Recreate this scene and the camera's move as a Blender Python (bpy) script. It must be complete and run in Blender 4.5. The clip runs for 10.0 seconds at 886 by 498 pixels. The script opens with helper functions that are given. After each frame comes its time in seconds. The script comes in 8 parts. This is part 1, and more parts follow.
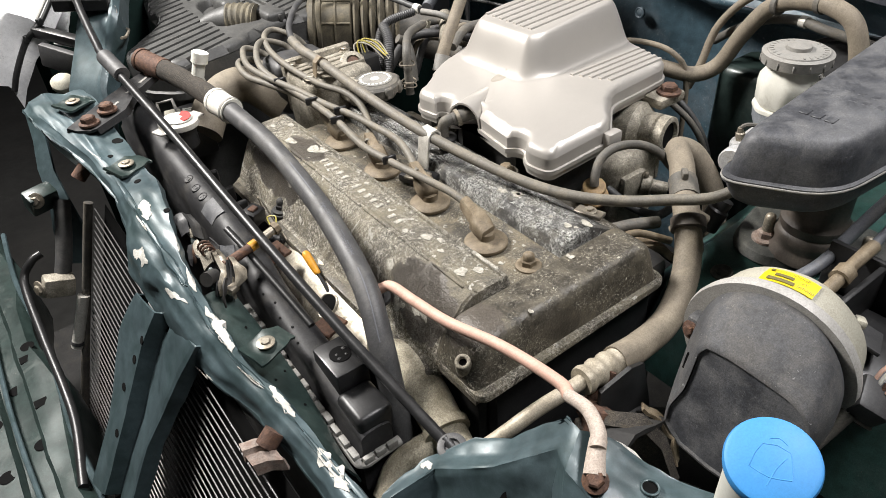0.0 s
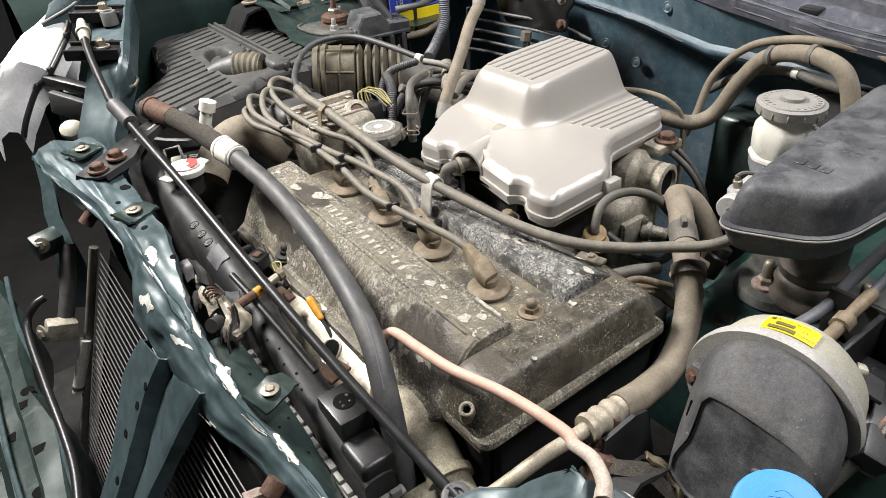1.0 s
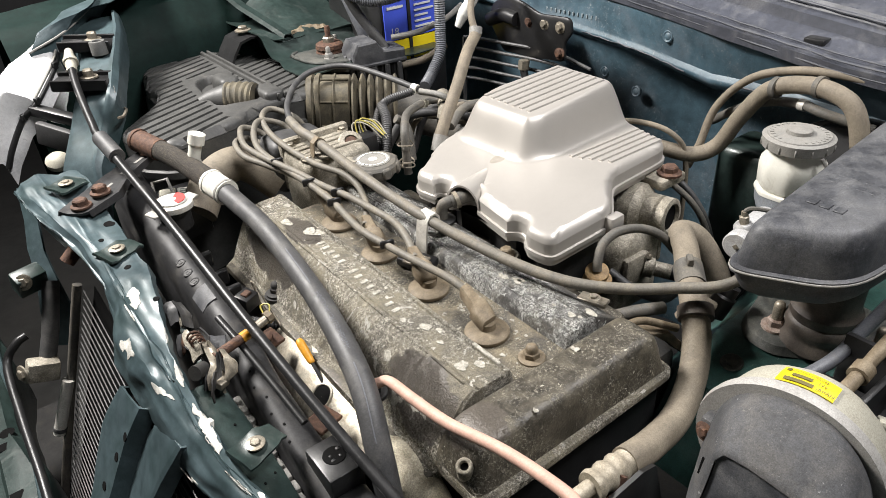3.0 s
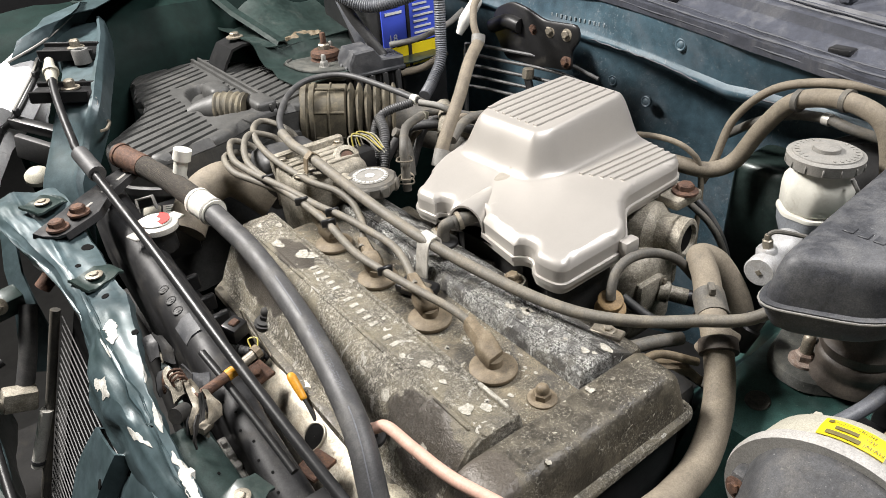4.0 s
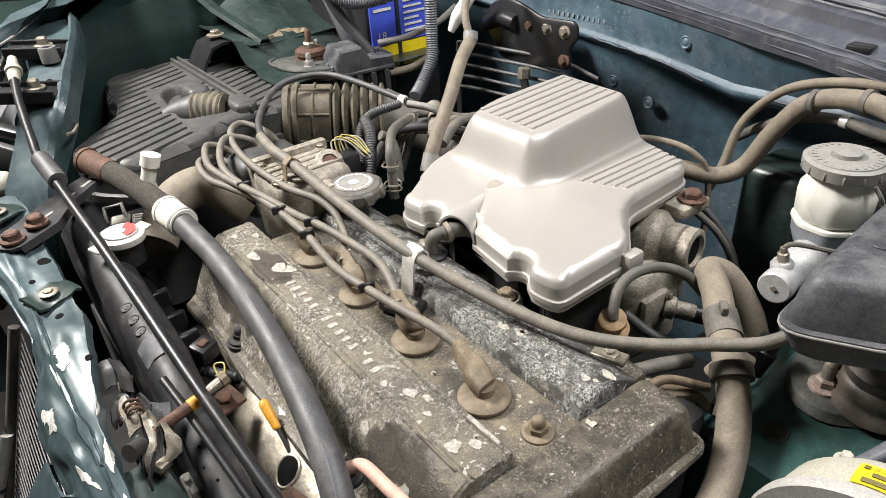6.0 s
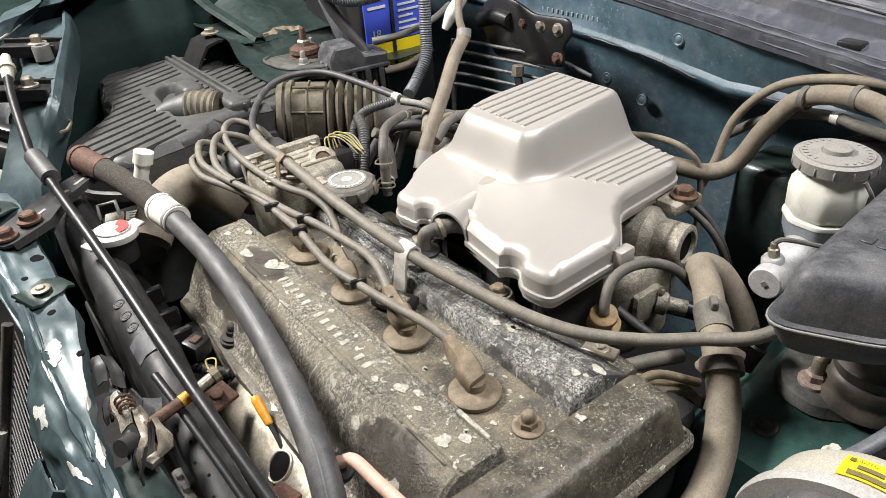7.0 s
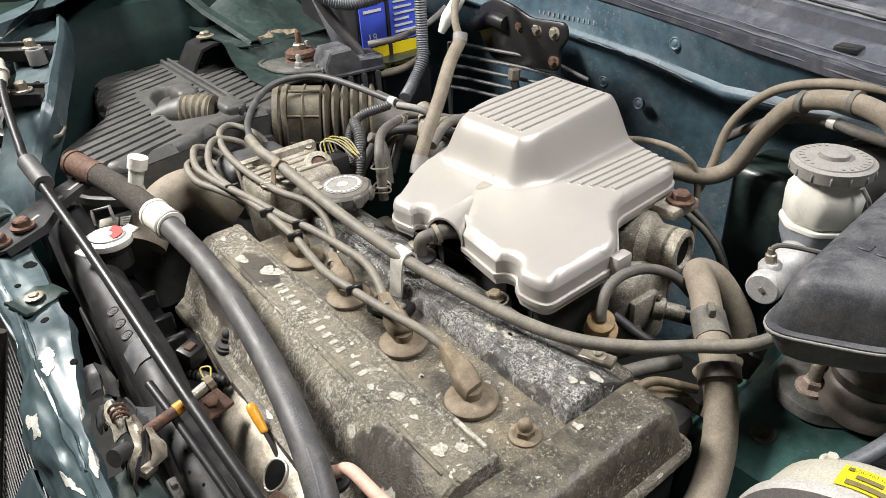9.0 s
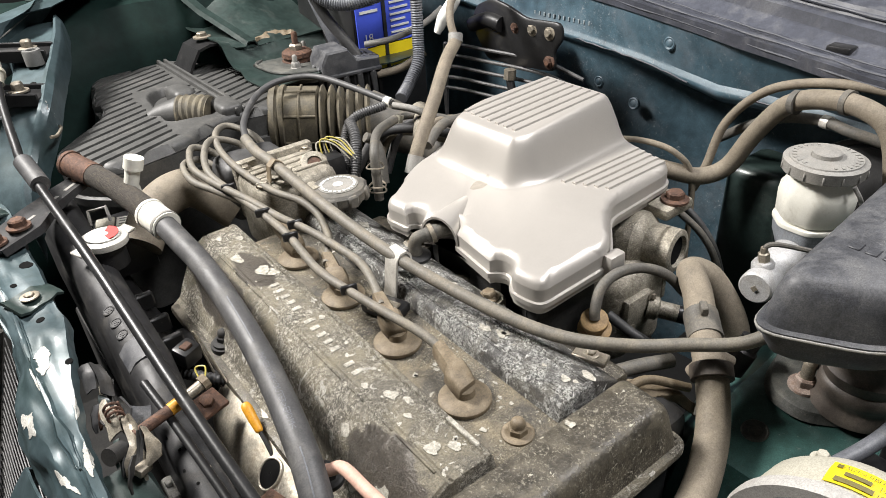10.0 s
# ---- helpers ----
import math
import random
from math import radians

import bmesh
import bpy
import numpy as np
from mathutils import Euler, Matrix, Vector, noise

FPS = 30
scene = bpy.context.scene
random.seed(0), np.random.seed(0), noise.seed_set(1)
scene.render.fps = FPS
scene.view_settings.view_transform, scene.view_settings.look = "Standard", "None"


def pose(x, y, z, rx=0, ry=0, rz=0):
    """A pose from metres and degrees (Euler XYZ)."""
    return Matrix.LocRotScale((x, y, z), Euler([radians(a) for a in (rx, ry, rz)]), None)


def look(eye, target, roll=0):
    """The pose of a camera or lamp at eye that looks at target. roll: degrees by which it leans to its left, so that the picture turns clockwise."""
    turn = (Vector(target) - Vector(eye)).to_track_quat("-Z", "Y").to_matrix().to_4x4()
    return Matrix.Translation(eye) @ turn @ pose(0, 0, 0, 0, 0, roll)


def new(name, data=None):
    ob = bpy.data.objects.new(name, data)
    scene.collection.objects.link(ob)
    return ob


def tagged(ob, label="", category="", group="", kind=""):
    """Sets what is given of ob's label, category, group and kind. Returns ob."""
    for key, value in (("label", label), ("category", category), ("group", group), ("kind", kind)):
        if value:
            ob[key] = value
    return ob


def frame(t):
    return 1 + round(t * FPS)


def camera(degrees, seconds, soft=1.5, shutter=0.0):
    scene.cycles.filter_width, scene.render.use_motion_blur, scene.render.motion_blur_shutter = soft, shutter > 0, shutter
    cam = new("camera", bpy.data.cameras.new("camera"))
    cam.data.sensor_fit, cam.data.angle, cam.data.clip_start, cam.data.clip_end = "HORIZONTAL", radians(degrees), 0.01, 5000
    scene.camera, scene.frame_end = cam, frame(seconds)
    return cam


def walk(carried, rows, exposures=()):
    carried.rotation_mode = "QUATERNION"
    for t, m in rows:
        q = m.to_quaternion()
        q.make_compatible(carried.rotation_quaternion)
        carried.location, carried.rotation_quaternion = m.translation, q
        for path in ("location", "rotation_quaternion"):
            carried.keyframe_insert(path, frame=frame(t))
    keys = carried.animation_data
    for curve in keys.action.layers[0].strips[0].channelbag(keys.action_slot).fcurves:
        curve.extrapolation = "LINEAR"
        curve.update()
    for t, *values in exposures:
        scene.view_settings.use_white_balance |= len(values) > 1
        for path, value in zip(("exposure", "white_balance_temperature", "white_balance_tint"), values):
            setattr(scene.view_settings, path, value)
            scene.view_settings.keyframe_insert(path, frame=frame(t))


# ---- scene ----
# the camera and its walk: seconds, eye, aim, lean
cam = camera(65.77, 10.0, 0.8)
WALK = [
    (0.0, (-0.3226, -0.4034, 1.3243), (0.0351, 0.1257, 0.8424), -4.51),
    (0.5, (-0.3294, -0.4032, 1.3306), (0.0387, 0.1343, 0.8663), -4.22),
    (1.0, (-0.3272, -0.4029, 1.3339), (0.0500, 0.1453, 0.8897), -4.18),
    (1.5, (-0.3238, -0.3973, 1.3351), (0.0593, 0.1561, 0.9028), -4.19),
    (2.0, (-0.3188, -0.3912, 1.3332), (0.0671, 0.1645, 0.9062), -4.15),
    (2.5, (-0.3145, -0.3883, 1.3347), (0.0729, 0.1679, 0.9096), -4.10),
    (4.0, (-0.2765, -0.3321, 1.3293), (0.1136, 0.2235, 0.9060), -4.03),
    (4.5, (-0.2603, -0.3085, 1.3228), (0.1312, 0.2471, 0.9008), -3.93),
    (5.0, (-0.2455, -0.2953, 1.3145), (0.1457, 0.2598, 0.8916), -3.98),
    (5.5, (-0.2397, -0.2936, 1.3117), (0.1521, 0.2614, 0.8893), -3.98),
    (7.0, (-0.2354, -0.3018, 1.3080), (0.1580, 0.2517, 0.8850), -4.01),
    (7.5, (-0.2305, -0.3017, 1.3086), (0.1632, 0.2518, 0.8858), -4.06),
    (8.0, (-0.2291, -0.2985, 1.3067), (0.1655, 0.2545, 0.8843), -4.00),
    (8.5, (-0.2295, -0.2990, 1.3070), (0.1656, 0.2534, 0.8840), -4.01),
    (9.0, (-0.2317, -0.2982, 1.3105), (0.1648, 0.2534, 0.8880), -3.94),
    (9.5, (-0.2295, -0.2980, 1.3106), (0.1667, 0.2533, 0.8875), -4.00),
    (10.0, (-0.2296, -0.3030, 1.3110), (0.1676, 0.2483, 0.8887), -4.00),
]
walk(cam, [(t, look(eye, aim, lean)) for t, eye, aim, lean in WALK])

# ---- world ----
room = bpy.data.worlds.new("garage_dim")
room.use_nodes = True
room.node_tree.nodes["Background"].inputs[0].default_value = (0.75, 0.82, 1.0, 1)
room.node_tree.nodes["Background"].inputs[1].default_value = 0.02
scene.world = room
scene.view_settings.exposure = 0.1


def lamp(name, eye, target, sx, sy, watts, colour=(1, 0.96, 0.92)):
    d = bpy.data.lights.new(name, "AREA")
    d.shape, d.size, d.size_y, d.energy, d.color = "RECTANGLE", sx, sy, watts, colour
    ob = new(name, d)
    ob.matrix_world = look(eye, target)
    return ob


lamp("work_light", (-0.55, 1.05, 2.2), (0.0, 0.2, 0.95), 0.45, 0.30, 70)
lamp("ceiling_tube", (0.66, -0.58, 2.75), (0.2, 0.1, 0.9), 1.3, 0.25, 52, (1.0, 0.98, 0.985))


# ---- materials ----
def surf(name, base, rough=0.5, metal=0.0, var=0.25, scale=60.0, dirt_or_tone=None, amount=0.4, dscale=40.0,
         flake=None, famount=0.3, fscale=90.0, speck=None, samount=0.3, sscale=500.0, bump=0.15, bscale=400.0,
         drough=0.9, coat=0.0, spec=0.5, grain=900.0, grit=0.32, stains=(), stain=(0.05, 0.043, 0.035)):
    """A worn surface: base colour varied at two scales, grime or painted tone in soft patches, flakes and fine specks.
    """
    m = bpy.data.materials.new(name)
    m.use_nodes = True
    nt = m.node_tree
    bs = nt.nodes["Principled BSDF"]
    L = nt.links.new
    geo = nt.nodes.new("ShaderNodeNewGeometry")

    def noise_at(s, detail=6.0, dist=0.0, rough_=0.55):
        n = nt.nodes.new("ShaderNodeTexNoise")
        n.inputs["Scale"].default_value, n.inputs["Detail"].default_value = s, detail
        n.inputs["Distortion"].default_value, n.inputs["Roughness"].default_value = dist, rough_
        L(geo.outputs["Position"], n.inputs["Vector"])
        return n.outputs["Fac"]

    def ramp(fac, lo, hi, to=1.0):
        r = nt.nodes.new("ShaderNodeMapRange")
        r.inputs["From Min"].default_value, r.inputs["From Max"].default_value = lo, hi
        r.inputs["To Max"].default_value = to
        L(fac, r.inputs["Value"])
        return r.outputs["Result"]

    def times(x, y, op="MULTIPLY"):
        n = nt.nodes.new("ShaderNodeMath")
        n.operation = op
        for k, v in enumerate((x, y)):
            if isinstance(v, float):
                n.inputs[k].default_value = v
            else:
                L(v, n.inputs[k])
        return n.outputs[0]

    def mix(fac, a, b):
        x = nt.nodes.new("ShaderNodeMix")
        x.data_type = "RGBA"
        L(fac, x.inputs["Factor"])
        for sock, val in ((x.inputs["A"], a), (x.inputs["B"], b)):
            if isinstance(val, tuple):
                sock.default_value = (*val, 1)
            else:
                L(val, sock)
        return x.outputs["Result"]

    dark = tuple(c * (1 - var) for c in base)
    light = tuple(min(1, c * (1 + var)) for c in base)
    both = times(times(noise_at(scale), 0.55), times(noise_at(scale * 7, 4), 0.45), "ADD")
    col = mix(ramp(both, 0.36, 0.64), dark, light)
    gr = ramp(noise_at(grain, 3.0, 0.0, 0.7), 0.25, 0.75)
    shade = nt.nodes.new("ShaderNodeMix")
    shade.data_type, shade.blend_type = "RGBA", "OVERLAY"
    shade.inputs["Factor"].default_value = grit
    L(col, shade.inputs["A"])
    L(gr, shade.inputs["B"])
    rg = nt.nodes.new("ShaderNodeMapRange")
    rg.inputs["To Min"].default_value, rg.inputs["To Max"].default_value = max(0.03, rough - 0.1), min(1, rough + 0.12)
    L(noise_at(scale * 1.7), rg.inputs["Value"])
    rsock = rg.outputs["Result"]
    masks = []
    if dirt_or_tone:
        f = ramp(noise_at(dscale, 10.0, 0.5, 0.68), 0.66 - amount * 0.5, 0.66 - amount * 0.5 + 0.32, 0.9)
        col = mix(f, col, mix(noise_at(dscale * 12), tuple(c * 0.6 for c in dirt_or_tone), tuple(c * 1.35 for c in dirt_or_tone)))
        masks.append((f, drough))
    height = noise_at(bscale, 4.0)
    if speck:
        f = ramp(noise_at(sscale, 8.0, 0.6, 0.78), 0.68 - samount * 0.3, 0.80 - samount * 0.3)
        f = times(f, ramp(noise_at(sscale * 0.07, 5.0, 0.5, 0.7), 0.42, 0.60))
        col = mix(f, col, speck)
        masks.append((f, 0.85))
        height = times(height, f, "ADD")
    if flake:
        f = ramp(noise_at(fscale, 4.0, 0.6, 0.6), 0.72 - famount * 0.3, 0.735 - famount * 0.3)
        col = mix(f, col, mix(noise_at(fscale * 6), tuple(c * 0.75 for c in flake), flake))
        masks.append((f, 0.8))
        height = times(height, times(f, 2.0), "ADD")
    for cx, cy, cz, rx, ry, rz in stains:
        # an oil stain: an egg-shaped patch with a wandering edge
        a = nt.nodes.new("ShaderNodeVectorMath")
        a.operation = "SUBTRACT"
        a.inputs[1].default_value = (cx, cy, cz)
        L(geo.outputs["Position"], a.inputs[0])
        b = nt.nodes.new("ShaderNodeVectorMath")
        b.operation = "DIVIDE"
        b.inputs[1].default_value = (rx, ry, rz)
        L(a.outputs[0], b.inputs[0])
        c = nt.nodes.new("ShaderNodeVectorMath")
        c.operation = "LENGTH"
        L(b.outputs[0], c.inputs[0])
        f = ramp(times(c.outputs["Value"], times(noise_at(45.0, 5.0, 0.3), 1.1), "ADD"), 1.56, 1.47, 0.94)
        col = mix(f, col, mix(noise_at(160.0), tuple(q * 0.7 for q in stain), tuple(q * 1.3 for q in stain)))
        masks.append((f, 0.45))
    for f, r in masks:
        x = nt.nodes.new("ShaderNodeMix")
        L(f, x.inputs["Factor"])
        L(rsock, x.inputs["A"])
        x.inputs["B"].default_value = r
        rsock = x.outputs["Result"]
    L(col, shade.inputs["A"])
    L(shade.outputs["Result"], bs.inputs["Base Color"])
    L(rsock, bs.inputs["Roughness"])
    bs.inputs["Metallic"].default_value = metal
    bs.inputs["Specular IOR Level"].default_value = spec
    if coat:
        bs.inputs["Coat Weight"].default_value, bs.inputs["Coat Roughness"].default_value = coat, 0.08
    if bump:
        b = nt.nodes.new("ShaderNodeBump")
        b.inputs["Strength"].default_value, b.inputs["Distance"].default_value = bump, 0.0009
        L(height, b.inputs["Height"])
        L(b.outputs["Normal"], bs.inputs["Normal"])
    return m


M_VALLEY = surf("dirty_valley", (0.060, 0.054, 0.044), 0.65, 0.05, 0.5, 110, (0.24, 0.20, 0.13), 0.50, 26, (0.42, 0.40, 0.34), 0.24, 150, (0.46, 0.42, 0.32), 0.6, 420, 0.9, 500, grit=0.6)
M_COVER = surf("grimy_cast_cover", (0.078, 0.070, 0.054), 0.6, 0.1, 0.5, 120, (0.235, 0.208, 0.145), 0.50, 22, (0.44, 0.42, 0.37), 0.31, 80, (0.50, 0.47, 0.40), 0.72, 340, 0.9, 500, grit=0.6, stains=((-0.088, -0.012, 0.930, 0.026, 0.052, 0.040), (-0.050, 0.262, 0.950, 0.017, 0.040, 0.02), (-0.085, 0.27, 0.93, 0.018, 0.07, 0.03)), stain=(0.052, 0.044, 0.035))
M_COVER_DARK = surf("dark_crinkle_cover", (0.050, 0.048, 0.045), 0.5, 0.15, 0.45, 150, (0.18, 0.165, 0.13), 0.36, 40, (0.46, 0.46, 0.44), 0.30, 100, (0.64, 0.64, 0.60), 0.82, 420, 1.0, 600, grit=0.6)
M_END = surf("oily_end_cover", (0.050, 0.044, 0.034), 0.38, 0.15, 0.5, 50, (0.17, 0.148, 0.105), 0.38, 40, (0.5, 0.48, 0.40), 0.10, 110, (0.44, 0.41, 0.33), 0.52, 420, 0.6, 420, grit=0.3, stains=((-0.080, -0.085, 0.945, 0.024, 0.022, 0.03),), stain=(0.075, 0.064, 0.052))
M_FLAKE = surf("flaked_paint", (0.33, 0.315, 0.27), 0.8, 0, 0.45, 250, (0.10, 0.09, 0.07), 0.4, 160, bump=0.6)
M_SILVER = surf("silver_plastic", (0.395, 0.374, 0.345), 0.40, 0.35, 0.02, 12, (0.36, 0.335, 0.29), 0.02, 20, bump=0.02, bscale=1500, grit=0.06, stains=((0.172, 0.183, 0.998, 0.011, 0.009, 0.02),), stain=(0.29, 0.265, 0.225))
M_ALU = surf("dirty_cast_aluminium", (0.31, 0.285, 0.235), 0.5, 0.35, 0.35, 90, (0.11, 0.095, 0.065), 0.50, 50, None, 0, 90, (0.55, 0.52, 0.44), 0.45, 400, 0.7, 450, grit=0.6)
M_PALECAST = surf("chalky_casting", (0.27, 0.245, 0.185), 0.7, 0.1, 0.35, 70, (0.12, 0.10, 0.065), 0.48, 45, None, 0, 90, (0.12, 0.10, 0.07), 0.4, 300, 0.5, 400, grit=0.5)
M_STEEL = surf("zinc_steel", (0.26, 0.235, 0.19), 0.42, 0.6, 0.3, 120, (0.20, 0.16, 0.11), 0.38, 90, bump=0.15)
M_SHIELD = surf("heat_shield", (0.50, 0.46, 0.38), 0.38, 0.6, 0.35, 50, (0.19, 0.145, 0.09), 0.42, 50, None, 0, 90, (0.12, 0.10, 0.07), 0.35, 300, 0.4, 200)
M_DUST = surf("dusty_turret_plate", (0.048, 0.050, 0.046), 0.50, 0, 0.45, 40, (0.13, 0.125, 0.105), 0.36, 45, None, 0, 90, (0.3, 0.28, 0.2), 0.3, 500, 0.3, 500)
M_RUST = surf("rusty_steel", (0.085, 0.048, 0.034), 0.75, 0.3, 0.5, 250, (0.19, 0.095, 0.05), 0.35, 150, bump=0.6, bscale=700)
M_CLAMP = surf("pale_rusted_steel", (0.21, 0.17, 0.145), 0.7, 0.2, 0.35, 120, (0.16, 0.08, 0.05), 0.4, 90, bump=0.4, bscale=600)
M_RUBBER = surf("black_rubber", (0.052, 0.052, 0.053), 0.52, 0, 0.25, 60, (0.135, 0.13, 0.12), 0.30, 30, None, 0, 90, (0.2, 0.19, 0.17), 0.12, 700, 0.12, 700)
M_FOAM = surf("foam_sleeve", (0.038, 0.033, 0.027), 0.95, 0, 0.4, 300, (0.085, 0.068, 0.045), 0.3, 120, None, 0, 90, (0.28, 0.24, 0.18), 0.32, 800, 1.0, 900, grit=0.8)
M_BOOT = surf("brown_black_rubber", (0.052, 0.043, 0.036), 0.48, 0, 0.3, 50, (0.12, 0.10, 0.078), 0.40, 40, None, 0, 90, (0.2, 0.18, 0.15), 0.15, 500, 0.12, 700)
M_HOSE = surf("dusty_hose", (0.165, 0.14, 0.105), 0.72, 0, 0.2, 50, (0.245, 0.21, 0.155), 0.35, 45, None, 0, 90, (0.07, 0.06, 0.045), 0.2, 400, 0.2, 700)
M_HOSE_D = surf("dusty_dark_hose", (0.085, 0.08, 0.07), 0.62, 0, 0.25, 60, (0.19, 0.165, 0.125), 0.35, 50, None, 0, 90, (0.04, 0.04, 0.035), 0.2, 400, 0.2, 700)
M_WIRE = surf("plug_wire", (0.125, 0.115, 0.095), 0.6, 0, 0.2, 80, (0.235, 0.205, 0.155), 0.4, 60, None, 0, 90, (0.05, 0.045, 0.04), 0.2, 500, 0.15, 700)
M_PLASTIC = surf("black_plastic", (0.014, 0.014, 0.0145), 0.36, 0, 0.3, 50, (0.055, 0.052, 0.046), 0.12, 40, None, 0, 90, (0.14, 0.13, 0.11), 0.22, 260, 0.08, 900, spec=0.4)
M_TANK = surf("tank_plastic", (0.024, 0.024, 0.025), 0.46, 0, 0.3, 50, (0.075, 0.070, 0.062), 0.30, 40, None, 0, 90, (0.16, 0.15, 0.13), 0.3, 500, 0.06, 900, spec=0.25)
M_PLASTIC_D = surf("dusty_black_plastic", (0.042, 0.042, 0.043), 0.5, 0, 0.25, 40, (0.16, 0.15, 0.13), 0.2, 30, None, 0, 90, (0.22, 0.2, 0.17), 0.2, 700, 0.12, 900)
M_AIRBOX = surf("air_box_plastic", (0.050, 0.050, 0.048), 0.52, 0, 0.3, 40, (0.12, 0.112, 0.098), 0.22, 30, None, 0, 90, (0.2, 0.18, 0.15), 0.25, 600, 0.10, 900)
M_CANISTER = surf("scuffed_grey_plastic", (0.044, 0.046, 0.052), 0.48, 0, 0.35, 40, (0.118, 0.118, 0.118), 0.46, 40, None, 0, 90, (0.2, 0.2, 0.2), 0.3, 160, 0.1, 900, grit=0.45)
M_LOOM = surf("grey_loom", (0.095, 0.10, 0.112), 0.5, 0, 0.2, 60, (0.16, 0.155, 0.14), 0.25, 50, bump=0.1)
M_ACT = surf("actuator_plastic", (0.048, 0.049, 0.052), 0.68, 0, 0.35, 34, (0.112, 0.106, 0.098), 0.44, 42, (0.21, 0.21, 0.21), 0.10, 190, (0.2, 0.19, 0.17), 0.34, 420, 0.14, 900, grit=0.4)
M_BEIGE = surf("beige_plastic", (0.35, 0.335, 0.275), 0.5, 0, 0.1, 25, (0.27, 0.24, 0.18), 0.25, 40, bump=0.05, bscale=900)
M_BROWN = surf("tan_rubber", (0.140, 0.108, 0.068), 0.62, 0, 0.25, 120, (0.24, 0.20, 0.14), 0.4, 120, None, 0, 90, (0.07, 0.055, 0.04), 0.4, 300, 0.2, 700)
M_TANRING = surf("tan_grommet", (0.30, 0.20, 0.095), 0.55, 0, 0.2, 120, (0.16, 0.11, 0.06), 0.35, 90, bump=0.15)
M_BELLOWS = surf("dusty_bellows", (0.075, 0.066, 0.047), 0.7, 0, 0.3, 60, (0.20, 0.17, 0.11), 0.42, 50, bump=0.2, bscale=700)
# dark patches put the uneven reflections of crumpled metal into the paint colour
M_GREEN = surf("dark_green_metallic_paint", (0.054, 0.078, 0.086), 0.36, 0.12, 0.32, 14, (0.018, 0.036, 0.034), 0.44, 16, None, 0, 90, (0.2, 0.22, 0.22), 0.16, 160, 0.10, 90, 0.5, 0.06, 0.34, grit=0.12)
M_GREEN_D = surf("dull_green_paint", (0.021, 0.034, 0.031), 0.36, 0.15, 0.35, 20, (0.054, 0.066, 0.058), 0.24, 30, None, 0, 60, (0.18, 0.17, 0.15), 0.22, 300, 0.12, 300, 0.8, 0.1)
M_CHALK = surf("chalky_blue_edge", (0.22, 0.26, 0.28), 0.7, 0, 0.2, 90, bump=0.05)
# brighter copy of the dull green; light on the near turret is in the colour
M_GREEN_LIT = surf("glossy_green_paint_lit", (0.030, 0.072, 0.064), 0.32, 0.1, 0.35, 16, (0.085, 0.11, 0.105), 0.30, 22, None, 0, 60, (0.22, 0.22, 0.20), 0.25, 260, 0.12, 300, 0.6, 0.1)
M_TEAL = surf("blue_green_bulkhead", (0.052, 0.092, 0.118), 0.42, 0.05, 0.35, 10, (0.125, 0.150, 0.175), 0.36, 14, None, 0.06, 60, (0.34, 0.36, 0.37), 0.40, 220, 0.06, 300)
# near-black copy of the green paint; the well's shade is in the colour
M_GREEN_SHADE = surf("shaded_green_paint", (0.005, 0.014, 0.012), 0.62, 0, 0.3, 12, (0.012, 0.020, 0.017), 0.22, 30, bump=0.1, spec=0.10)
# near-black whose colour stands for the shade inside holes and gaps
M_HOLE_SHADE = surf("hole_gap_shade", (0.004, 0.004, 0.004), 0.9, 0, 0.1, 60, bump=0, spec=0.1)
M_CLIP = surf("bright_clip", (0.62, 0.60, 0.55), 0.35, 0.4, 0.15, 120, (0.35, 0.31, 0.25), 0.25, 90, bump=0.1)
M_CHIP = surf("bare_filler", (0.46, 0.45, 0.41), 0.8, 0, 0.2, 150, bump=0.4, bscale=600)
M_FIN = surf("condenser_metal", (0.10, 0.10, 0.10), 0.42, 0.4, 0.2, 60, bump=0.1)
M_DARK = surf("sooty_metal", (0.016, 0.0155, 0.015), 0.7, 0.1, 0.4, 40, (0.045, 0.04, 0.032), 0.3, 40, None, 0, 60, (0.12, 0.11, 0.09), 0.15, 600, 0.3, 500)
M_COWL = surf("cowl_plastic", (0.050, 0.054, 0.068), 0.5, 0, 0.25, 20, (0.15, 0.15, 0.155), 0.30, 30, None, 0, 60, (0.24, 0.24, 0.24), 0.22, 500, 0.12, 500)
M_WHITE = surf("milky_plastic", (0.64, 0.63, 0.565), 0.45, 0, 0.06, 25, (0.38, 0.34, 0.26), 0.2, 50, bump=0.04, grit=0.1)
M_CRADLE = surf("grey_blue_plastic", (0.20, 0.215, 0.235), 0.5, 0, 0.15, 40, (0.28, 0.27, 0.25), 0.25, 40, bump=0.05)
M_CASTBRIGHT = surf("bright_casting", (0.42, 0.42, 0.42), 0.5, 0.3, 0.12, 200, (0.30, 0.27, 0.22), 0.25, 70, bump=0.35, bscale=900)
M_GREYCAP = surf("grey_cap_plastic", (0.21, 0.205, 0.19), 0.55, 0, 0.15, 50, (0.25, 0.23, 0.20), 0.35, 40, bump=0.1)
M_BLUE = surf("blue_cap_plastic", (0.035, 0.22, 0.52), 0.55, 0, 0.05, 30, (0.10, 0.30, 0.54), 0.12, 90, bump=0.02, grit=0.1)
M_YELLOW = surf("yellow_label", (0.75, 0.58, 0.01), 0.5, 0, 0.05, 60, bump=0, grit=0.1)
M_WIREYEL = surf("yellow_wire", (0.42, 0.36, 0.08), 0.5, 0, 0.1, 60, (0.3, 0.27, 0.15), 0.3, 90, bump=0)
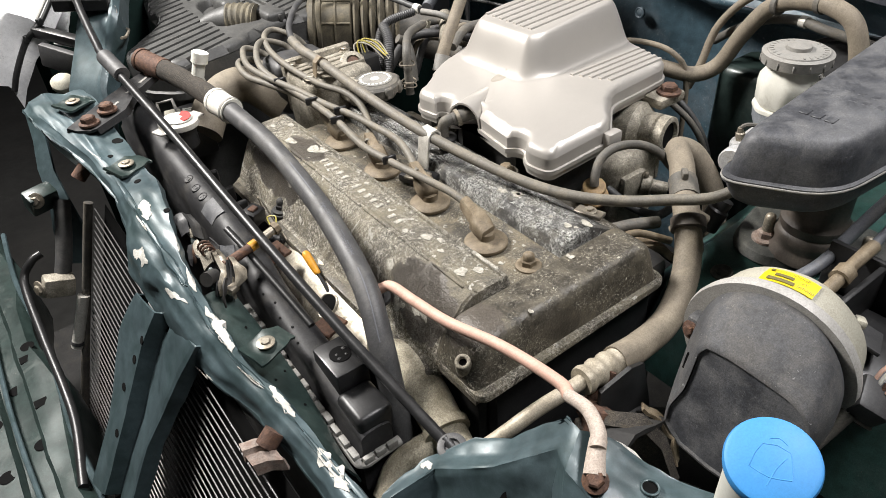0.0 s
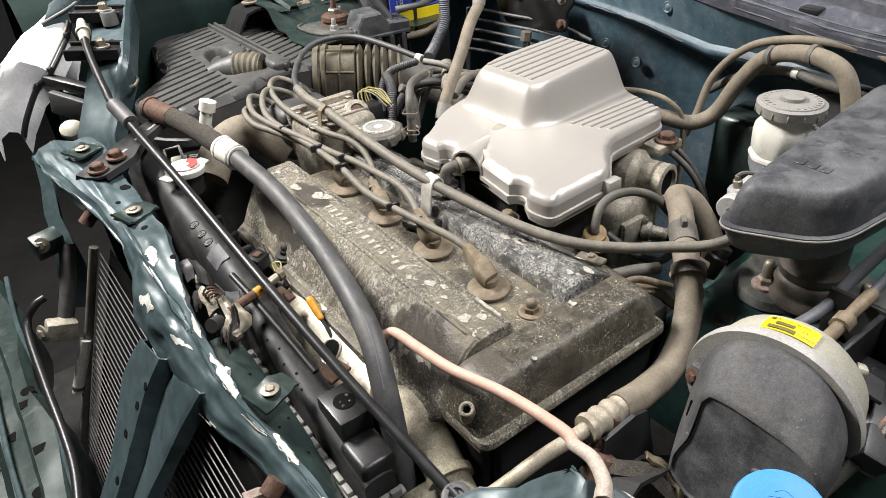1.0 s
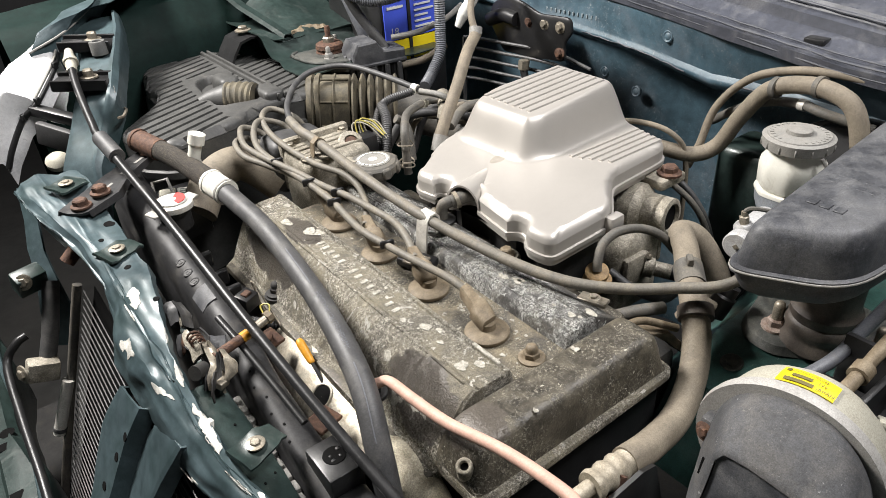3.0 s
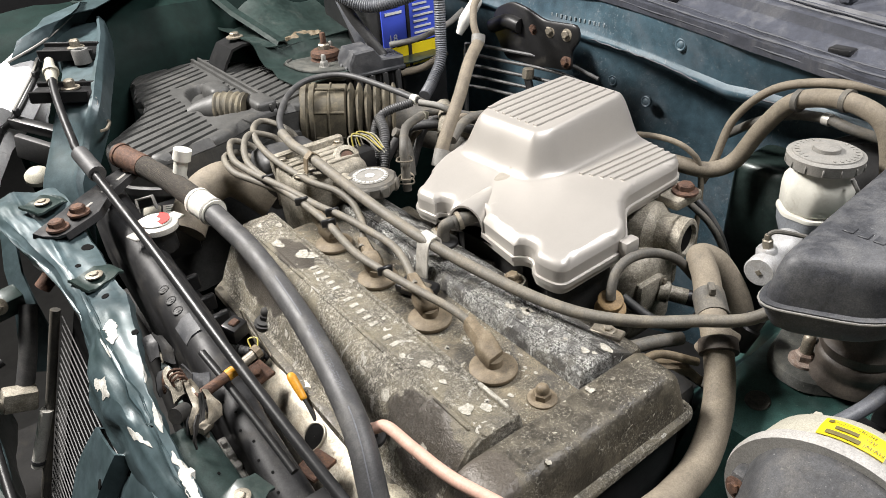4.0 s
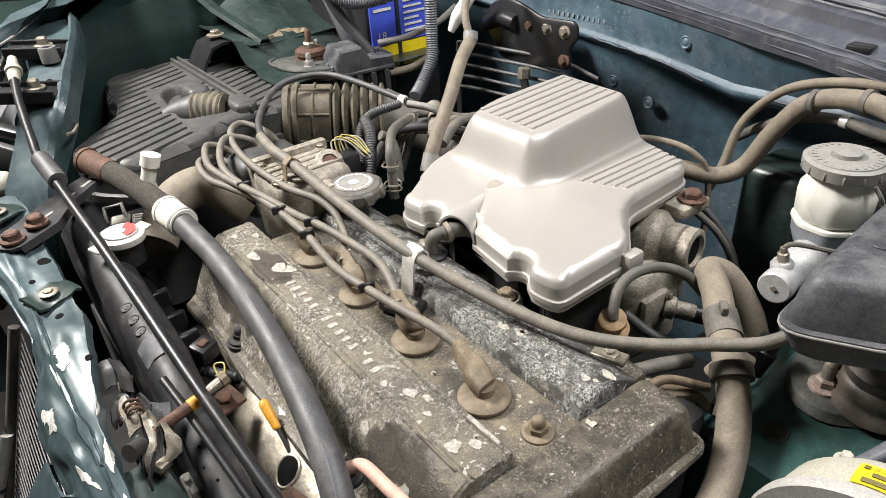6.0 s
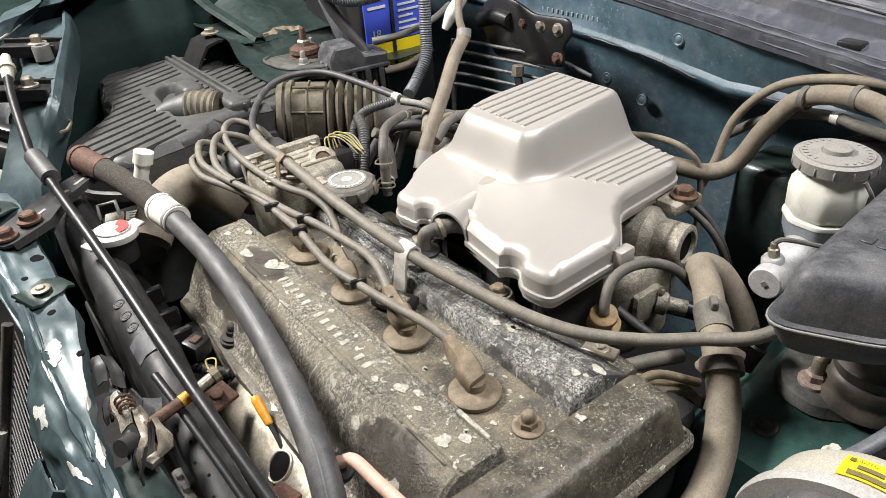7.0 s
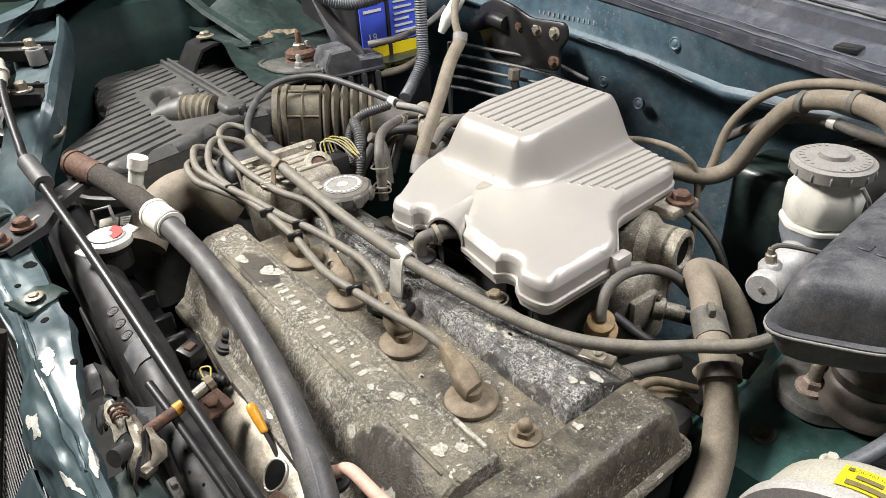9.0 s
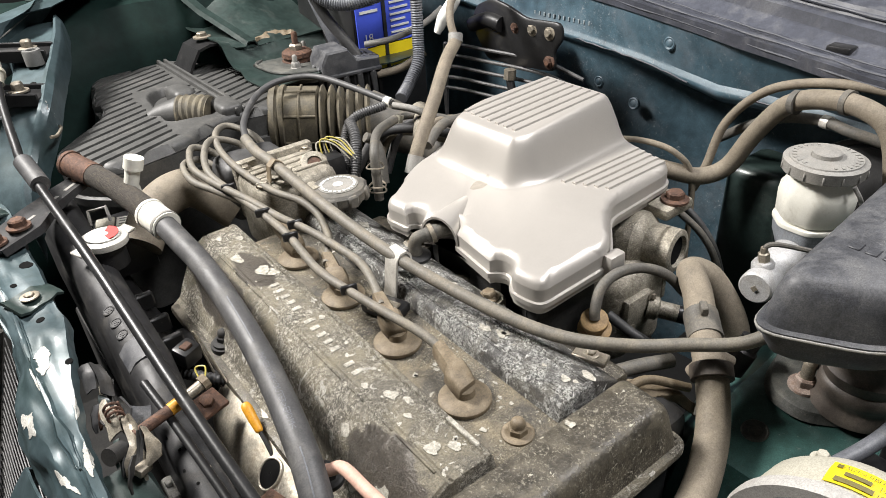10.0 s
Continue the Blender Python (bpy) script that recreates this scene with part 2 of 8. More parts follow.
M_PRINT = surf("dark_print", (0.12, 0.10, 0.03), 0.6, 0, 0.1, 80, bump=0)
M_FLANGE = surf("grey_flange", (0.33, 0.32, 0.30), 0.5, 0, 0.12, 40, (0.22, 0.21, 0.18), 0.25, 50, bump=0.06)
M_FLANGE_D = surf("grey_bush_plastic", (0.115, 0.115, 0.11), 0.5, 0, 0.15, 50, (0.2, 0.19, 0.17), 0.25, 60, bump=0.06)
M_PINK = surf("faded_red_cable", (0.50, 0.315, 0.245), 0.6, 0, 0.14, 60, (0.36, 0.25, 0.20), 0.30, 80, bump=0.06, grit=0.1)
M_TAPE = surf("grimy_pale_tape", (0.40, 0.34, 0.29), 0.7, 0, 0.2, 90, (0.24, 0.19, 0.15), 0.4, 90, bump=0.3, bscale=500)
M_PIPE = surf("bare_aluminium_pipe", (0.36, 0.32, 0.25), 0.55, 0.3, 0.2, 60, (0.20, 0.17, 0.12), 0.45, 70, bump=0.2)
M_CAPRED = surf("red_label", (0.50, 0.05, 0.045), 0.5, 0, 0.1, 60, bump=0, grit=0.1)
M_LABELBLUE = surf("blue_label", (0.06, 0.10, 0.60), 0.4, 0, 0.06, 30, bump=0, grit=0.1)
M_WHITEPRINT = surf("white_print", (0.66, 0.66, 0.62), 0.5, 0, 0.08, 90, (0.4, 0.38, 0.33), 0.12, 90, bump=0, grit=0.1)
M_ORANGE = surf("dipstick_yellow", (0.58, 0.27, 0.015), 0.45, 0, 0.15, 120, (0.34, 0.16, 0.03), 0.25, 150, bump=0.05)
M_LAMP = surf("headlamp_chrome", (0.82, 0.82, 0.82), 0.3, 0.15, 0.12, 40, (0.45, 0.45, 0.46), 0.2, 30, bump=0.5, bscale=60)
M_FLOOR = surf("garage_concrete", (0.022, 0.022, 0.021), 0.85, 0, 0.3, 4, (0.03, 0.028, 0.026), 0.4, 3, bump=0.3, bscale=60)
M_WALL = surf("garage_wall", (0.10, 0.10, 0.10), 0.85, 0, 0.15, 3, bump=0.2, bscale=80)


# ---- mesh helpers ----
from mathutils import geometry


def thing(name, label, category, at=(0, 0, 0), group="", kind=""):
    ob = new(name)
    ob.empty_display_size = 0.02
    ob.location = at
    return tagged(ob, label, category, group, kind)


def part(name, bm, material, parent=None, label="", sharp=38):
    """Links a bmesh, in world metres, as one mesh object under a thing or a part."""
    bmesh.ops.recalc_face_normals(bm, faces=bm.faces)
    lay = bm.faces.layers.int.get("plane")
    soft = [not (lay and f[lay]) for f in bm.faces]
    me = bpy.data.meshes.new(name)
    bm.to_mesh(me)
    bm.free()
    me.materials.append(material)
    me.polygons.foreach_set("use_smooth", soft)
    me.set_sharp_from_angle(angle=radians(sharp))
    ob = new(name, me)
    if parent:
        ob.parent = parent
        if parent.parent is None:
            ob.matrix_parent_inverse = Matrix.Translation(-parent.location)
    if label:
        ob["label"] = label
    return ob


def spline(points, n=7):
    p = [Vector(q) for q in points]
    p = [p[0] * 2 - p[1]] + p + [p[-1] * 2 - p[-2]]
    out = []
    for i in range(1, len(p) - 2):
        a, b, c, d = p[i - 1:i + 3]
        for k in range(n):
            t = k / n
            out.append(0.5 * (2 * b + (c - a) * t + (2 * a - 5 * b + 4 * c - d) * t * t + (3 * b - a - 3 * c + d) * t ** 3))
    out.append(p[-2])
    return out


def tube(points, r, seg=14, n=7, ribs=None, bm=None, smooth=True, squash=1.0):
    """A round bar through the points; r one radius or one a point; ribs (pitch, depth) for bellows."""
    bm = bm or bmesh.new()
    path = spline(points, n) if smooth else [Vector(q) for q in points]
    rs = r if isinstance(r, (list, tuple)) else [r] * len(points)
    rad = [float(np.interp(i / (len(path) - 1) * (len(rs) - 1), range(len(rs)), rs)) for i in range(len(path))]
    if ribs:
        fine, fr, run = [], [], 0.0
        for i in range(len(path) - 1):
            d = (path[i + 1] - path[i]).length
            k = max(1, int(d / (ribs[0] / 6)))
            for j in range(k):
                t = j / k
                fine.append(path[i].lerp(path[i + 1], t))
                fr.append(rad[i] + (rad[i + 1] - rad[i]) * t + ribs[1] * math.sin((run + d * t) / ribs[0] * 2 * math.pi))
            run += d
        fine.append(path[-1]); fr.append(rad[-1])
        path, rad = fine, fr
    t0 = (path[1] - path[0]).normalized()
    up = Vector((0, 0, 1)) if abs(t0.z) < 0.9 else Vector((1, 0, 0))
    side = t0.cross(up).normalized()
    rings = []
    for i, c in enumerate(path):
        t = (path[min(i + 1, len(path) - 1)] - path[max(i - 1, 0)]).normalized()
        side = (side - t * side.dot(t)).normalized()
        o = t.cross(side)
        rings.append([bm.verts.new(c + rad[i] * (math.cos(a) * side + math.sin(a) * o * squash)) for a in [2 * math.pi * k / seg for k in range(seg)]])
    for a, b in zip(rings, rings[1:]):
        for k in range(seg):
            bm.faces.new((a[k], a[(k + 1) % seg], b[(k + 1) % seg], b[k]))
    bm.faces.new(rings[0][::-1]); bm.faces.new(rings[-1])
    return bm


def turned(profile, m=None, seg=32, bm=None):
    """A turned body: profile of (radius, height) from bottom to top, laid by the pose m."""
    bm = bm or bmesh.new()
    m = m or Matrix()
    rings = []
    for r, z in profile:
        rings.append([bm.verts.new(m @ Vector((r * math.cos(2 * math.pi * k / seg), r * math.sin(2 * math.pi * k / seg), z))) for k in range(seg)])
    for a, b in zip(rings, rings[1:]):
        for k in range(seg):
            bm.faces.new((a[k], a[(k + 1) % seg], b[(k + 1) % seg], b[k]))
    bm.faces.new(rings[0][::-1]); bm.faces.new(rings[-1])
    return bm


def along(at, axis):
    """A pose whose z points along axis."""
    return Matrix.Translation(at) @ Vector(axis).normalized().to_track_quat("Z", "Y").to_matrix().to_4x4()


def block(x0, x1, y0, y1, z0, z1, bevel=0.003, seg=2, m=None, bm=None):
    bm2 = bmesh.new()
    bmesh.ops.create_cube(bm2, size=1)
    for v in bm2.verts:
        v.co = Vector((x0 + (v.co.x + 0.5) * (x1 - x0), y0 + (v.co.y + 0.5) * (y1 - y0), z0 + (v.co.z + 0.5) * (z1 - z0)))
    if bevel:
        bmesh.ops.bevel(bm2, geom=bm2.edges[:], offset=bevel, segments=seg, profile=0.5, affect="EDGES")
        lay = bm2.faces.layers.int.new("plane")
        for f in sorted(bm2.faces, key=lambda q: -q.calc_area())[:6]:
            f[lay] = 1
    if m:
        bm2.transform(m)
    return join(bm, bm2)


def join(bm, other):
    if bm is None:
        return other
    me = bpy.data.meshes.new("tmp")
    other.to_mesh(me); other.free()
    bm.from_mesh(me)
    bpy.data.meshes.remove(me)
    return bm


def loft(rings, cap0=True, cap1=True, bm=None, closed=True):
    """A skin over rings of as many points each."""
    bm = bm or bmesh.new()
    vs = [[bm.verts.new(Vector(p)) for p in r] for r in rings]
    n = len(vs[0])
    for a, b in zip(vs, vs[1:]):
        for k in range(n if closed else n - 1):
            bm.faces.new((a[k], a[(k + 1) % n], b[(k + 1) % n], b[k]))
    if cap0:
        bm.faces.new(vs[0][::-1])
    if cap1:
        bm.faces.new(vs[-1])
    return bm


def rounded(pts, r, n=4):
    """A plan outline with its corners rounded; r one radius or one a corner."""
    out = []
    for i, p in enumerate(pts):
        p, a, b = Vector(p), Vector(pts[i - 1]), Vector(pts[(i + 1) % len(pts)])
        rr = r[i] if isinstance(r, (list, tuple)) else r
        k = min(rr, (a - p).length * 0.45, (b - p).length * 0.45)
        s, e = p + (a - p).normalized() * k, p + (b - p).normalized() * k
        for j in range(n + 1):
            t = j / n
            out.append(s * (1 - t) ** 2 + 2 * p * t * (1 - t) + e * t * t)
    return out


def inset(out, d):
    """The outline moved inward by d (outward where negative)."""
    n = len(out)
    area = sum(out[i - 1].x * out[i].y - out[i].x * out[i - 1].y for i in range(n))
    s = 1 if area > 0 else -1
    res = []
    for i in range(n):
        t = (out[(i + 1) % n] - out[i - 1]).normalized()
        res.append(out[i] + Vector((-t.y, t.x)) * d * s)
    return res


def slab(outline, z0, z1, edge=0.003, zf=None, foot=0.0):
    """A plate of that outline with a rounded upper edge; zf(x, y) is added to the height."""
    zf = zf or (lambda x, y: 0.0)
    lev = [(z0, -foot), (z1 - edge, 0), (z1 - edge * 0.3, edge * 0.3), (z1, edge)]
    bm = loft([[(p.x, p.y, z + zf(p.x, p.y)) for p in inset(outline, d)] for z, d in lev])
    lay = bm.faces.layers.int.new("plane")
    bm.faces.ensure_lookup_table()
    bm.faces[len(bm.faces) - 1][lay] = 1
    return bm


def inside(px, py, poly):
    """Whether plan points lie in an outline, and how far they are from it."""
    a = np.array([(p.x, p.y) for p in poly])
    b = np.roll(a, -1, 0)
    far = np.full(px.shape, 1e9)
    odd = np.zeros(px.shape, bool)
    for (x0, y0), (x1, y1) in zip(a, b):
        dx, dy = x1 - x0, y1 - y0
        t = np.clip(((px - x0) * dx + (py - y0) * dy) / (dx * dx + dy * dy + 1e-12), 0, 1)
        far = np.minimum(far, np.hypot(px - x0 - t * dx, py - y0 - t * dy))
        if y0 != y1:
            odd ^= ((y0 > py) != (y1 > py)) & (px < (x1 - x0) * (py - y0) / (y1 - y0) + x0)
    return odd, far


def moulded(poly, height, grid, rings=(0.0012, 0.003, 0.0055), lattice=None):
    """A moulded shell over an outline; height(x, y, distance from the edge). A lattice replaces the even grid."""
    xs = [p.x for p in poly]
    ys = [p.y for p in poly]
    gx, gy = np.meshgrid(np.arange(min(xs), max(xs), grid), np.arange(min(ys), max(ys), grid))
    gx, gy = (gx.ravel(), gy.ravel()) if lattice is None else lattice
    ok, far = inside(gx, gy, poly)
    keep = ok & (far > rings[-1] + grid * 0.4)
    pts = [(p.x, p.y) for p in poly]
    for d in rings:
        q = inset(poly, d)
        qx, qy = np.array([p.x for p in q]), np.array([p.y for p in q])
        oq, fq = inside(qx, qy, poly)
        pts += [(x, y) for x, y, a, f in zip(qx, qy, oq, fq) if a and f > d * 0.8]
    pts += list(zip(gx[keep], gy[keep]))
    n = len(poly)
    res = geometry.delaunay_2d_cdt([Vector(p) for p in pts], [], [list(range(n))], 1, 1e-6)
    vx, vy = np.array([v.x for v in res[0]]), np.array([v.y for v in res[0]])
    _, fv = inside(vx, vy, poly)
    bm = bmesh.new()
    vs = [bm.verts.new((x, y, height(x, y, f))) for x, y, f in zip(vx, vy, fv)]
    for f in res[2]:
        bm.faces.new([vs[i] for i in f])
    return bm


def sheet(rows, thick=0.0015, sub=0, wobble=0.0, wscale=12.0, seed=0.0, crease=0.0):
    """Sheet metal over a grid of points, with thickness; wobble gives dents."""
    bm = bmesh.new()
    vs = [[bm.verts.new(Vector(p)) for p in r] for r in rows]
    for a, b in zip(vs, vs[1:]):
        for k in range(len(a) - 1):
            bm.faces.new((a[k], a[k + 1], b[k + 1], b[k]))
    if sub:
        bmesh.ops.subdivide_edges(bm, edges=bm.edges[:], cuts=sub, use_grid_fill=True, smooth=0.9)
    bmesh.ops.recalc_face_normals(bm, faces=bm.faces)
    bm.normal_update()
    if wobble:
        for v in bm.verts:
            ws = wscale if isinstance(wscale, tuple) else (wscale,) * 3
            q = Vector((v.co.x * ws[0], v.co.y * ws[1], v.co.z * ws[2])) + Vector((seed, 0, 0))
            v.co += v.normal * wobble * (noise.noise(q) + 0.5 * noise.noise(q * 2.3) - 0.4 * abs(noise.noise(q * 1.3 + Vector((5, 3, 1)))))
            if crease:
                v.co += v.normal * crease * (0.25 - abs(noise.noise(q * 1.1 + Vector((9, 2, 4)))) - 0.6 * abs(noise.noise(q * 2.7 + Vector((1, 7, 2)))))
    top = bm.faces[:]
    bmesh.ops.solidify(bm, geom=top, thickness=thick)
    return bm


def bolt(at, r, parent, material, axis=(0, 0, 1), h=0.006, washer=1.7, name="bolt"):
    m = along(at, axis)
    bm = turned([(r * washer, 0), (r * washer, r * 0.28), (r * washer * 0.8, r * 0.4)], m, 18)
    bm2 = bmesh.new()
    prof = [(r, r * 0.3), (r, r * 0.3 + h * 0.8), (r * 0.8, r * 0.3 + h)]
    turned(prof, m, 6, bm2)
    return part(name, join(bm, bm2), material, parent, sharp=25)


def drape(ob, x, y, lift=0.0006):
    """The height of a mesh straight below (x, y)."""
    bpy.context.view_layer.update()
    inv = ob.matrix_world.inverted()
    ok, loc, nor, _ = ob.ray_cast(inv @ Vector((x, y, 1.6)), Vector((0, 0, -1)))
    return (ob.matrix_world @ loc).z + lift if ok else None


def touch(ob, x, y):
    """The point and the normal of a mesh straight below (x, y)."""
    bpy.context.view_layer.update()
    inv = ob.matrix_world.inverted()
    ok, loc, nor, _ = ob.ray_cast(inv @ Vector((x, y, 1.6)), Vector((0, 0, -1)))
    return ob.matrix_world @ loc, nor if nor.z > 0 else -nor


def ragged(ob, pts, width, seed, name, material, parent, thick=0.0007):
    """A torn patch with a lobed edge that lies on a mesh along a line of plan points."""
    line = spline([(x, y, 0) for x, y in pts], 9)
    rows = []
    for i, c in enumerate(line):
        t = (line[min(i + 1, len(line) - 1)] - line[max(i - 1, 0)]).normalized()
        s = Vector((-t.y, t.x, 0))
        taper = math.sin(math.pi * (i + 0.3) / (len(line) - 0.4)) ** 0.6
        w = [width * taper * max(0.12, 0.45 + 0.55 * noise.noise(Vector((c.x * 130 + k, c.y * 130, seed * 3.3))) + 0.3 * noise.noise(Vector((c.x * 420, c.y * 420 + k, seed)))) for k in (0.0, 7.7)]
        row = []
        for q in (c + s * w[0], c + s * w[0] * 0.4, c - s * w[1] * 0.4, c - s * w[1]):
            z = drape(ob, q.x, q.y)
            if z is None:
                z = rows[-1][1][2] if rows else 0.9
            row.append((q.x, q.y, z))
        rows.append(row)
    return part(name, sheet(rows, thick), material, parent)


def blob(at, r, seed, scale=(1, 1, 1), rough=0.3, sub=3):
    bm = bmesh.new()
    bmesh.ops.create_icosphere(bm, subdivisions=sub, radius=1)
    for v in bm.verts:
        q = v.co * 1.6 + Vector((seed * 7.1, seed, 0))
        k = 1 + rough * noise.noise(q) + rough * 0.5 * noise.noise(q * 2.4)
        v.co = Vector(at) + Vector((v.co.x * scale[0], v.co.y * scale[1], v.co.z * scale[2])) * r * k
    return bm




def writing(text, place, size=1.0, length=None):
    """Letters as a thin mesh; place(u, v) lays a point of the line in the world."""
    cu = bpy.data.curves.new("line", "FONT")
    cu.body, cu.size, cu.resolution_u = text, size, 2
    ob = bpy.data.objects.new("line", cu)
    scene.collection.objects.link(ob)
    me = bpy.data.meshes.new_from_object(ob)
    bm = bmesh.new()
    bm.from_mesh(me)
    bpy.data.objects.remove(ob)
    bpy.data.meshes.remove(me)
    wide = max(v.co.x for v in bm.verts)
    k = length / wide if length else 1.0
    for v in bm.verts:
        v.co = place(v.co.x * k, v.co.y)
    return bm


def on_hose(points, r, start, turn=0.0):
    """A place() for writing along a round hose, from a distance along its line."""
    path = spline(points, 12)
    run = [0.0]
    for a, b in zip(path, path[1:]):
        run.append(run[-1] + (b - a).length)

    def place(u, v):
        s = start + u
        i = max(k for k in range(len(path) - 1) if run[k] <= s or k == 0)
        t = (path[i + 1] - path[i]).normalized()
        c = path[i] + t * (s - run[i])
        side = t.cross(Vector((0, 0, 1))).normalized()
        up = side.cross(t)
        a = v / r + turn
        return c + (r + 0.0004) * (math.cos(a) * up - math.sin(a) * side)
    return place

# ---- structure: garage and body of the car ----
def plane_box(name, x0, x1, y0, y1, z0, z1, mat, label, category):
    ob = part(name, block(x0, x1, y0, y1, z0, z1, 0), mat)
    return tagged(ob, label, category, "", "structure")


plane_box("floor", -3, 4, -3, 4, -0.1, 0, M_FLOOR, "dark bare concrete garage floor", "floor")
plane_box("wall_north", -3.1, 4.1, 4, 4.1, 0, 3, M_WALL, "plain dim garage wall", "wall")
plane_box("wall_south", -3.1, 4.1, -3.1, -3, 0, 3, M_WALL, "plain dim garage wall", "wall")
plane_box("wall_east", 4, 4.1, -3, 4, 0, 3, M_WALL, "plain dim garage wall", "wall")
plane_box("wall_west", -3.1, -3, -3, 4, 0, 3, M_WALL, "plain dim garage wall", "wall")
plane_box("ceiling", -3.1, 4.1, -3.1, 4.1, 3, 3.1, M_WALL, "plain grey garage ceiling", "ceiling")

# car body: the shell the other things are bolted to
car = thing("car_body", "dark green metallic car body with crash-damaged front and open engine bay", "car", (0.1, 0.3, 0))


def bulkhead():
    rows = []
    for y in np.linspace(-0.45, 1.0, 26):
        z = 1.032 + 0.07 * (y - 0.21) - 0.010 * math.exp(-((y - 0.14) / 0.07) ** 2)
        d = float(np.interp(y, (0.17, 0.28), (0.045, 0.0)))
        k = max(-0.2, min(0.33, y))
        top = (0.468 + 0.117 * k, y, 1.081 + 0.075 * max(-0.05, k))
        rows.append([(0.530 + d, y, 0.55), (0.526 + d, y, 0.80), (0.520 + d, y, 0.93), (0.516 + d, y, z - 0.034), (0.512 + d * 0.7, y, z - 0.018), (0.508, y, z - 0.008), (0.502, y, z - 0.004), (0.4975, y, z + 0.001), (0.4970, y, z + 0.004), (0.4985, y, z + 0.007), (0.501, y, z + 0.012), tuple(Vector((0.501, y, z + 0.012)).lerp(Vector(top), 0.5)), top])
    part("bulkhead", sheet(rows, 0.002, 1, 0.0035, 11), M_TEAL, car, "blue-green painted bulkhead, dusty, with a pressed ridge")
    rng = random.Random(8)
    for y0, y1, z in ((0.36, 0.17, 0.003), (0.10, -0.2, 0.0035), (0.50, 0.42, 0.003)):
        line = [(0.4962, y, 1.032 + 0.07 * (y - 0.21) - 0.010 * math.exp(-((y - 0.14) / 0.07) ** 2) + z + rng.uniform(-0.0008, 0.0008)) for y in np.linspace(y0, y1, 16)]
        part("scuffed_edge", tube(line, [rng.uniform(0.0003, 0.0014) for _ in line], 6, n=2), M_COWL, car, "dust line on the ridge")
    # folded seam where the panels meet; it bows forward and drops towards the near side
    def bowed(y, x, z):
        k = max(-0.2, min(0.33, y))
        return (x + 0.465 + 0.117 * k - 0.503, y, z + 1.083 + 0.075 * max(-0.05, k) - 1.088)
    seam = [[bowed(y, x, z) for x, z in ((0.502, 1.080), (0.501, 1.094), (0.512, 1.098), (0.530, 1.099))] for y in np.linspace(-0.45, 1.0, 30)]
    part("seam_flange", sheet(seam, 0.003, 0, 0.002, 40), M_COWL, car)
    rng = random.Random(18)
    for x, z, r in ((0.502, 1.0875, 0.0013), (0.503, 1.0985, 0.0016), (0.514, 1.1015, 0.0014), (0.560, 1.130, 0.0020), (0.600, 1.150, 0.0016), (0.640, 1.170, 0.0024)):
        ys = np.linspace(-0.45, 1.0, 60)
        part("cowl_bead", tube([bowed(y, x + rng.uniform(-0.0005, 0.0005), z + rng.uniform(-0.0005, 0.0005)) for y in ys], [r * rng.uniform(0.3, 1.1) for _ in ys], 8, n=2), M_COWL, car, "frayed dusty sealing strip" if z < 1.10 else "")
    cowl = [[bowed(y, x, z) for x, z in ((0.525, 1.099), (0.548, 1.109), (0.550, 1.121), (0.56, 1.125), (0.565, 1.135), (0.60, 1.146), (0.604, 1.158), (0.64, 1.165), (0.645, 1.175), (0.80, 1.23))] for y in np.linspace(-0.5, 1.0, 18)]
    part("cowl_panel", sheet(cowl, 0.003, 1, 0.003, 7), M_COWL, car, "dusty blue-grey cowl panel")
    for y in (0.0, 0.24, 0.5):
        cx, _, cz = bowed(y, 0.530, 1.100)
        part("cowl_clip", block(cx - 0.008, cx + 0.009, y - 0.012, y + 0.012, cz - 0.001, cz + 0.0055, 0.002), M_PLASTIC, car)
        cx, _, cz = bowed(y, 0.57, 1.138)
        part("cowl_rib", block(cx, cx + 0.07, y + 0.02, y + 0.035, cz, cz + 0.028, 0.003, 1), M_COWL, car)
    # stamped characters stand as plain bars
    for i in range(12):
        part("stamped_bar", block(0.5020, 0.5040, 0.4400 - i * 0.0095, 0.4425 - i * 0.0095, 1.0640, 1.0695, 0.0003, 1), M_CHALK, car)
    for y, z in ((0.325, 0.985), (0.262, 0.968), (0.20, 1.066), (0.40, 0.985)):
        x = 0.5165 if z < 1.02 else 0.4945
        part("plug_grommet", turned([(0.0085, -0.003), (0.0085, 0.0008), (0.0070, 0.0018), (0.0050, 0.0010), (0.0030, 0.0022)], along((x, y, z), (-1, 0, 0.1)), 22), M_TEAL, car)


bulkhead()
part("bulkhead_box", block(0.450, 0.528, 0.004, 0.078, 0.72, 0.962, 0.014, 3), M_GREEN_D, car, "dark green pressed box on the bulkhead")


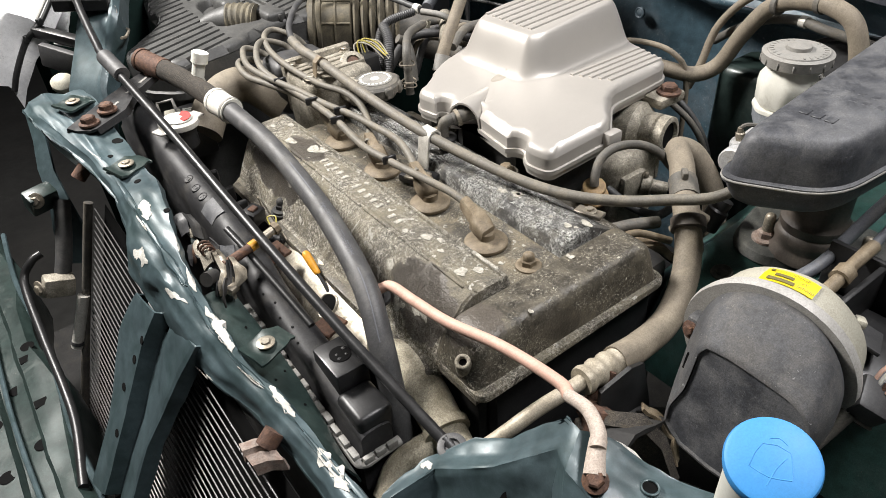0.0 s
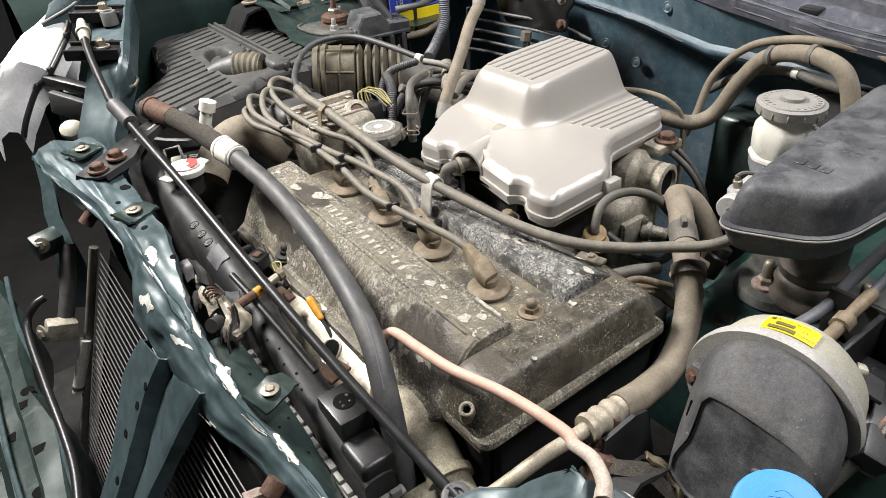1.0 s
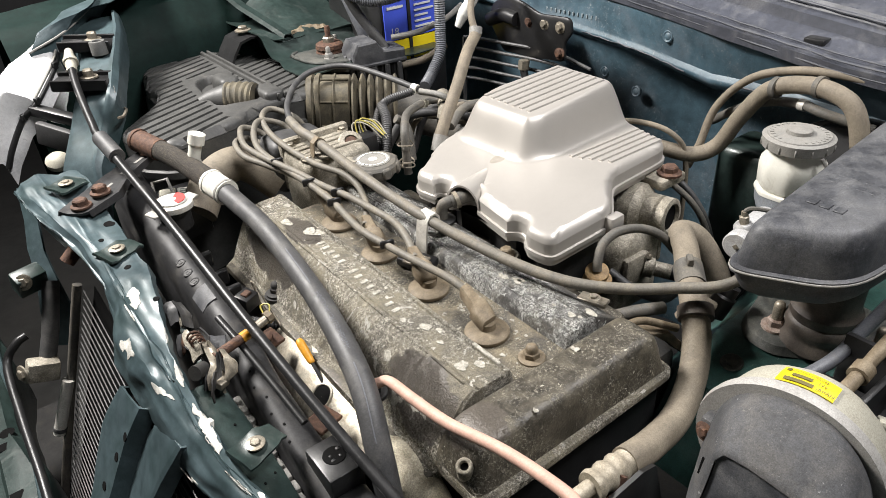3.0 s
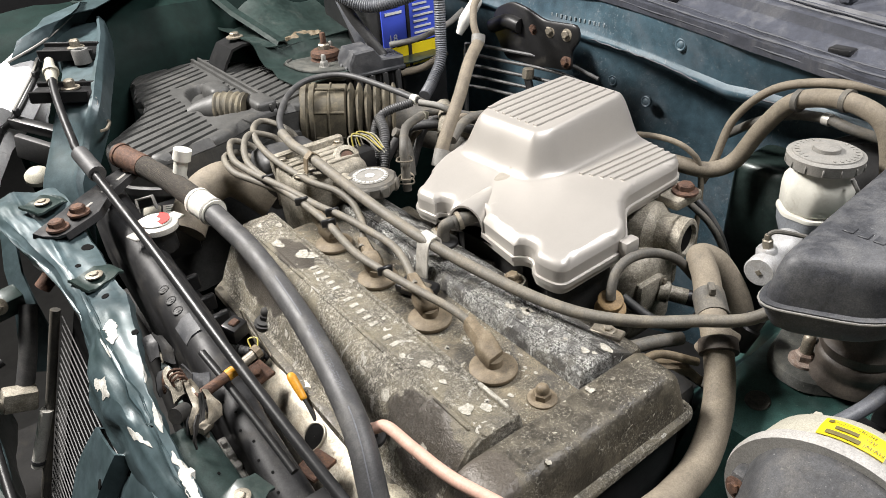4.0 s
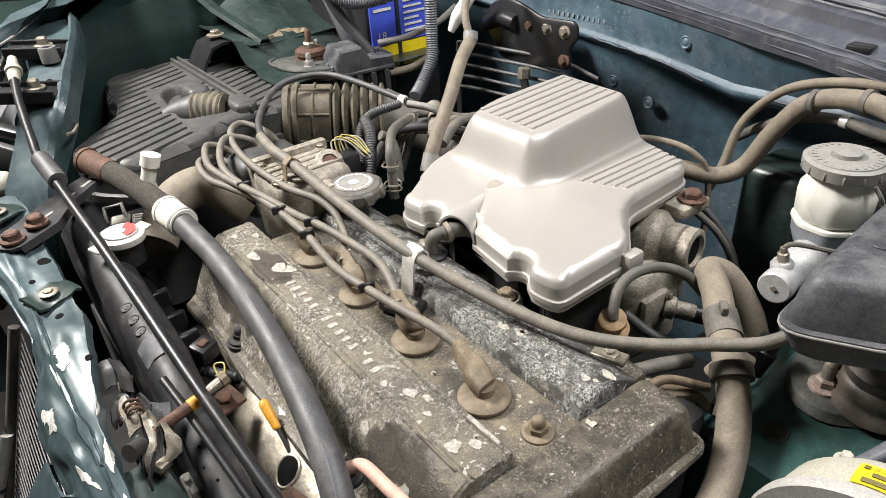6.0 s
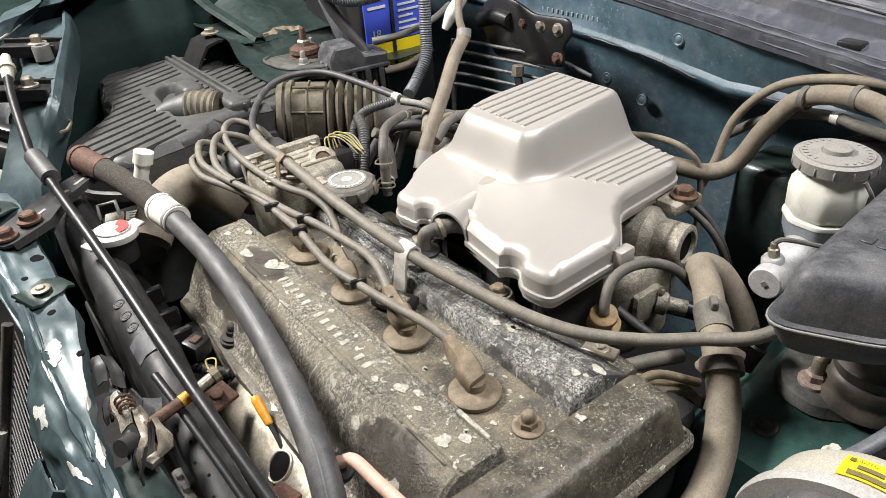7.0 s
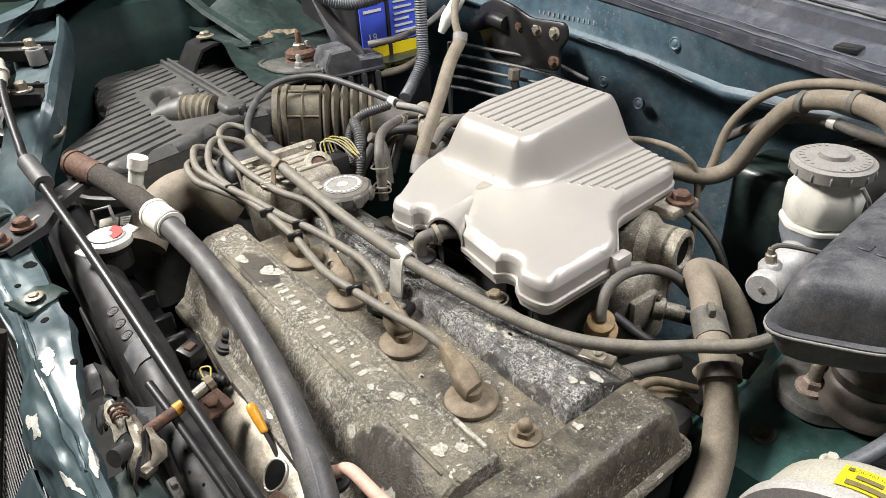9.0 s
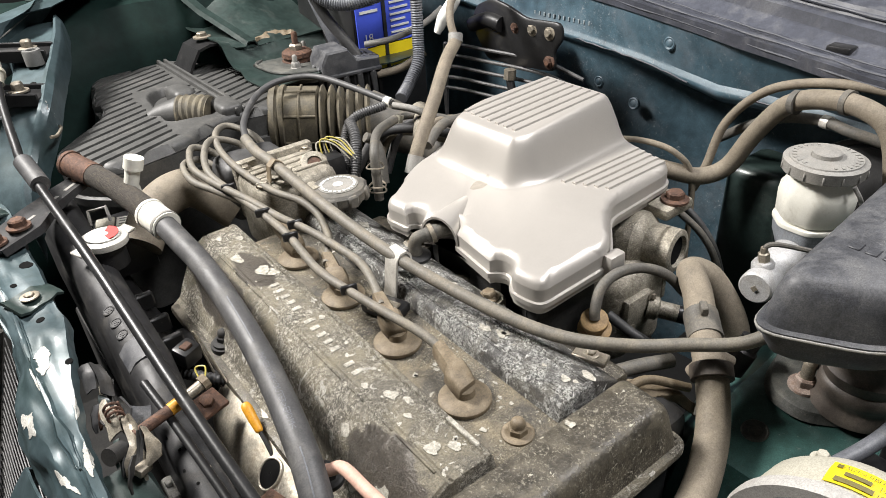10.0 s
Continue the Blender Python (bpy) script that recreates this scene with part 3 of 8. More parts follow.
def far_apron():
    # inner wing on the far side, with its rail and dents
    rows = []
    for x in np.linspace(-0.22, 0.56, 9):
        k = 0.05 * math.sin(x * 6)
        rows.append([(x, 0.80 + k * 0.3, 0.55), (x, 0.83 + k * 0.4, 0.90), (x, 0.86 + k * 0.3, 1.04), (x, 0.90, 1.095), (x, 0.97, 1.115), (x, 1.00, 1.10), (x, 1.04, 1.02), (x, 1.06, 0.7)])
    part("inner_wing", sheet(rows, 0.002, 2, 0.006, 10, 3), M_GREEN_SHADE, car, "green inner wing with the shade put into its paint colour")
    # turret shelf, domed, with a ledge towards the wing
    def shelf(x, y):
        z = 1.002 + 0.014 * math.exp(-((x - 0.20) / 0.10) ** 2)
        k = min(1.0, max(0.0, (y - 0.70) / 0.035))
        return z + 0.030 * k * k * (3 - 2 * k) + 0.010 * math.exp(-((x - 0.128) / 0.02) ** 2) * (y > 0.66)
    rows = [[(x, y, shelf(x, y)) for x in np.linspace(0.13, 0.40, 20)] for y in np.linspace(0.585, 0.91, 24)]
    part("strut_turret", sheet(rows, 0.002, 0, 0.003, 16, 8), M_GREEN_D, car, "dusty green strut turret")
    rows = [[(x, y, 1.036 + 0.040 * max(0.0, (y - 0.72)) / 0.13 + 0.012 * math.sin((x - 0.17) * 40) * max(0.0, (y - 0.74)) / 0.1) for x in np.linspace(0.165, 0.31, 12)] for y in (0.722, 0.728, 0.75, 0.78, 0.82, 0.86)]
    part("turret_lip", sheet(rows, 0.003, 1, 0.003, 20), M_GREEN_D, car)
    part("channel", sheet([[(x - 0.010, y, z), (x - 0.006, y, z + 0.006), (x + 0.006, y, z + 0.006), (x + 0.010, y, z)] for x, y, z in ((0.176, 0.722, 1.039), (0.164, 0.77, 1.056), (0.150, 0.83, 1.075), (0.140, 0.90, 1.10))], 0.002, 1), M_GREEN_D, car, "pressed green channel")
    part("flap", sheet([[(0.125, 0.775, 1.052), (0.150, 0.76, 1.050)], [(0.135, 0.745, 1.046), (0.160, 0.735, 1.045)], [(0.150, 0.722, 1.040), (0.166, 0.716, 1.040)]], 0.002, 1), M_GREEN_D, car)
    # rusty grit lying on the ledge
    rng = random.Random(5)
    rows = []
    for i in range(13):
        x = 0.186 + i * 0.0055
        w = 0.004 + 0.011 * math.sin(math.pi * i / 12) * rng.uniform(0.7, 1.2)
        rows.append([(x, 0.7275, 1.0405), (x, 0.7275 + w * 0.5, 1.0435 + rng.uniform(0, 0.002)), (x, 0.7275 + w, 1.0440 + 0.28 * w)])
    part("grit", sheet(rows, 0.0015, 1, 0.003, 90), M_BROWN, car, "rusty grit on the ledge")
    bolt((0.123, 0.785, 1.05), 0.008, car, M_STEEL)
    rows = [[(0.075, y, 1.000), (0.088, y, 1.022), (0.102, y, 1.041), (0.122, y, 1.046), (0.146, y, 1.043), (0.160, y, 1.030), (0.164, y, 1.01)] for y in (0.752, 0.758, 0.785, 0.812, 0.818)]
    part("bracket_pad", sheet(rows, 0.004, 2), M_PLASTIC, car, "black domed bracket")


far_apron()


def lamp_panel():
    # a narrow green shelf beside the far headlamp that bends down into an upright face
    left = [(-0.122, 0.900, 1.100), (-0.135, 0.822, 1.092), (-0.140, 0.742, 1.076), (-0.156, 0.697, 1.064), (-0.174, 0.653, 1.050), (-0.183, 0.640, 1.041), (-0.201, 0.624, 1.012), (-0.227, 0.597, 0.975), (-0.245, 0.57, 0.93)]
    right = [(-0.062, 0.850, 1.100), (-0.081, 0.771, 1.092), (-0.105, 0.704, 1.078), (-0.125, 0.653, 1.066), (-0.142, 0.610, 1.052), (-0.150, 0.601, 1.043), (-0.170, 0.593, 1.012), (-0.198, 0.563, 0.975), (-0.212, 0.54, 0.93)]
    rows = []
    for l, r in zip(left, right):
        l, r = Vector(l), Vector(r)
        rows.append([l + Vector((-0.004, 0.004, -0.022)), l + Vector((-0.001, 0.001, -0.003)), l, l.lerp(r, 0.15) + Vector((0, 0, 0.001)), l.lerp(r, 0.5), r.lerp(l, 0.12), r, r + Vector((0.0015, -0.001, 0.009)), r + Vector((0.005, -0.004, 0.010)), r + Vector((0.010, -0.009, 0.002)), r + Vector((0.012, -0.010, -0.030))])
    part("lamp_panel", sheet(rows, 0.0015, 2, 0.0012, 24, 1, 0.002), M_GREEN, car, "scratched green headlamp panel")
    for x, y, z, a in ((-0.124, 0.738, 1.089, -28), (-0.160, 0.640, 1.064, -30)):
        m = pose(x, y, z, 4, 4, a)
        part("lamp_bracket", block(-0.042, 0.034, -0.016, 0.016, -0.008, 0.005, 0.005, 2, m), M_PLASTIC, car)
        part("bracket_rim", block(-0.040, 0.032, -0.0175, -0.0145, -0.006, 0.010, 0.0015, 1, m), M_PLASTIC, car)
        part("bracket_rim", block(-0.040, 0.032, 0.0145, 0.0175, -0.006, 0.010, 0.0015, 1, m), M_PLASTIC, car)
        bolt((x + 0.006, y, z + 0.005), 0.0068, car, M_STEEL, h=0.010)
    part("pillar", turned([(0.0115, 0), (0.0115, 0.017), (0.0105, 0.019), (0.0065, 0.019), (0.0055, 0.015)], along((-0.118, 0.716, 1.078), (0, 0, 1)), 22), M_FLANGE_D, car, "grey bush")
    part("panel_hole", turned([(0.0045, 0), (0.0045, 0.0008)], along((-0.134, 0.672, 1.0655), (-0.2, -0.3, 1)), 14), M_HOLE_SHADE, car)
    panel_ob = bpy.data.objects["lamp_panel"]
    part("stamped_letter", writing("E", lambda u, v: touch(panel_ob, -0.1375 + u * 0.9 + v * 0.3, 0.600 - u * 0.4 + v * 0.9)[0] + Vector((0, 0, 0.0006)), 0.012), M_FLANGE, car)
    wing = [[(-0.205, 0.770, 1.040), (-0.200, 0.770, 1.085), (-0.180, 0.790, 1.106), (-0.130, 0.825, 1.120), (-0.06, 0.84, 1.122)],
            [(-0.150, 0.800, 1.05), (-0.142, 0.80, 1.100), (-0.12, 0.815, 1.120), (-0.08, 0.845, 1.130), (-0.02, 0.86, 1.130)],
            [(-0.075, 0.90, 1.06), (-0.067, 0.90, 1.117), (-0.045, 0.905, 1.134), (-0.01, 0.915, 1.142), (0.04, 0.92, 1.138)],
            [(0.0, 1.02, 1.06), (0.008, 1.02, 1.127), (0.03, 1.02, 1.147), (0.06, 1.02, 1.152), (0.11, 1.02, 1.147)],
            [(0.10, 1.2, 1.06), (0.11, 1.2, 1.135), (0.13, 1.2, 1.155), (0.16, 1.2, 1.16), (0.2, 1.2, 1.155)]]
    part("wing_top", sheet(wing, 0.002, 2, 0.0015, 12), M_GREEN, car, "glossy dark green front wing")
    # pale tube: the gloss highlight of the wing edge, put into its colour
    part("wing_edge_highlight", tube([(-0.201, 0.769, 1.087), (-0.142, 0.799, 1.101), (-0.067, 0.899, 1.118), (0.008, 1.019, 1.128), (0.11, 1.199, 1.136)], 0.0018, 8), M_GREYCAP, car, "pale painted highlight along the wing edge")
    bolt((-0.075, 0.86, 1.131), 0.007, car, M_GREEN_D, h=0.006)
    part("cable_clip", tube([(-0.146, 0.574, 1.028), (-0.138, 0.582, 1.026), (-0.130, 0.594, 1.030), (-0.134, 0.606, 1.028), (-0.143, 0.600, 1.020)], 0.0020, 8), M_STEEL, car)


lamp_panel()


def near_side():
    # turret of the near strut
    rows = []
    for x in (0.10, 0.14, 0.19, 0.26, 0.34, 0.46, 0.53):
        z = float(np.interp(x, (0.10, 0.14, 0.19, 0.26, 0.53), (0.80, 0.885, 0.897, 0.905, 0.915)))
        rows.append([(x + 0.03, -0.05 + (x - 0.1) * 0.12, z - 0.12), (x + 0.02, -0.075, z - 0.03), (x, -0.105, z), (x, -0.15, z), (x, -0.24, z), (x, -0.34, z), (x, -0.45, z + 0.02)])
    turret = part("strut_turret", sheet(rows, 0.002, 2, 0.002, 12, 5), M_GREEN_LIT, car, "green strut turret with its light put into the paint colour")
    at, up = touch(turret, 0.177, -0.138)
    part("turret_plug", turned([(0.0105, -0.003), (0.0105, 0.0004), (0.0095, 0.0011), (0.0080, 0.0003), (0.0050, 0.0004), (0.0046, 0.0013), (0.0030, 0.0014), (0.0016, 0.0022)], along(at, up), 26), M_DUST, car)
    # crumpled front corner: rear edge, top crease, front face and its foot
    edge = [(-0.201, -0.132, 0.895), (-0.173, -0.133, 0.903), (-0.156, -0.139, 0.906), (-0.138, -0.152, 0.918), (-0.124, -0.176, 0.932), (-0.112, -0.194, 0.952), (-0.106, -0.209, 0.972), (-0.110, -0.224, 0.973), (-0.095, -0.236, 0.965), (-0.087, -0.260, 0.958), (-0.076, -0.285, 0.955), (-0.055, -0.330, 0.956), (-0.01, -0.40, 0.96)]
    fold = [(-0.223, -0.139, 0.893), (-0.189, -0.146, 0.903), (-0.174, -0.150, 0.911), (-0.164, -0.165, 0.917), (-0.149, -0.184, 0.927), (-0.134, -0.202, 0.944), (-0.124, -0.219, 0.962), (-0.134, -0.236, 0.967), (-0.136, -0.256, 0.966), (-0.121, -0.278, 0.962), (-0.105, -0.303, 0.959), (-0.085, -0.345, 0.960), (-0.04, -0.41, 0.965)]
    rows = []
    for i, (e, f) in enumerate(zip(edge, fold)):
        e, f = Vector(e), Vector(f)
        out = Vector((-0.62, -0.48, 0)) * (0.55 if i < 7 else 1.0)
        dip = 0.0035 if 2 < i < 7 else 0.0
        rows.append([e + Vector((0.005, 0.004, -0.055)), e + Vector((0.001, 0.001, -0.006)), e, e.lerp(f, 0.12), e.lerp(f, 0.5) - Vector((0, 0, dip)), e.lerp(f, 0.9), f, f + out * 0.008 - Vector((0, 0, 0.006)), f + out * 0.03 - Vector((0, 0, 0.022 + 0.004 * (i % 3))), f + out * 0.06 - Vector((0, 0, 0.05)), f + out * 0.10 - Vector((0, 0, 0.11))])
    corner = part("crumpled_corner", sheet(rows, 0.002, 3, 0.0016, 34, 2, 0.0026), M_GREEN, car, "crumpled dark green metallic wing corner")
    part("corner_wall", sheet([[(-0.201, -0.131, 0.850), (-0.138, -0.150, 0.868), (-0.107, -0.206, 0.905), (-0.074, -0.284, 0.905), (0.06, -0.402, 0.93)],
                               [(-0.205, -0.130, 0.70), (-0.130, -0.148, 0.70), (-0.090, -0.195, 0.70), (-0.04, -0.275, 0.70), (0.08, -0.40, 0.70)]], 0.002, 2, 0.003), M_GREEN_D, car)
    at, up = touch(corner, -0.1262, -0.2526)
    bolt(at + up * 0.004, 0.0056, car, M_RUST, (-0.35, -0.2, 1), 0.005, 1.45)
    part("rod_grommet", turned([(0.0112, -0.004), (0.0116, 0.001), (0.0112, 0.0030), (0.0095, 0.0040), (0.0062, 0.0036), (0.0055, 0.0015)], along((-0.1505, -0.1405, 0.9035), (-0.1, -0.1, 1)), 28), M_RUBBER, car, "black rubber grommet")
    at, up = touch(corner, -0.100, -0.2725)
    part("panel_hole", turned([(0.0048, -0.0006), (0.0048, 0.0008)], along(at, up), 20), M_HOLE_SHADE, car)
    part("hole_rim", tube([at + up * 0.001 + Vector((0.0052 * math.cos(q), 0.0052 * math.sin(q), 0)) for q in np.linspace(0, 2 * math.pi, 17)], 0.0009, 8, n=1), M_GREEN, car)
    ragged(corner, [(-0.176, -0.136), (-0.173, -0.140), (-0.1745, -0.146)], 0.008, 71, "torn_filler", M_CHIP, car)
    gap = [[touch(corner, -0.1585 + r * math.cos(q) * (1 + 0.35 * math.sin(3 * q)), -0.201 + r * 0.8 * math.sin(q) * (1 + 0.3 * math.cos(2 * q)))[0] + Vector((-0.0006, -0.0005, 0.0008)) for q in np.linspace(0, 2 * math.pi, 19)] for r in (0.0004, 0.0045, 0.0085)]
    part("torn_gap", sheet(gap, 0.0003), M_HOLE_SHADE, car)
    for k in range(3):
        q = Vector((-0.160 + 0.004 * k, -0.1985 - 0.003 * k, 0))
        q.z = drape(corner, q.x, q.y, 0.002)
        part("torn_edge", tube([q, q + Vector((-0.004, -0.002 + 0.003 * k, 0.002)), q + Vector((-0.011, -0.004 + 0.002 * k, -0.006))], [0.0016, 0.0026, 0.001], 8, squash=0.4), M_DARK, car)
    lip = [[(-0.0935, -0.2300, 0.960), (-0.0915, -0.2290, 0.9575)], [(-0.0920, -0.2400, 0.9585), (-0.0858, -0.2385, 0.9560)], [(-0.0895, -0.2490, 0.9570), (-0.0845, -0.2485, 0.9555)], [(-0.0880, -0.2580, 0.9565), (-0.0870, -0.2590, 0.9560)]]
    part("bare_lip", sheet(lip, 0.0008, 2, 0.0006, 60), M_CHIP, car, "bare filler along the torn lip")


near_side()


def front_support():
    # crumpled cross member over the radiator: front edge, crease, rear edge and how far the front face bulges
    stations = [((-0.292, 0.500, 1.000), (-0.262, 0.515, 1.006), (-0.222, 0.500, 1.003), 0.004),
                ((-0.2885, 0.455, 0.997), (-0.2591, 0.465, 1.003), (-0.215, 0.440, 1.000), 0.006),
                ((-0.280, 0.412, 0.991), (-0.2507, 0.412, 0.998), (-0.219, 0.400, 0.994), 0.006),
                ((-0.264, 0.355, 0.982), (-0.2497, 0.345, 0.990), (-0.217, 0.350, 0.986), 0.003),
                ((-0.257, 0.280, 0.969), (-0.2490, 0.280, 0.984), (-0.215, 0.265, 0.981), 0.001),
                ((-0.263, 0.228, 0.955), (-0.2500, 0.235, 0.981), (-0.221, 0.235, 0.978), 0.002),
                ((-0.2775, 0.200, 0.933), (-0.2500, 0.195, 0.976), (-0.229, 0.190, 0.972), 0.006),
                ((-0.2770, 0.163, 0.923), (-0.2490, 0.150, 0.968), (-0.236, 0.150, 0.964), 0.009),
                ((-0.2720, 0.121, 0.915), (-0.2470, 0.110, 0.952), (-0.240, 0.108, 0.947), 0.008),
                ((-0.2700, 0.070, 0.908), (-0.2470, 0.070, 0.938), (-0.238, 0.064, 0.935), 0.005),
                ((-0.2610, 0.024, 0.902), (-0.2445, 0.028, 0.928), (-0.238, 0.026, 0.925), 0.003),
                ((-0.2500, -0.014, 0.898), (-0.2370, -0.010, 0.919), (-0.231, -0.014, 0.916), 0.003),
                ((-0.2450, -0.060, 0.893), (-0.2320, -0.050, 0.912), (-0.226, -0.055, 0.909), 0.003),
                ((-0.2420, -0.120, 0.890), (-0.2280, -0.110, 0.908), (-0.222, -0.120, 0.906), 0.003),
                ((-0.2400, -0.190, 0.888), (-0.2250, -0.180, 0.905), (-0.218, -0.190, 0.905), 0.003)]
    rows = []
    for f, c, r, bulge in stations:
        f, c, r = Vector(f), Vector(c), Vector(r)
        out = Vector((-0.75, 0, 0.66)) * bulge
        rows.append([f + Vector((0.012, 0, -0.040)), f + Vector((0.003, 0, -0.014)), f + Vector((-0.0008, 0, -0.003)), f, f.lerp(c, 0.08) + out * 0.25 - Vector((0, 0, 0.0015)), f.lerp(c, 0.4) + out, f.lerp(c, 0.72) + out * 0.8, c.lerp(f, 0.06), c, c.lerp(r, 0.12) - Vector((0, 0, 0.0018)), c.lerp(r, 0.5) - Vector((0, 0, 0.001)), r, r + Vector((0.003, 0, -0.010))])
    beam = part("cross_member", sheet(rows, 0.002, 4, 0.0028, (30, 17, 30), 4, 0.0054), M_GREEN, car, "crumpled green radiator cross member with chipped paint")
    plate = [[(-0.247, 0.118, 0.930), (-0.228, 0.118, 0.931), (-0.212, 0.116, 0.929), (-0.207, 0.115, 0.915)],
             [(-0.244, 0.080, 0.926), (-0.225, 0.080, 0.921), (-0.206, 0.080, 0.909), (-0.203, 0.080, 0.898)],
             [(-0.241, 0.040, 0.917), (-0.222, 0.040, 0.907), (-0.203, 0.040, 0.894), (-0.201, 0.040, 0.884)],
             [(-0.236, 0.000, 0.908), (-0.218, 0.000, 0.896), (-0.202, 0.000, 0.884), (-0.200, 0.000, 0.874)],
             [(-0.229, -0.050, 0.899), (-0.216, -0.050, 0.887), (-0.206, -0.050, 0.872), (-0.204, -0.050, 0.862)],
             [(-0.224, -0.090, 0.892), (-0.214, -0.090, 0.880), (-0.208, -0.090, 0.866), (-0.206, -0.090, 0.856)]]
    tray = part("support_plate", sheet(plate, 0.002, 3, 0.0016, 26, 6, 0.001), M_GREEN_D, car, "dull green support plate")
    for x, y, r in ((-0.219, 0.070, 0.0013), (-0.214, 0.050, 0.0013), (-0.210, 0.062, 0.0012), (-0.212, -0.018, 0.0014), (-0.222, 0.010, 0.0012), (-0.210, 0.020, 0.0012)):
        at, up = touch(tray, x, y)
        part("panel_hole", turned([(r, -0.0004), (r, 0.0006)], along(at, up), 12), M_HOLE_SHADE, car)
    # upright brace leaning forward
    rows = []
    for l, m, r in (((-0.283, 0.186, 0.916), (-0.275, 0.112, 0.926), (-0.262, 0.050, 0.925)), ((-0.308, 0.201, 0.871), (-0.297, 0.122, 0.889), (-0.285, 0.066, 0.885)), ((-0.330, 0.189, 0.831), (-0.318, 0.124, 0.853), (-0.305, 0.078, 0.850)), ((-0.353, 0.176, 0.792), (-0.340, 0.127, 0.814), (-0.330, 0.088, 0.812)), ((-0.394, 0.181, 0.719), (-0.384, 0.130, 0.737), (-0.370, 0.095, 0.735))):
        l, m, r = Vector(l), Vector(m).lerp(Vector(l), 0.18), Vector(r).lerp(Vector(m), 0.22)
        rows.append([l + Vector((0.014, 0.003, -0.010)), l, l.lerp(m, 0.06), l.lerp(m, 0.5), m.lerp(l, 0.14), m + Vector((0.012, 0, -0.006)), m.lerp(r, 0.2) + Vector((0.008, 0, -0.004)), r.lerp(m, 0.1), r, r + Vector((0.014, -0.002, -0.005))])
    brace = part("upright_brace", sheet(rows, 0.002, 2, 0.002, 24, 9, 0.002), M_GREEN, car, "green pressed steel brace")
    for goal in ((-0.297, 0.147, 0.891), (-0.309, 0.153, 0.869), (-0.328, 0.160, 0.838), (-0.352, 0.150, 0.797), (-0.285, 0.128, 0.912)):
        goal = Vector(goal)
        bpy.context.view_layer.update()
        inv = brace.matrix_world.inverted()
        ok, loc, nor, _ = brace.ray_cast(inv @ (goal + Vector((-0.2, 0, 0.1))), Vector((0.894, 0, -0.447)))
        if ok:
            part("brace_hole", turned([(0.0042, -0.0005), (0.0042, 0.0006)], along(brace.matrix_world @ loc, nor), 16), M_HOLE_SHADE, car)
    # bumper beam with its flange
    rows = []
    for y in np.linspace(0.85, -0.35, 14):
        k = 0.01 * math.sin(y * 21)
        rows.append([(-0.385 + k, y, 0.60), (-0.390 + k, y, 0.69), (-0.402 + k, y, 0.702), (-0.425, y, 0.700), (-0.430, y, 0.69), (-0.455, y, 0.688), (-0.46, y, 0.698), (-0.52, y, 0.695), (-0.53, y, 0.66), (-0.54, y, 0.5)])
    bumper = part("bumper_beam", sheet(rows, 0.002, 3, 0.004, 16, 6, 0.003), M_GREEN_D, car, "green pressed steel bumper beam")
    part("beam_edge", tube([(-0.392 + 0.004 * math.sin(17 * y), y, 0.701) for y in np.linspace(0.80, -0.3, 14)], 0.004, 8, n=3), M_GREEN, car)
    part("beam_edge", tube([(-0.447 + 0.003 * math.sin(13 * y), y, 0.699) for y in np.linspace(0.80, -0.3, 14)], 0.003, 8, n=3), M_GREEN, car)
    for y in (0.36, 0.455):
        zb = drape(bumper, -0.4165, y, 0.0)
        part("beam_slot", block(-0.424, -0.409, y - 0.007, y + 0.007, zb - 0.002, zb + 0.0004, 0), M_HOLE_SHADE, car)
    for y, x in ((0.30, -0.43), (0.36, -0.47), (0.42, -0.44), (0.48, -0.41), (0.27, -0.47)):
        part("beam_hole", turned([(0.009, 0), (0.009, 0.0002)], along((x, y, drape(bumper, x, y, 0.0002)), (0, 0, 1)), 16), M_HOLE_SHADE, car)
    # flat ties and brackets on the cross member
    for x, y, z, a in ((-0.232, 0.303, 0.986, 25), (-0.217, 0.026, 0.927, 20), (-0.242, 0.455, 1.008, 30)):
        m = pose(x, y, z, 9, 6, a)
        grid = [[m @ Vector((u, v * (1.0 - 0.25 * (u > 0.012)), 0.002 * math.sin(u * 160) - 0.05 * abs(v) ** 1.2)) for v in (-0.014, -0.0125, -0.004, 0.004, 0.0125, 0.014)] for u in (-0.018, -0.010, 0.0, 0.010, 0.018, 0.024)]
        part("tab_bracket", sheet(grid, 0.0025, 1, 0.002, 60, a), M_GREEN_D, car)
        bolt((x, y, z + 0.001), 0.0042, car, M_STEEL, h=0.0022, washer=1.9)
    stay = []
    for x, y, z, w in ((-0.250, 0.392, 0.998, 0.020), (-0.215, 0.412, 1.002, 0.024), (-0.190, 0.440, 1.004, 0.017), (-0.165, 0.465, 1.004, 0.015), (-0.138, 0.488, 1.004, 0.013)):
        stay.append([(x - w * 0.75, y + w * 0.7, z - 0.004), (x - w * 0.65, y + w * 0.6, z + 0.003), (x - w * 0.3, y + w * 0.28, z), (x + w * 0.3, y - w * 0.28, z), (x + w * 0.65, y - w * 0.6, z + 0.003), (x + w * 0.75, y - w * 0.7, z - 0.004)])
    stay_ob = part("latch_stay", sheet(stay, 0.003, 2, 0.001, 40), M_TANK, car, "black pressed stay plate")
    for x, y in ((-0.203, 0.426), (-0.178, 0.452), (-0.156, 0.473)):
        part("stay_slot", block(-0.009, 0.009, -0.0018, 0.0018, -0.001, 0.0006, 0, 1, pose(x, y, drape(stay_ob, x, y, 0.0), 0, 0, 42)), M_GREYCAP, car)
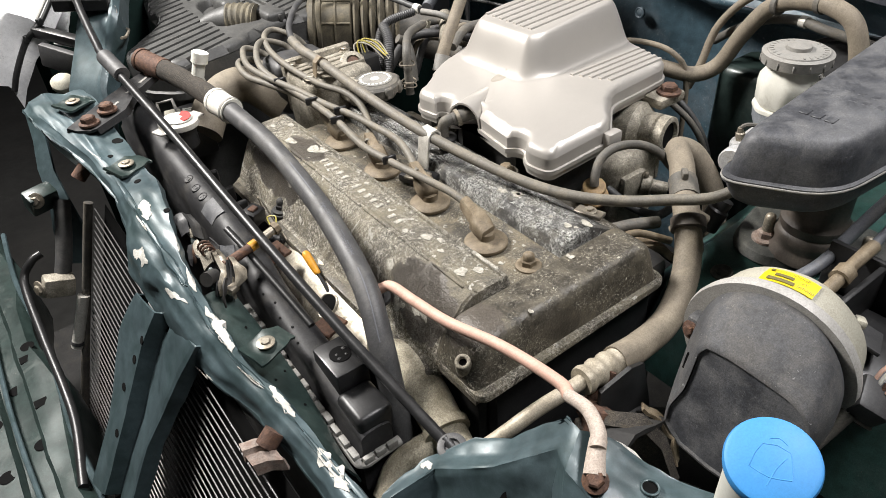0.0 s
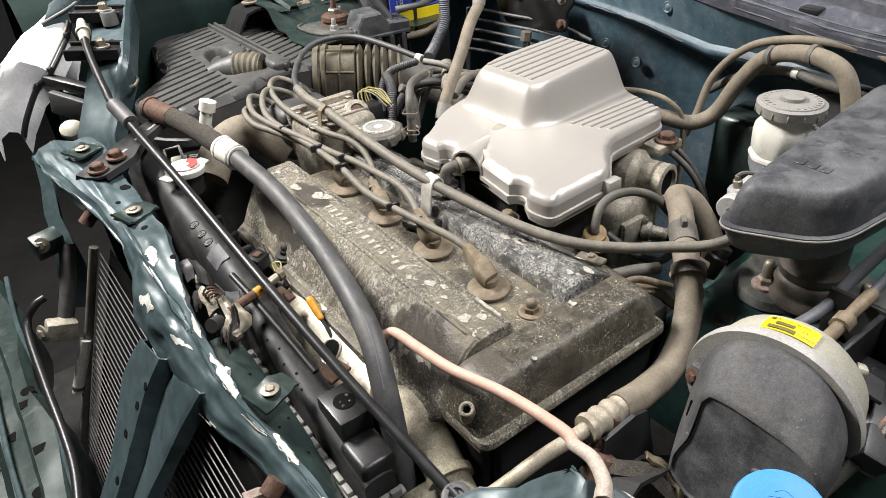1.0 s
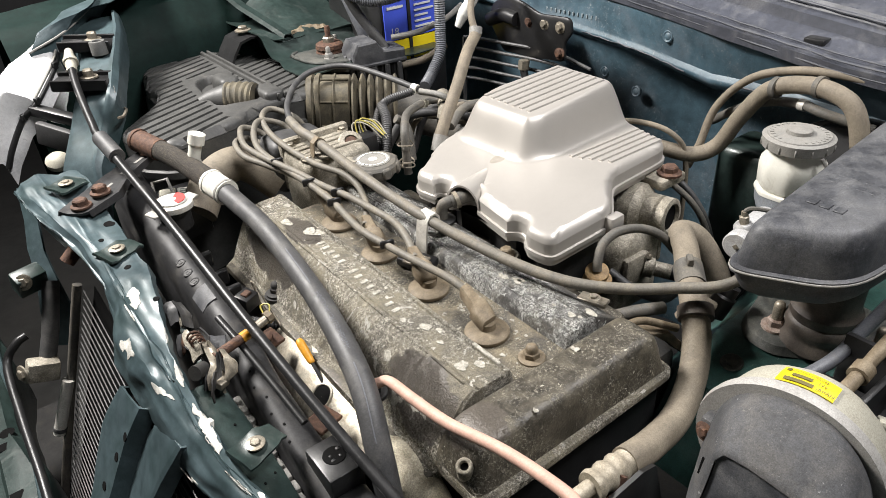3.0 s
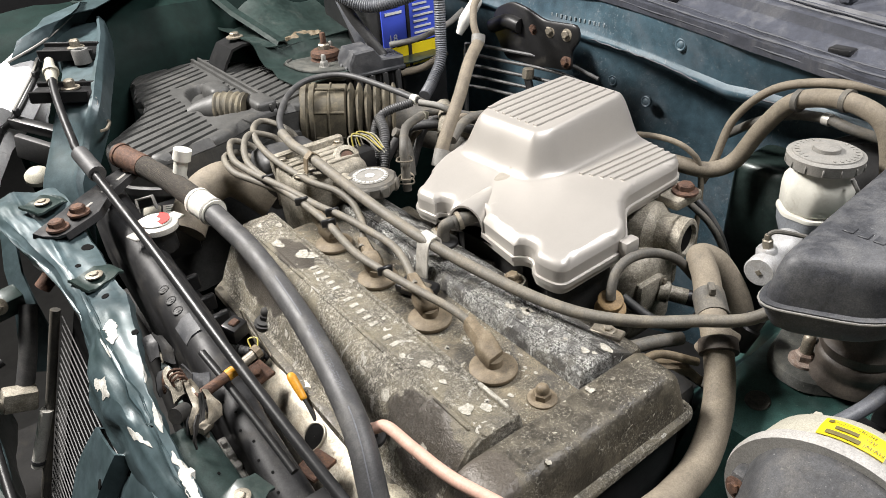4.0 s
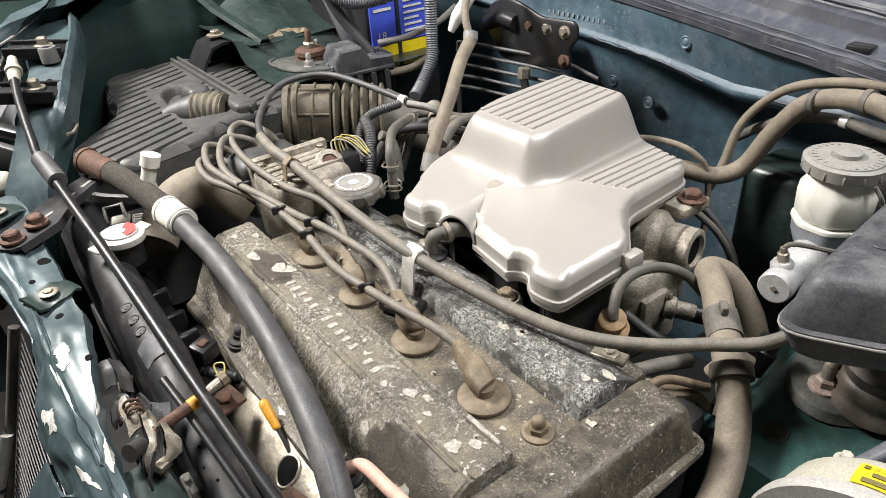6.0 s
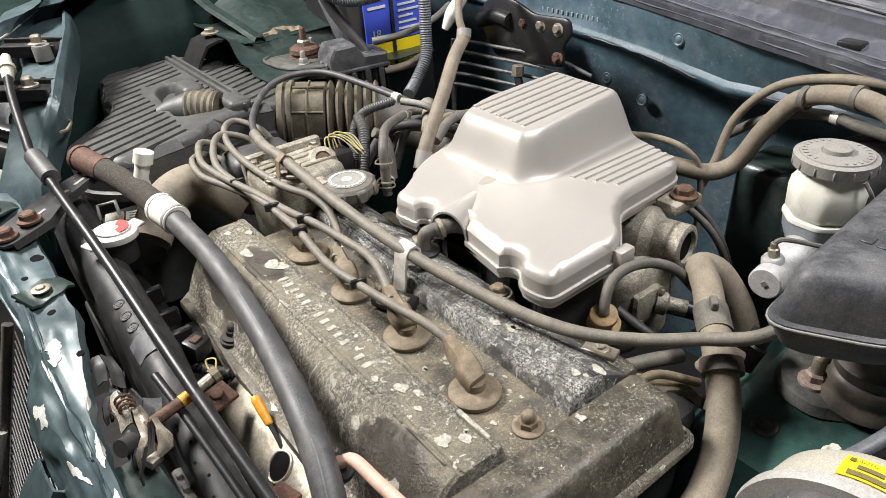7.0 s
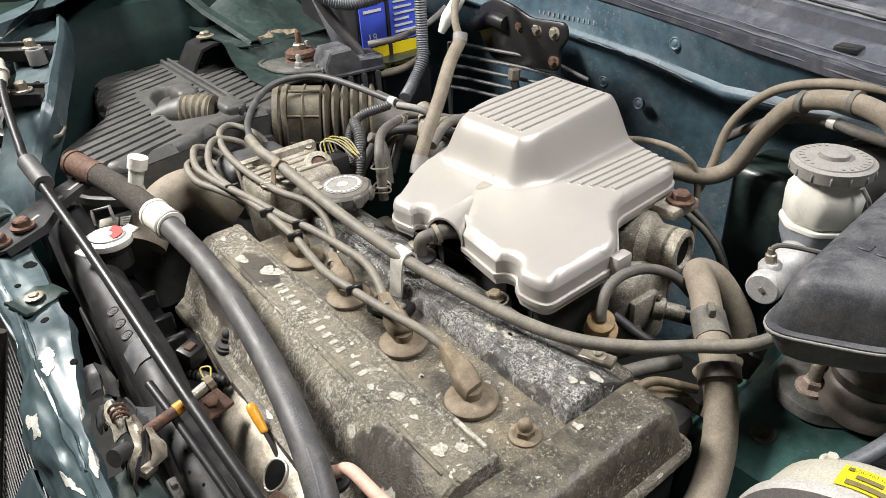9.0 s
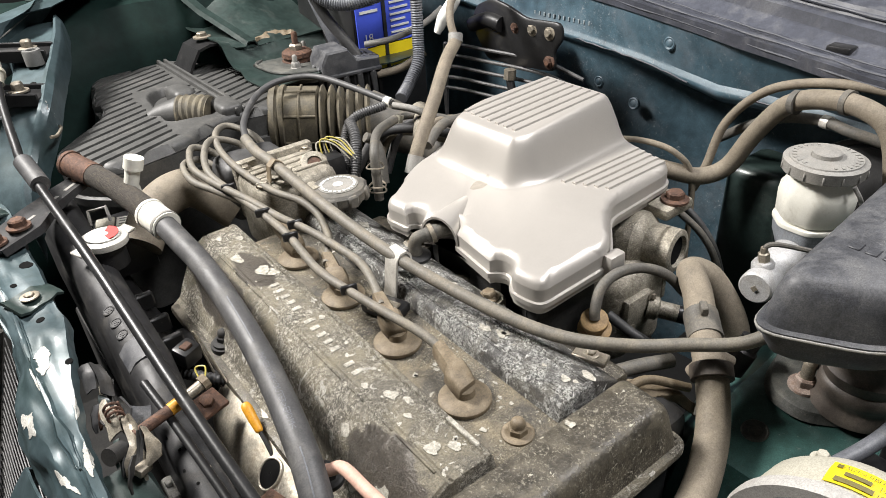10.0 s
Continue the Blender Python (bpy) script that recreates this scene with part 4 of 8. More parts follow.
    for at in ((-0.240, 0.400, 1.000), (-0.216, 0.411, 1.004), (-0.140, 0.483, 1.006)):
        bolt(at, 0.008, car, M_RUST, h=0.007, washer=1.4)
    part("rusty_stud", tube([(-0.275, 0.375, 0.955), (-0.262, 0.376, 0.966), (-0.252, 0.378, 0.975)], 0.008, 10), M_RUST, car)
    part("rusty_stud", tube([(-0.258, -0.046, 0.899), (-0.247, -0.043, 0.906)], 0.0085, 14), M_RUST, car)
    rows = []
    for k, (x, y) in enumerate(((-0.273, -0.030), (-0.262, -0.033), (-0.252, -0.040))):
        rows.append([(x, y + 0.004, 0.888), (x, y, 0.899), (x - 0.001, y - 0.010, 0.901), (x - 0.002, y - 0.013, 0.8965), (x - 0.001, y - 0.016, 0.901), (x, y - 0.025, 0.898), (x + 0.001, y - 0.028, 0.888)])
    part("stud_bush", sheet(rows, 0.003, 2, 0.0008, 60), M_CLAMP, car, "pale rusty clamp")
    for x, y, rad in ((-0.224, 0.362, 0.0060), (-0.232, 0.272, 0.0035), (-0.240, 0.335, 0.0028), (-0.226, 0.205, 0.0030)):
        at, up = touch(beam, x, y)
        part("panel_hole", turned([(rad, -0.0004), (rad, 0.0006)], along(at, up), 16), M_HOLE_SHADE, car)
    # torn filler and bare metal on the paint
    tears = [([(-0.238, 0.233), (-0.241, 0.222), (-0.246, 0.204)], 0.014), ([(-0.268, 0.188), (-0.266, 0.174), (-0.264, 0.160)], 0.010),
             ([(-0.2385, 0.132), (-0.2405, 0.118), (-0.242, 0.104)], 0.007), ([(-0.2425, 0.088), (-0.2405, 0.066), (-0.2425, 0.046), (-0.2435, 0.034)], 0.011),
             ([(-0.233, -0.010), (-0.231, -0.030), (-0.230, -0.046)], 0.011), ([(-0.229, -0.080), (-0.229, -0.10), (-0.229, -0.125)], 0.015),
             ([(-0.262, 0.130), (-0.258, 0.112), (-0.253, 0.098)], 0.004), ([(-0.256, 0.36), (-0.251, 0.33), (-0.250, 0.30)], 0.0022),
             ([(-0.272, 0.10), (-0.2695, 0.07), (-0.265, 0.04)], 0.0022), ([(-0.233, 0.17), (-0.237, 0.150)], 0.005), ([(-0.252, 0.215), (-0.251, 0.19)], 0.003), ([(-0.2455, 0.02), (-0.238, -0.01)], 0.002)]
    for i, (pts, w) in enumerate(tears):
        ragged(beam, pts, w * 0.7, 30 + i, "torn_filler", M_CHIP, car)


front_support()
# ---- engine ----
engine = thing("engine", "grimy four-cylinder engine with flaking cast valve cover", "engine", (0, 0.1, 0.55))


def outline(*pts):
    return [Vector(p) for p in pts]


def valve_cover():
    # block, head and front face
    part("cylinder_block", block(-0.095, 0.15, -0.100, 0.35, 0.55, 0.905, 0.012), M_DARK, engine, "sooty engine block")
    prof = [(-0.115, 0.885), (-0.105, 0.892), (-0.099, 0.905), (-0.084, 0.934), (-0.074, 0.9455), (-0.0665, 0.9498), (-0.0640, 0.9512), (-0.0628, 0.9498), (-0.0612, 0.9500), (-0.0600, 0.9514), (-0.0340, 0.9514), (-0.0328, 0.9500), (-0.0316, 0.9502), (-0.0304, 0.9524), (-0.0270, 0.9520), (-0.0250, 0.9490), (-0.0225, 0.939), (-0.0205, 0.930)]
    ys = [-0.0612, -0.0602, -0.0575, 0.362, 0.368, 0.371]
    sh = [0.0060, 0.0018, 0, 0, 0.003, 0.010]
    rows = [[(x + (q if x < -0.05 else -q * 0.3), y, z - q * 0.6) for x, z in prof] + [(-0.0205, y, 0.885)] for y, q in zip(ys, sh)]
    part("front_bank", loft(rows), M_COVER, engine, "flaking grey-brown cam bank", 30)
    rng = random.Random(3)
    for x, z, h in ((-0.0648, 0.9504, 0.0016), (-0.0288, 0.9515, 0.0013)):
        # worn ridge along the edge, broken where it has chipped
        y = 0.355
        while y > -0.052:
            n = rng.uniform(0.02, 0.07)
            part("edge_ridge", block(x - 0.0011, x + 0.0011, max(y - n, -0.055), y, z - 0.001, z + h * rng.uniform(0.6, 1.1), 0.0006, 1), M_COVER, engine)
            y -= n + rng.uniform(0.0005, 0.006)
    part("bare_ridge", block(-0.0308, -0.0270, -0.050, -0.016, 0.9510, 0.9536, 0.0008, 1), M_FLAKE, engine, "bare pale stretch of the ridge")
    part("head_flange", block(-0.118, -0.098, -0.06, 0.36, 0.878, 0.889, 0.003), M_END, engine)
    # the raised line on the cover stands as a row of plain bars
    for i in range(14):
        if i == 5 or i == 11:
            continue
        x0, y0 = -0.0518 - 0.0004 * i, 0.2275 - i * 0.01195
        part("raised_bar", block(x0 + 0.0006, x0 + 0.0092, y0 - 0.0054, y0, 0.9505, 0.9523, 0.0008, 2), M_FLAKE, engine)
    part("valley", slab(rounded(outline((-0.028, -0.066), (0.055, -0.066), (0.055, 0.34), (-0.028, 0.34)), 0.004), 0.90, 0.936, 0.002), M_VALLEY, engine, "dirty spark plug valley")
    # rear bank: dark wall to the valley, flat top with two grooves, sloping back
    prof = [(0.0365, 0.930), (0.0375, 0.9375), (0.0405, 0.9465), (0.0425, 0.9500), (0.0455, 0.9518), (0.0500, 0.9520), (0.0508, 0.9508), (0.0516, 0.9520), (0.0690, 0.9520), (0.0699, 0.9504), (0.0708, 0.9520), (0.0790, 0.9516), (0.0840, 0.9490), (0.1030, 0.9370), (0.1080, 0.9310), (0.1100, 0.90)]
    rows = [[(x, y, z - q * max(0.0, (z - 0.935) / 0.017)) for x, z in prof] + [(0.110, y, 0.885), (0.0365, y, 0.885)] for y, q in zip((-0.0602, -0.0592, -0.0570, 0.322, 0.330, 0.334), (0.0045, 0.0014, 0, 0, 0.002, 0.010))]
    part("rear_bank", loft(rows), M_COVER_DARK, engine, "dark crinkle cam bank", 30)
    for x in (0.0482, 0.0728):
        y = 0.315
        while y > -0.050:
            n = rng.uniform(0.03, 0.08)
            part("bank_ridge", block(x - 0.0010, x + 0.0010, max(y - n, -0.055), y, 0.9510, 0.9532 - rng.uniform(0, 0.0006), 0.0005, 1), M_COVER_DARK, engine)
            y -= n + rng.uniform(0.0005, 0.004)
    part("rear_ledge", block(0.104, 0.140, -0.045, 0.33, 0.88, 0.915, 0.006), M_END, engine, "grimy rear ledge")
    # timing end cover: a long box with a rounded near edge, rounded ends and a dusty flange
    prof = [(-0.0655, 0.895), (-0.0655, 0.940), (-0.0665, 0.9455), (-0.0700, 0.9478), (-0.0760, 0.9482), (-0.0990, 0.9482), (-0.1040, 0.9472), (-0.1075, 0.9440), (-0.1098, 0.9385), (-0.1120, 0.9270), (-0.1142, 0.9130), (-0.1150, 0.9100), (-0.1160, 0.9040), (-0.1150, 0.895)]
    rows = []
    for x, dz, dy in ((-0.108, 0.038, 0.026), (-0.1065, 0.028, 0.017), (-0.103, 0.017, 0.009), (-0.098, 0.009, 0.004), (-0.091, 0.0035, 0.001), (-0.083, 0.0005, 0), (-0.075, 0, 0), (0.0, 0.0006, 0), (0.088, 0, 0), (0.096, 0.0005, 0.0003), (0.101, 0.003, 0.0015), (0.1045, 0.008, 0.004), (0.107, 0.018, 0.008), (0.1085, 0.036, 0.012)):
        rows.append([(x + (0.004 if z < 0.911 and x > 0 else 0), y + dy * max(0.0, (z - 0.905) / 0.043) * (1 if y < -0.09 else 0.1), z - dz * max(0.0, (z - 0.9087) / 0.04)) for y, z in prof])
    part("end_cover", loft(rows), M_END, engine, "oil-stained end cover", 40)
    rim = rounded(outline((-0.108, -0.070), (-0.1095, -0.1240), (0.1165, -0.1205), (0.1165, -0.066), (0.09, -0.066), (0.09, -0.095), (-0.08, -0.095), (-0.08, -0.070)), [0.002, 0.012, 0.014, 0.002, 0.002, 0.002, 0.002, 0.002], 5)
    # paler than the end cover: dust, and the light on its top in the colour
    part("cover_flange", slab(rim, 0.9025, 0.9092, 0.0015), M_COVER, engine, "dusty cover flange, also paler in colour for its lit top")
    part("timing_case", block(-0.085, 0.11, -0.113, -0.09, 0.6, 0.903, 0.01), M_PLASTIC, engine, "black timing case")
    seat = along((-0.1068, -0.0990, 0.9320), (-0.35, -0.30, 1))
    lug = part("cover_lug", turned([(0.0080, -0.026), (0.0070, -0.004), (0.0066, -0.0008), (0.0060, 0.0), (0.0040, 0.0), (0.0033, -0.001), (0.0033, -0.005)], seat, 14), M_ALU, engine, "", 60)
    part("lug_hole", turned([(0.0033, -0.005), (0.0033, -0.0035)], seat, 14), M_HOLE_SHADE, lug)
    for (x, y, z), mt in (((0.0085, -0.0485, 0.936), M_BROWN), ((-0.112, 0.019, 0.922), M_DARK), ((-0.098, 0.252, 0.895), M_DARK)):
        # cap nut on a wide washer
        nut = part("cap_nut", turned([(0.0120, -0.002), (0.0120, 0.0016), (0.0105, 0.0026), (0.0090, 0.0026)], Matrix.Translation((x, y, z)), 28), mt, engine)
        part("nut_hex", turned([(0.0074, 0.002), (0.0074, 0.0072), (0.0062, 0.0084)], Matrix.Translation((x, y, z)), 6), mt, nut)
        part("nut_dome", turned([(0.0056, 0.007), (0.0056, 0.0110), (0.0046, 0.0135), (0.0026, 0.0150), (0.0008, 0.0154)], Matrix.Translation((x, y, z)), 18), mt, nut)
    part("post_base", turned([(0.017, -0.03), (0.017, -0.008), (0.0145, -0.006), (0.0145, -0.001)], Matrix.Translation((-0.098, 0.252, 0.895)), 24), M_DARK, engine)

    def flake(x, y, z, size, seed, thick=0.0005):
        # a curled paint flake with a lobed edge
        ring = []
        for j in range(30):
            a = 2 * math.pi * j / 30
            q = Vector((math.cos(a) * 0.9 + seed * 3.7, math.sin(a) * 0.9, seed))
            r = size * max(0.3, 0.80 + 0.60 * noise.noise(q) + 0.22 * noise.noise(q * 2.7) + 0.10 * noise.noise(q * 6.1))
            ring.append((x + r * math.cos(a) * 0.8, y + r * math.sin(a) * 1.15, z))
        part("paint_flake", loft([ring, [(a, b, c + thick) for a, b, c in ring]]), M_FLAKE, engine)
    for i, (x, y, size) in enumerate(((-0.054, -0.032, 0.0075), (-0.046, 0.030, 0.0060), (-0.040, 0.017, 0.0045), (-0.049, 0.004, 0.0038), (-0.055, 0.294, 0.0080), (-0.044, 0.258, 0.0085), (-0.038, 0.246, 0.0070), (-0.036, 0.330, 0.0060), (-0.052, 0.345, 0.0050), (-0.041, -0.040, 0.0050), (-0.056, 0.052, 0.0040), (-0.038, 0.150, 0.0035))):
        flake(x, y, 0.9515, size, i + 0.3)
    for i, (x, y, size) in enumerate(((0.057, 0.043, 0.0055), (0.062, 0.030, 0.0060), (0.066, 0.026, 0.0045), (0.062, -0.042, 0.0040), (0.0775, -0.052, 0.0050), (0.076, 0.262, 0.0070), (0.064, 0.300, 0.0050), (0.078, 0.110, 0.0040))):
        flake(x, y, 0.9520, size, i + 20.7)
    for i, (x, y, size) in enumerate(((0.034, -0.074, 0.0045), (-0.040, -0.104, 0.0028), (-0.008, -0.030, 0.0030), (0.024, 0.010, 0.0035))):
        flake(x, y, 0.9484 if y < -0.06 else 0.9362, size, i + 40.1)
    rng = random.Random(11)
    for i in range(44):
        k = i % 3
        y = rng.uniform(-0.050, 0.34)
        x, z = ((rng.uniform(-0.058, -0.036), 0.9515), (rng.uniform(0.053, 0.067), 0.9520), (rng.uniform(-0.015, 0.032), 0.9362))[k]
        flake(x, min(y, (0.34, 0.30, 0.05)[k]), z, rng.uniform(0.0010, 0.0028), 60 + i * 1.37, 0.0003)
    bank = bpy.data.objects["front_bank"]
    rng = random.Random(21)
    y = 0.25
    while y > -0.03:
        n = rng.uniform(0.010, 0.026)
        x = -0.088 + rng.uniform(-0.008, 0.006)
        ragged(bank, [(x, y), (x + rng.uniform(-0.003, 0.003), y - n * 0.5), (x - 0.001, y - n)], rng.uniform(0.003, 0.007), int(y * 1000) + 99, "chalky_deposit", M_FLAKE, engine, 0.0004)
        y -= n + rng.uniform(0.004, 0.03)
    # filler cap
    cap = part("oil_cap", turned([(0.024, 0), (0.024, 0.006), (0.030, 0.007), (0.031, 0.016), (0.028, 0.0195), (0.022, 0.0205)], along((0.073, 0.302, 0.966), (0, 0, 1)), 40), M_HOSE_D, engine, "dusty grey oil filler cap with worn pale print")
    for i in range(8):
        a = i * math.pi / 4
        part("grip", block(0.027, 0.033, -0.006, 0.006, 0.004, 0.018, 0.002, 1, pose(0.073, 0.302, 0.966, 0, 0, math.degrees(a))), M_HOSE_D, cap)
    part("print_ring", turned([(0.0215, 0), (0.0215, 0.0006), (0.001, 0.0006)], along((0.073, 0.302, 0.9866), (0, 0, 1)), 40), M_GREYCAP, cap)
    part("print_disc", turned([(0.0055, 0), (0.0055, 0.0008)], along((0.073, 0.302, 0.9870), (0, 0, 1)), 24), M_WHITEPRINT, cap)
    for i in range(22):
        a = i * 360 / 22
        part("print_bar", block(0.0165, 0.0195, -0.0016, 0.0016, 0, 0.0004, 0, 1, pose(0.073, 0.302, 0.9876, 0, 0, a)), M_WHITEPRINT, cap)
    # exhaust heat shield: a pressed barrel with a pointed far end and a dipstick hole
    rows = []
    for y, xl, zl, zc in ((0.275, -0.095, 0.832, 0.846), (0.262, -0.108, 0.842, 0.862), (0.245, -0.120, 0.849, 0.875), (0.215, -0.137, 0.853, 0.884), (0.180, -0.148, 0.855, 0.889), (0.140, -0.152, 0.855, 0.890), (0.100, -0.152, 0.852, 0.884), (0.060, -0.152, 0.850, 0.881), (0.010, -0.152, 0.848, 0.876)):
        xr = -0.068
        ring = [(xl - 0.004, y, zl - 0.06), (xl - 0.002, y, zl - 0.012)]
        for a in np.linspace(0.05, 0.95, 8):
            ring.append((xl + (xr - xl) * a, y, zl + (zc - zl) * math.sin(math.pi * min(0.5, a * 0.95)) - 0.012 * max(0.0, a - 0.6)))
        rows.append(ring)
    shield = part("heat_shield", sheet(rows, 0.0015, 2, 0.0022, 34, 7), M_SHIELD, engine, "stained bright metal exhaust heat shield")
    ring = [[touch(shield, -0.131 + r * math.cos(a), 0.094 + r * 1.2 * math.sin(a))[0] + Vector((0, 0, 0.0012)) for a in np.linspace(0, 2 * math.pi, 29)] for r in (0.0005, 0.005, 0.0100)]
    part("shield_hole", sheet(ring, 0.0003), M_HOLE_SHADE, engine)
    part("hole_lip", tube([q for q in ring[-1]], 0.0012, 8, n=1), M_SHIELD, engine)
    part("shield_seam", tube([touch(shield, x, y)[0] for x, y in ((-0.112, 0.262), (-0.118, 0.23), (-0.116, 0.20), (-0.110, 0.17))], 0.0010, 8), M_SHIELD, engine)


valve_cover()


def spark_wires():
    runs = [
        [(0.008, 0.031, 0.960), (0.004, 0.060, 0.966), (-0.005, 0.098, 0.970), (-0.012, 0.139, 0.972), (-0.018, 0.186, 0.975), (-0.013, 0.253, 0.980), (-0.016, 0.308, 0.985), (-0.022, 0.364, 0.990), (-0.027, 0.410, 0.998), (-0.015, 0.449, 1.006), (0.004, 0.470, 1.010), (0.030, 0.462, 1.0), (0.040, 0.445, 0.985)],
        [(0.001, 0.112, 0.966), (0.010, 0.138, 0.972), (0.016, 0.171, 0.976), (0.012, 0.215, 0.978), (0.004, 0.252, 0.982), (-0.006, 0.285, 0.985), (-0.017, 0.335, 0.990), (-0.032, 0.402, 0.994), (-0.036, 0.437, 1.0), (-0.020, 0.478, 1.004), (0.0, 0.475, 0.995), (0.015, 0.455, 0.98)],
        [(0.0, 0.205, 0.964), (0.012, 0.222, 0.968), (0.023, 0.240, 0.970), (0.029, 0.268, 0.980), (0.026, 0.297, 0.986), (0.012, 0.332, 0.990), (0.003, 0.392, 0.996), (0.003, 0.446, 1.003), (0.013, 0.482, 1.011), (0.035, 0.500, 1.010), (0.055, 0.474, 1.0), (0.06, 0.45, 0.985)],
        [(0.0, 0.295, 0.964), (-0.004, 0.318, 0.970), (-0.012, 0.345, 0.978), (-0.030, 0.385, 0.985), (-0.044, 0.420, 0.99), (-0.040, 0.455, 0.996), (-0.018, 0.468, 0.992), (0.0, 0.45, 0.98)],
    ]
    for k in range(4):
        w = thing("spark_plug_wire", "dusty grey spark plug wire with a tan rubber boot", "wire", (0, 0.09 * k, 0.936), "spark plug wires")
        y = 0.09 * k + 0.002
        part("seal", turned([(0.0195, 0.0), (0.0207, 0.0015), (0.0207, 0.0042), (0.0190, 0.0058), (0.0150, 0.0066), (0.0110, 0.0080)], along((0.001, y, 0.936), (0, 0, 1)), 32), M_BROWN, w, "tan rubber seal")
        p0, p1 = Vector(runs[k][0]), Vector(runs[k][1])
        rings = []
        for q, wd, h in ((-0.012, 0.0055, 0.0030), (-0.010, 0.0085, 0.0055), (-0.002, 0.0100, 0.0075), (0.006, 0.0100, 0.0078), (0.008, 0.0068, 0.0068), (0.022, 0.0058, 0.0060), (0.024, 0.0050, 0.0052)):
            d = (p1 - p0).normalized()
            side = Vector((d.y, -d.x, 0)).normalized()
            c = Vector((0.001, y, 0.9505)).lerp(p0 + d * 0.004, max(0.0, (q + 0.008) / 0.032)) + d * (q * 0.3)
            up = side.cross(d)
            rings.append([c + side * wd * sx + up * h * sy for sx, sy in ((-1, -0.75), (-0.8, -1), (0.8, -1), (1, -0.75), (1, 0.6), (0.75, 1), (-0.75, 1), (-1, 0.6))])
        part("boot", loft(rings), M_BROWN, w, "worn rubber plug boot", 50)
        part("stem", turned([(0.0085, 0), (0.0080, 0.007)], along((0.001, y, 0.943), (0, 0, 1)), 18), M_BROWN, w)
        part("wire", tube(runs[k], 0.0040, 12), M_WIRE, w)
    g = thing("wire_comb", "black plastic comb clips on the plug wires", "clip", (0.0, 0.3, 0.98))
    for x, y, z in ((-0.016, 0.30, 0.988), (-0.014, 0.245, 0.983), (-0.022, 0.37, 0.993), (0.0, 0.262, 0.984), (-0.012, 0.142, 0.974)):
        part("comb", block(-0.0075, 0.0075, -0.0018, 0.0018, -0.0052, 0.0040, 0.0012, 1, pose(x, y, z, 0, 0, -15)), M_PLASTIC, g)
    u = thing("coil_connector", "pale plug connector lying between the plugs", "connector", (0.015, 0.13, 0.937))
    part("shell", block(-0.012, 0.012, -0.02, 0.02, 0, 0.010, 0.003, 2, pose(0.018, 0.135, 0.938, 0, 0, 20)), M_PLASTIC, u)
    part("tongue", block(-0.010, 0.010, -0.012, 0.012, 0, 0.003, 0.001, 1, pose(0.012, 0.128, 0.949, 0, 0, 20)), M_STEEL, u)


spark_wires()


def distributor():
    d = thing("distributor", "dirty cast aluminium distributor at the end of the engine", "distributor", (0.05, 0.38, 0.93))
    part("housing", block(0.0, 0.095, 0.335, 0.415, 0.90, 0.992, 0.014, 3), M_ALU, d, "dirty cast housing")
    part("cap_body", block(-0.01, 0.075, 0.41, 0.47, 0.92, 0.995, 0.016, 3), M_PLASTIC_D, d, "dark plastic cap")
    part("spout", turned([(0.016, 0), (0.016, 0.028), (0.009, 0.029), (0.008, 0.02)], along((0.055, 0.335, 0.968), (-0.1, -1, 0.15)), 20), M_ALU, d)
    part("flange_lip", block(0.0, 0.10, 0.405, 0.418, 0.93, 0.999, 0.004), M_ALU, d)
    bolt((0.035, 0.345, 0.992), 0.008, d, M_ALU, h=0.008)
    part("boss", turned([(0.017, -0.02), (0.017, 0.0), (0.0145, 0.003), (0.009, 0.003), (0.008, -0.002)], along((0.078, 0.362, 0.990), (-0.1, -0.6, 0.8)), 24), M_ALU, d)
    part("boss_core", turned([(0.008, -0.004), (0.0075, 0.002)], along((0.078, 0.362, 0.990), (-0.1, -0.6, 0.8)), 16), M_RUST, d)
    for x, y in ((0.010, 0.350), (0.012, 0.402), (0.088, 0.402)):
        bolt((x, y, 0.991), 0.0045, d, M_STEEL, h=0.004)
    for i in range(4):
        part("rib", block(0.002, 0.090, 0.352 + i * 0.013, 0.3545 + i * 0.013, 0.988, 0.9945 - 0.001 * (i % 2), 0.001, 1), M_ALU, d)
    c = thing("wire_connector", "black plug connector with yellow and white wires", "connector", (0.10, 0.37, 0.95))
    part("shell", block(0.085, 0.115, 0.355, 0.385, 0.94, 0.992, 0.004), M_PLASTIC, c)
    for i in range(5):
        part("lead", tube([(0.09 + i * 0.005, 0.372, 0.985), (0.094 + i * 0.004, 0.382 - 0.002 * (i % 3), 1.004 + 0.003 * (i % 2)), (0.108 + i * 0.004, 0.370 + 0.002 * (i % 2), 1.003), (0.12 + i * 0.002, 0.355 - 0.003 * (i % 3), 0.985 + 0.004 * (i % 2))], 0.00095, 8), (M_BEIGE, M_WIREYEL, M_BEIGE, M_WIREYEL, M_BEIGE)[i], c)


distributor()


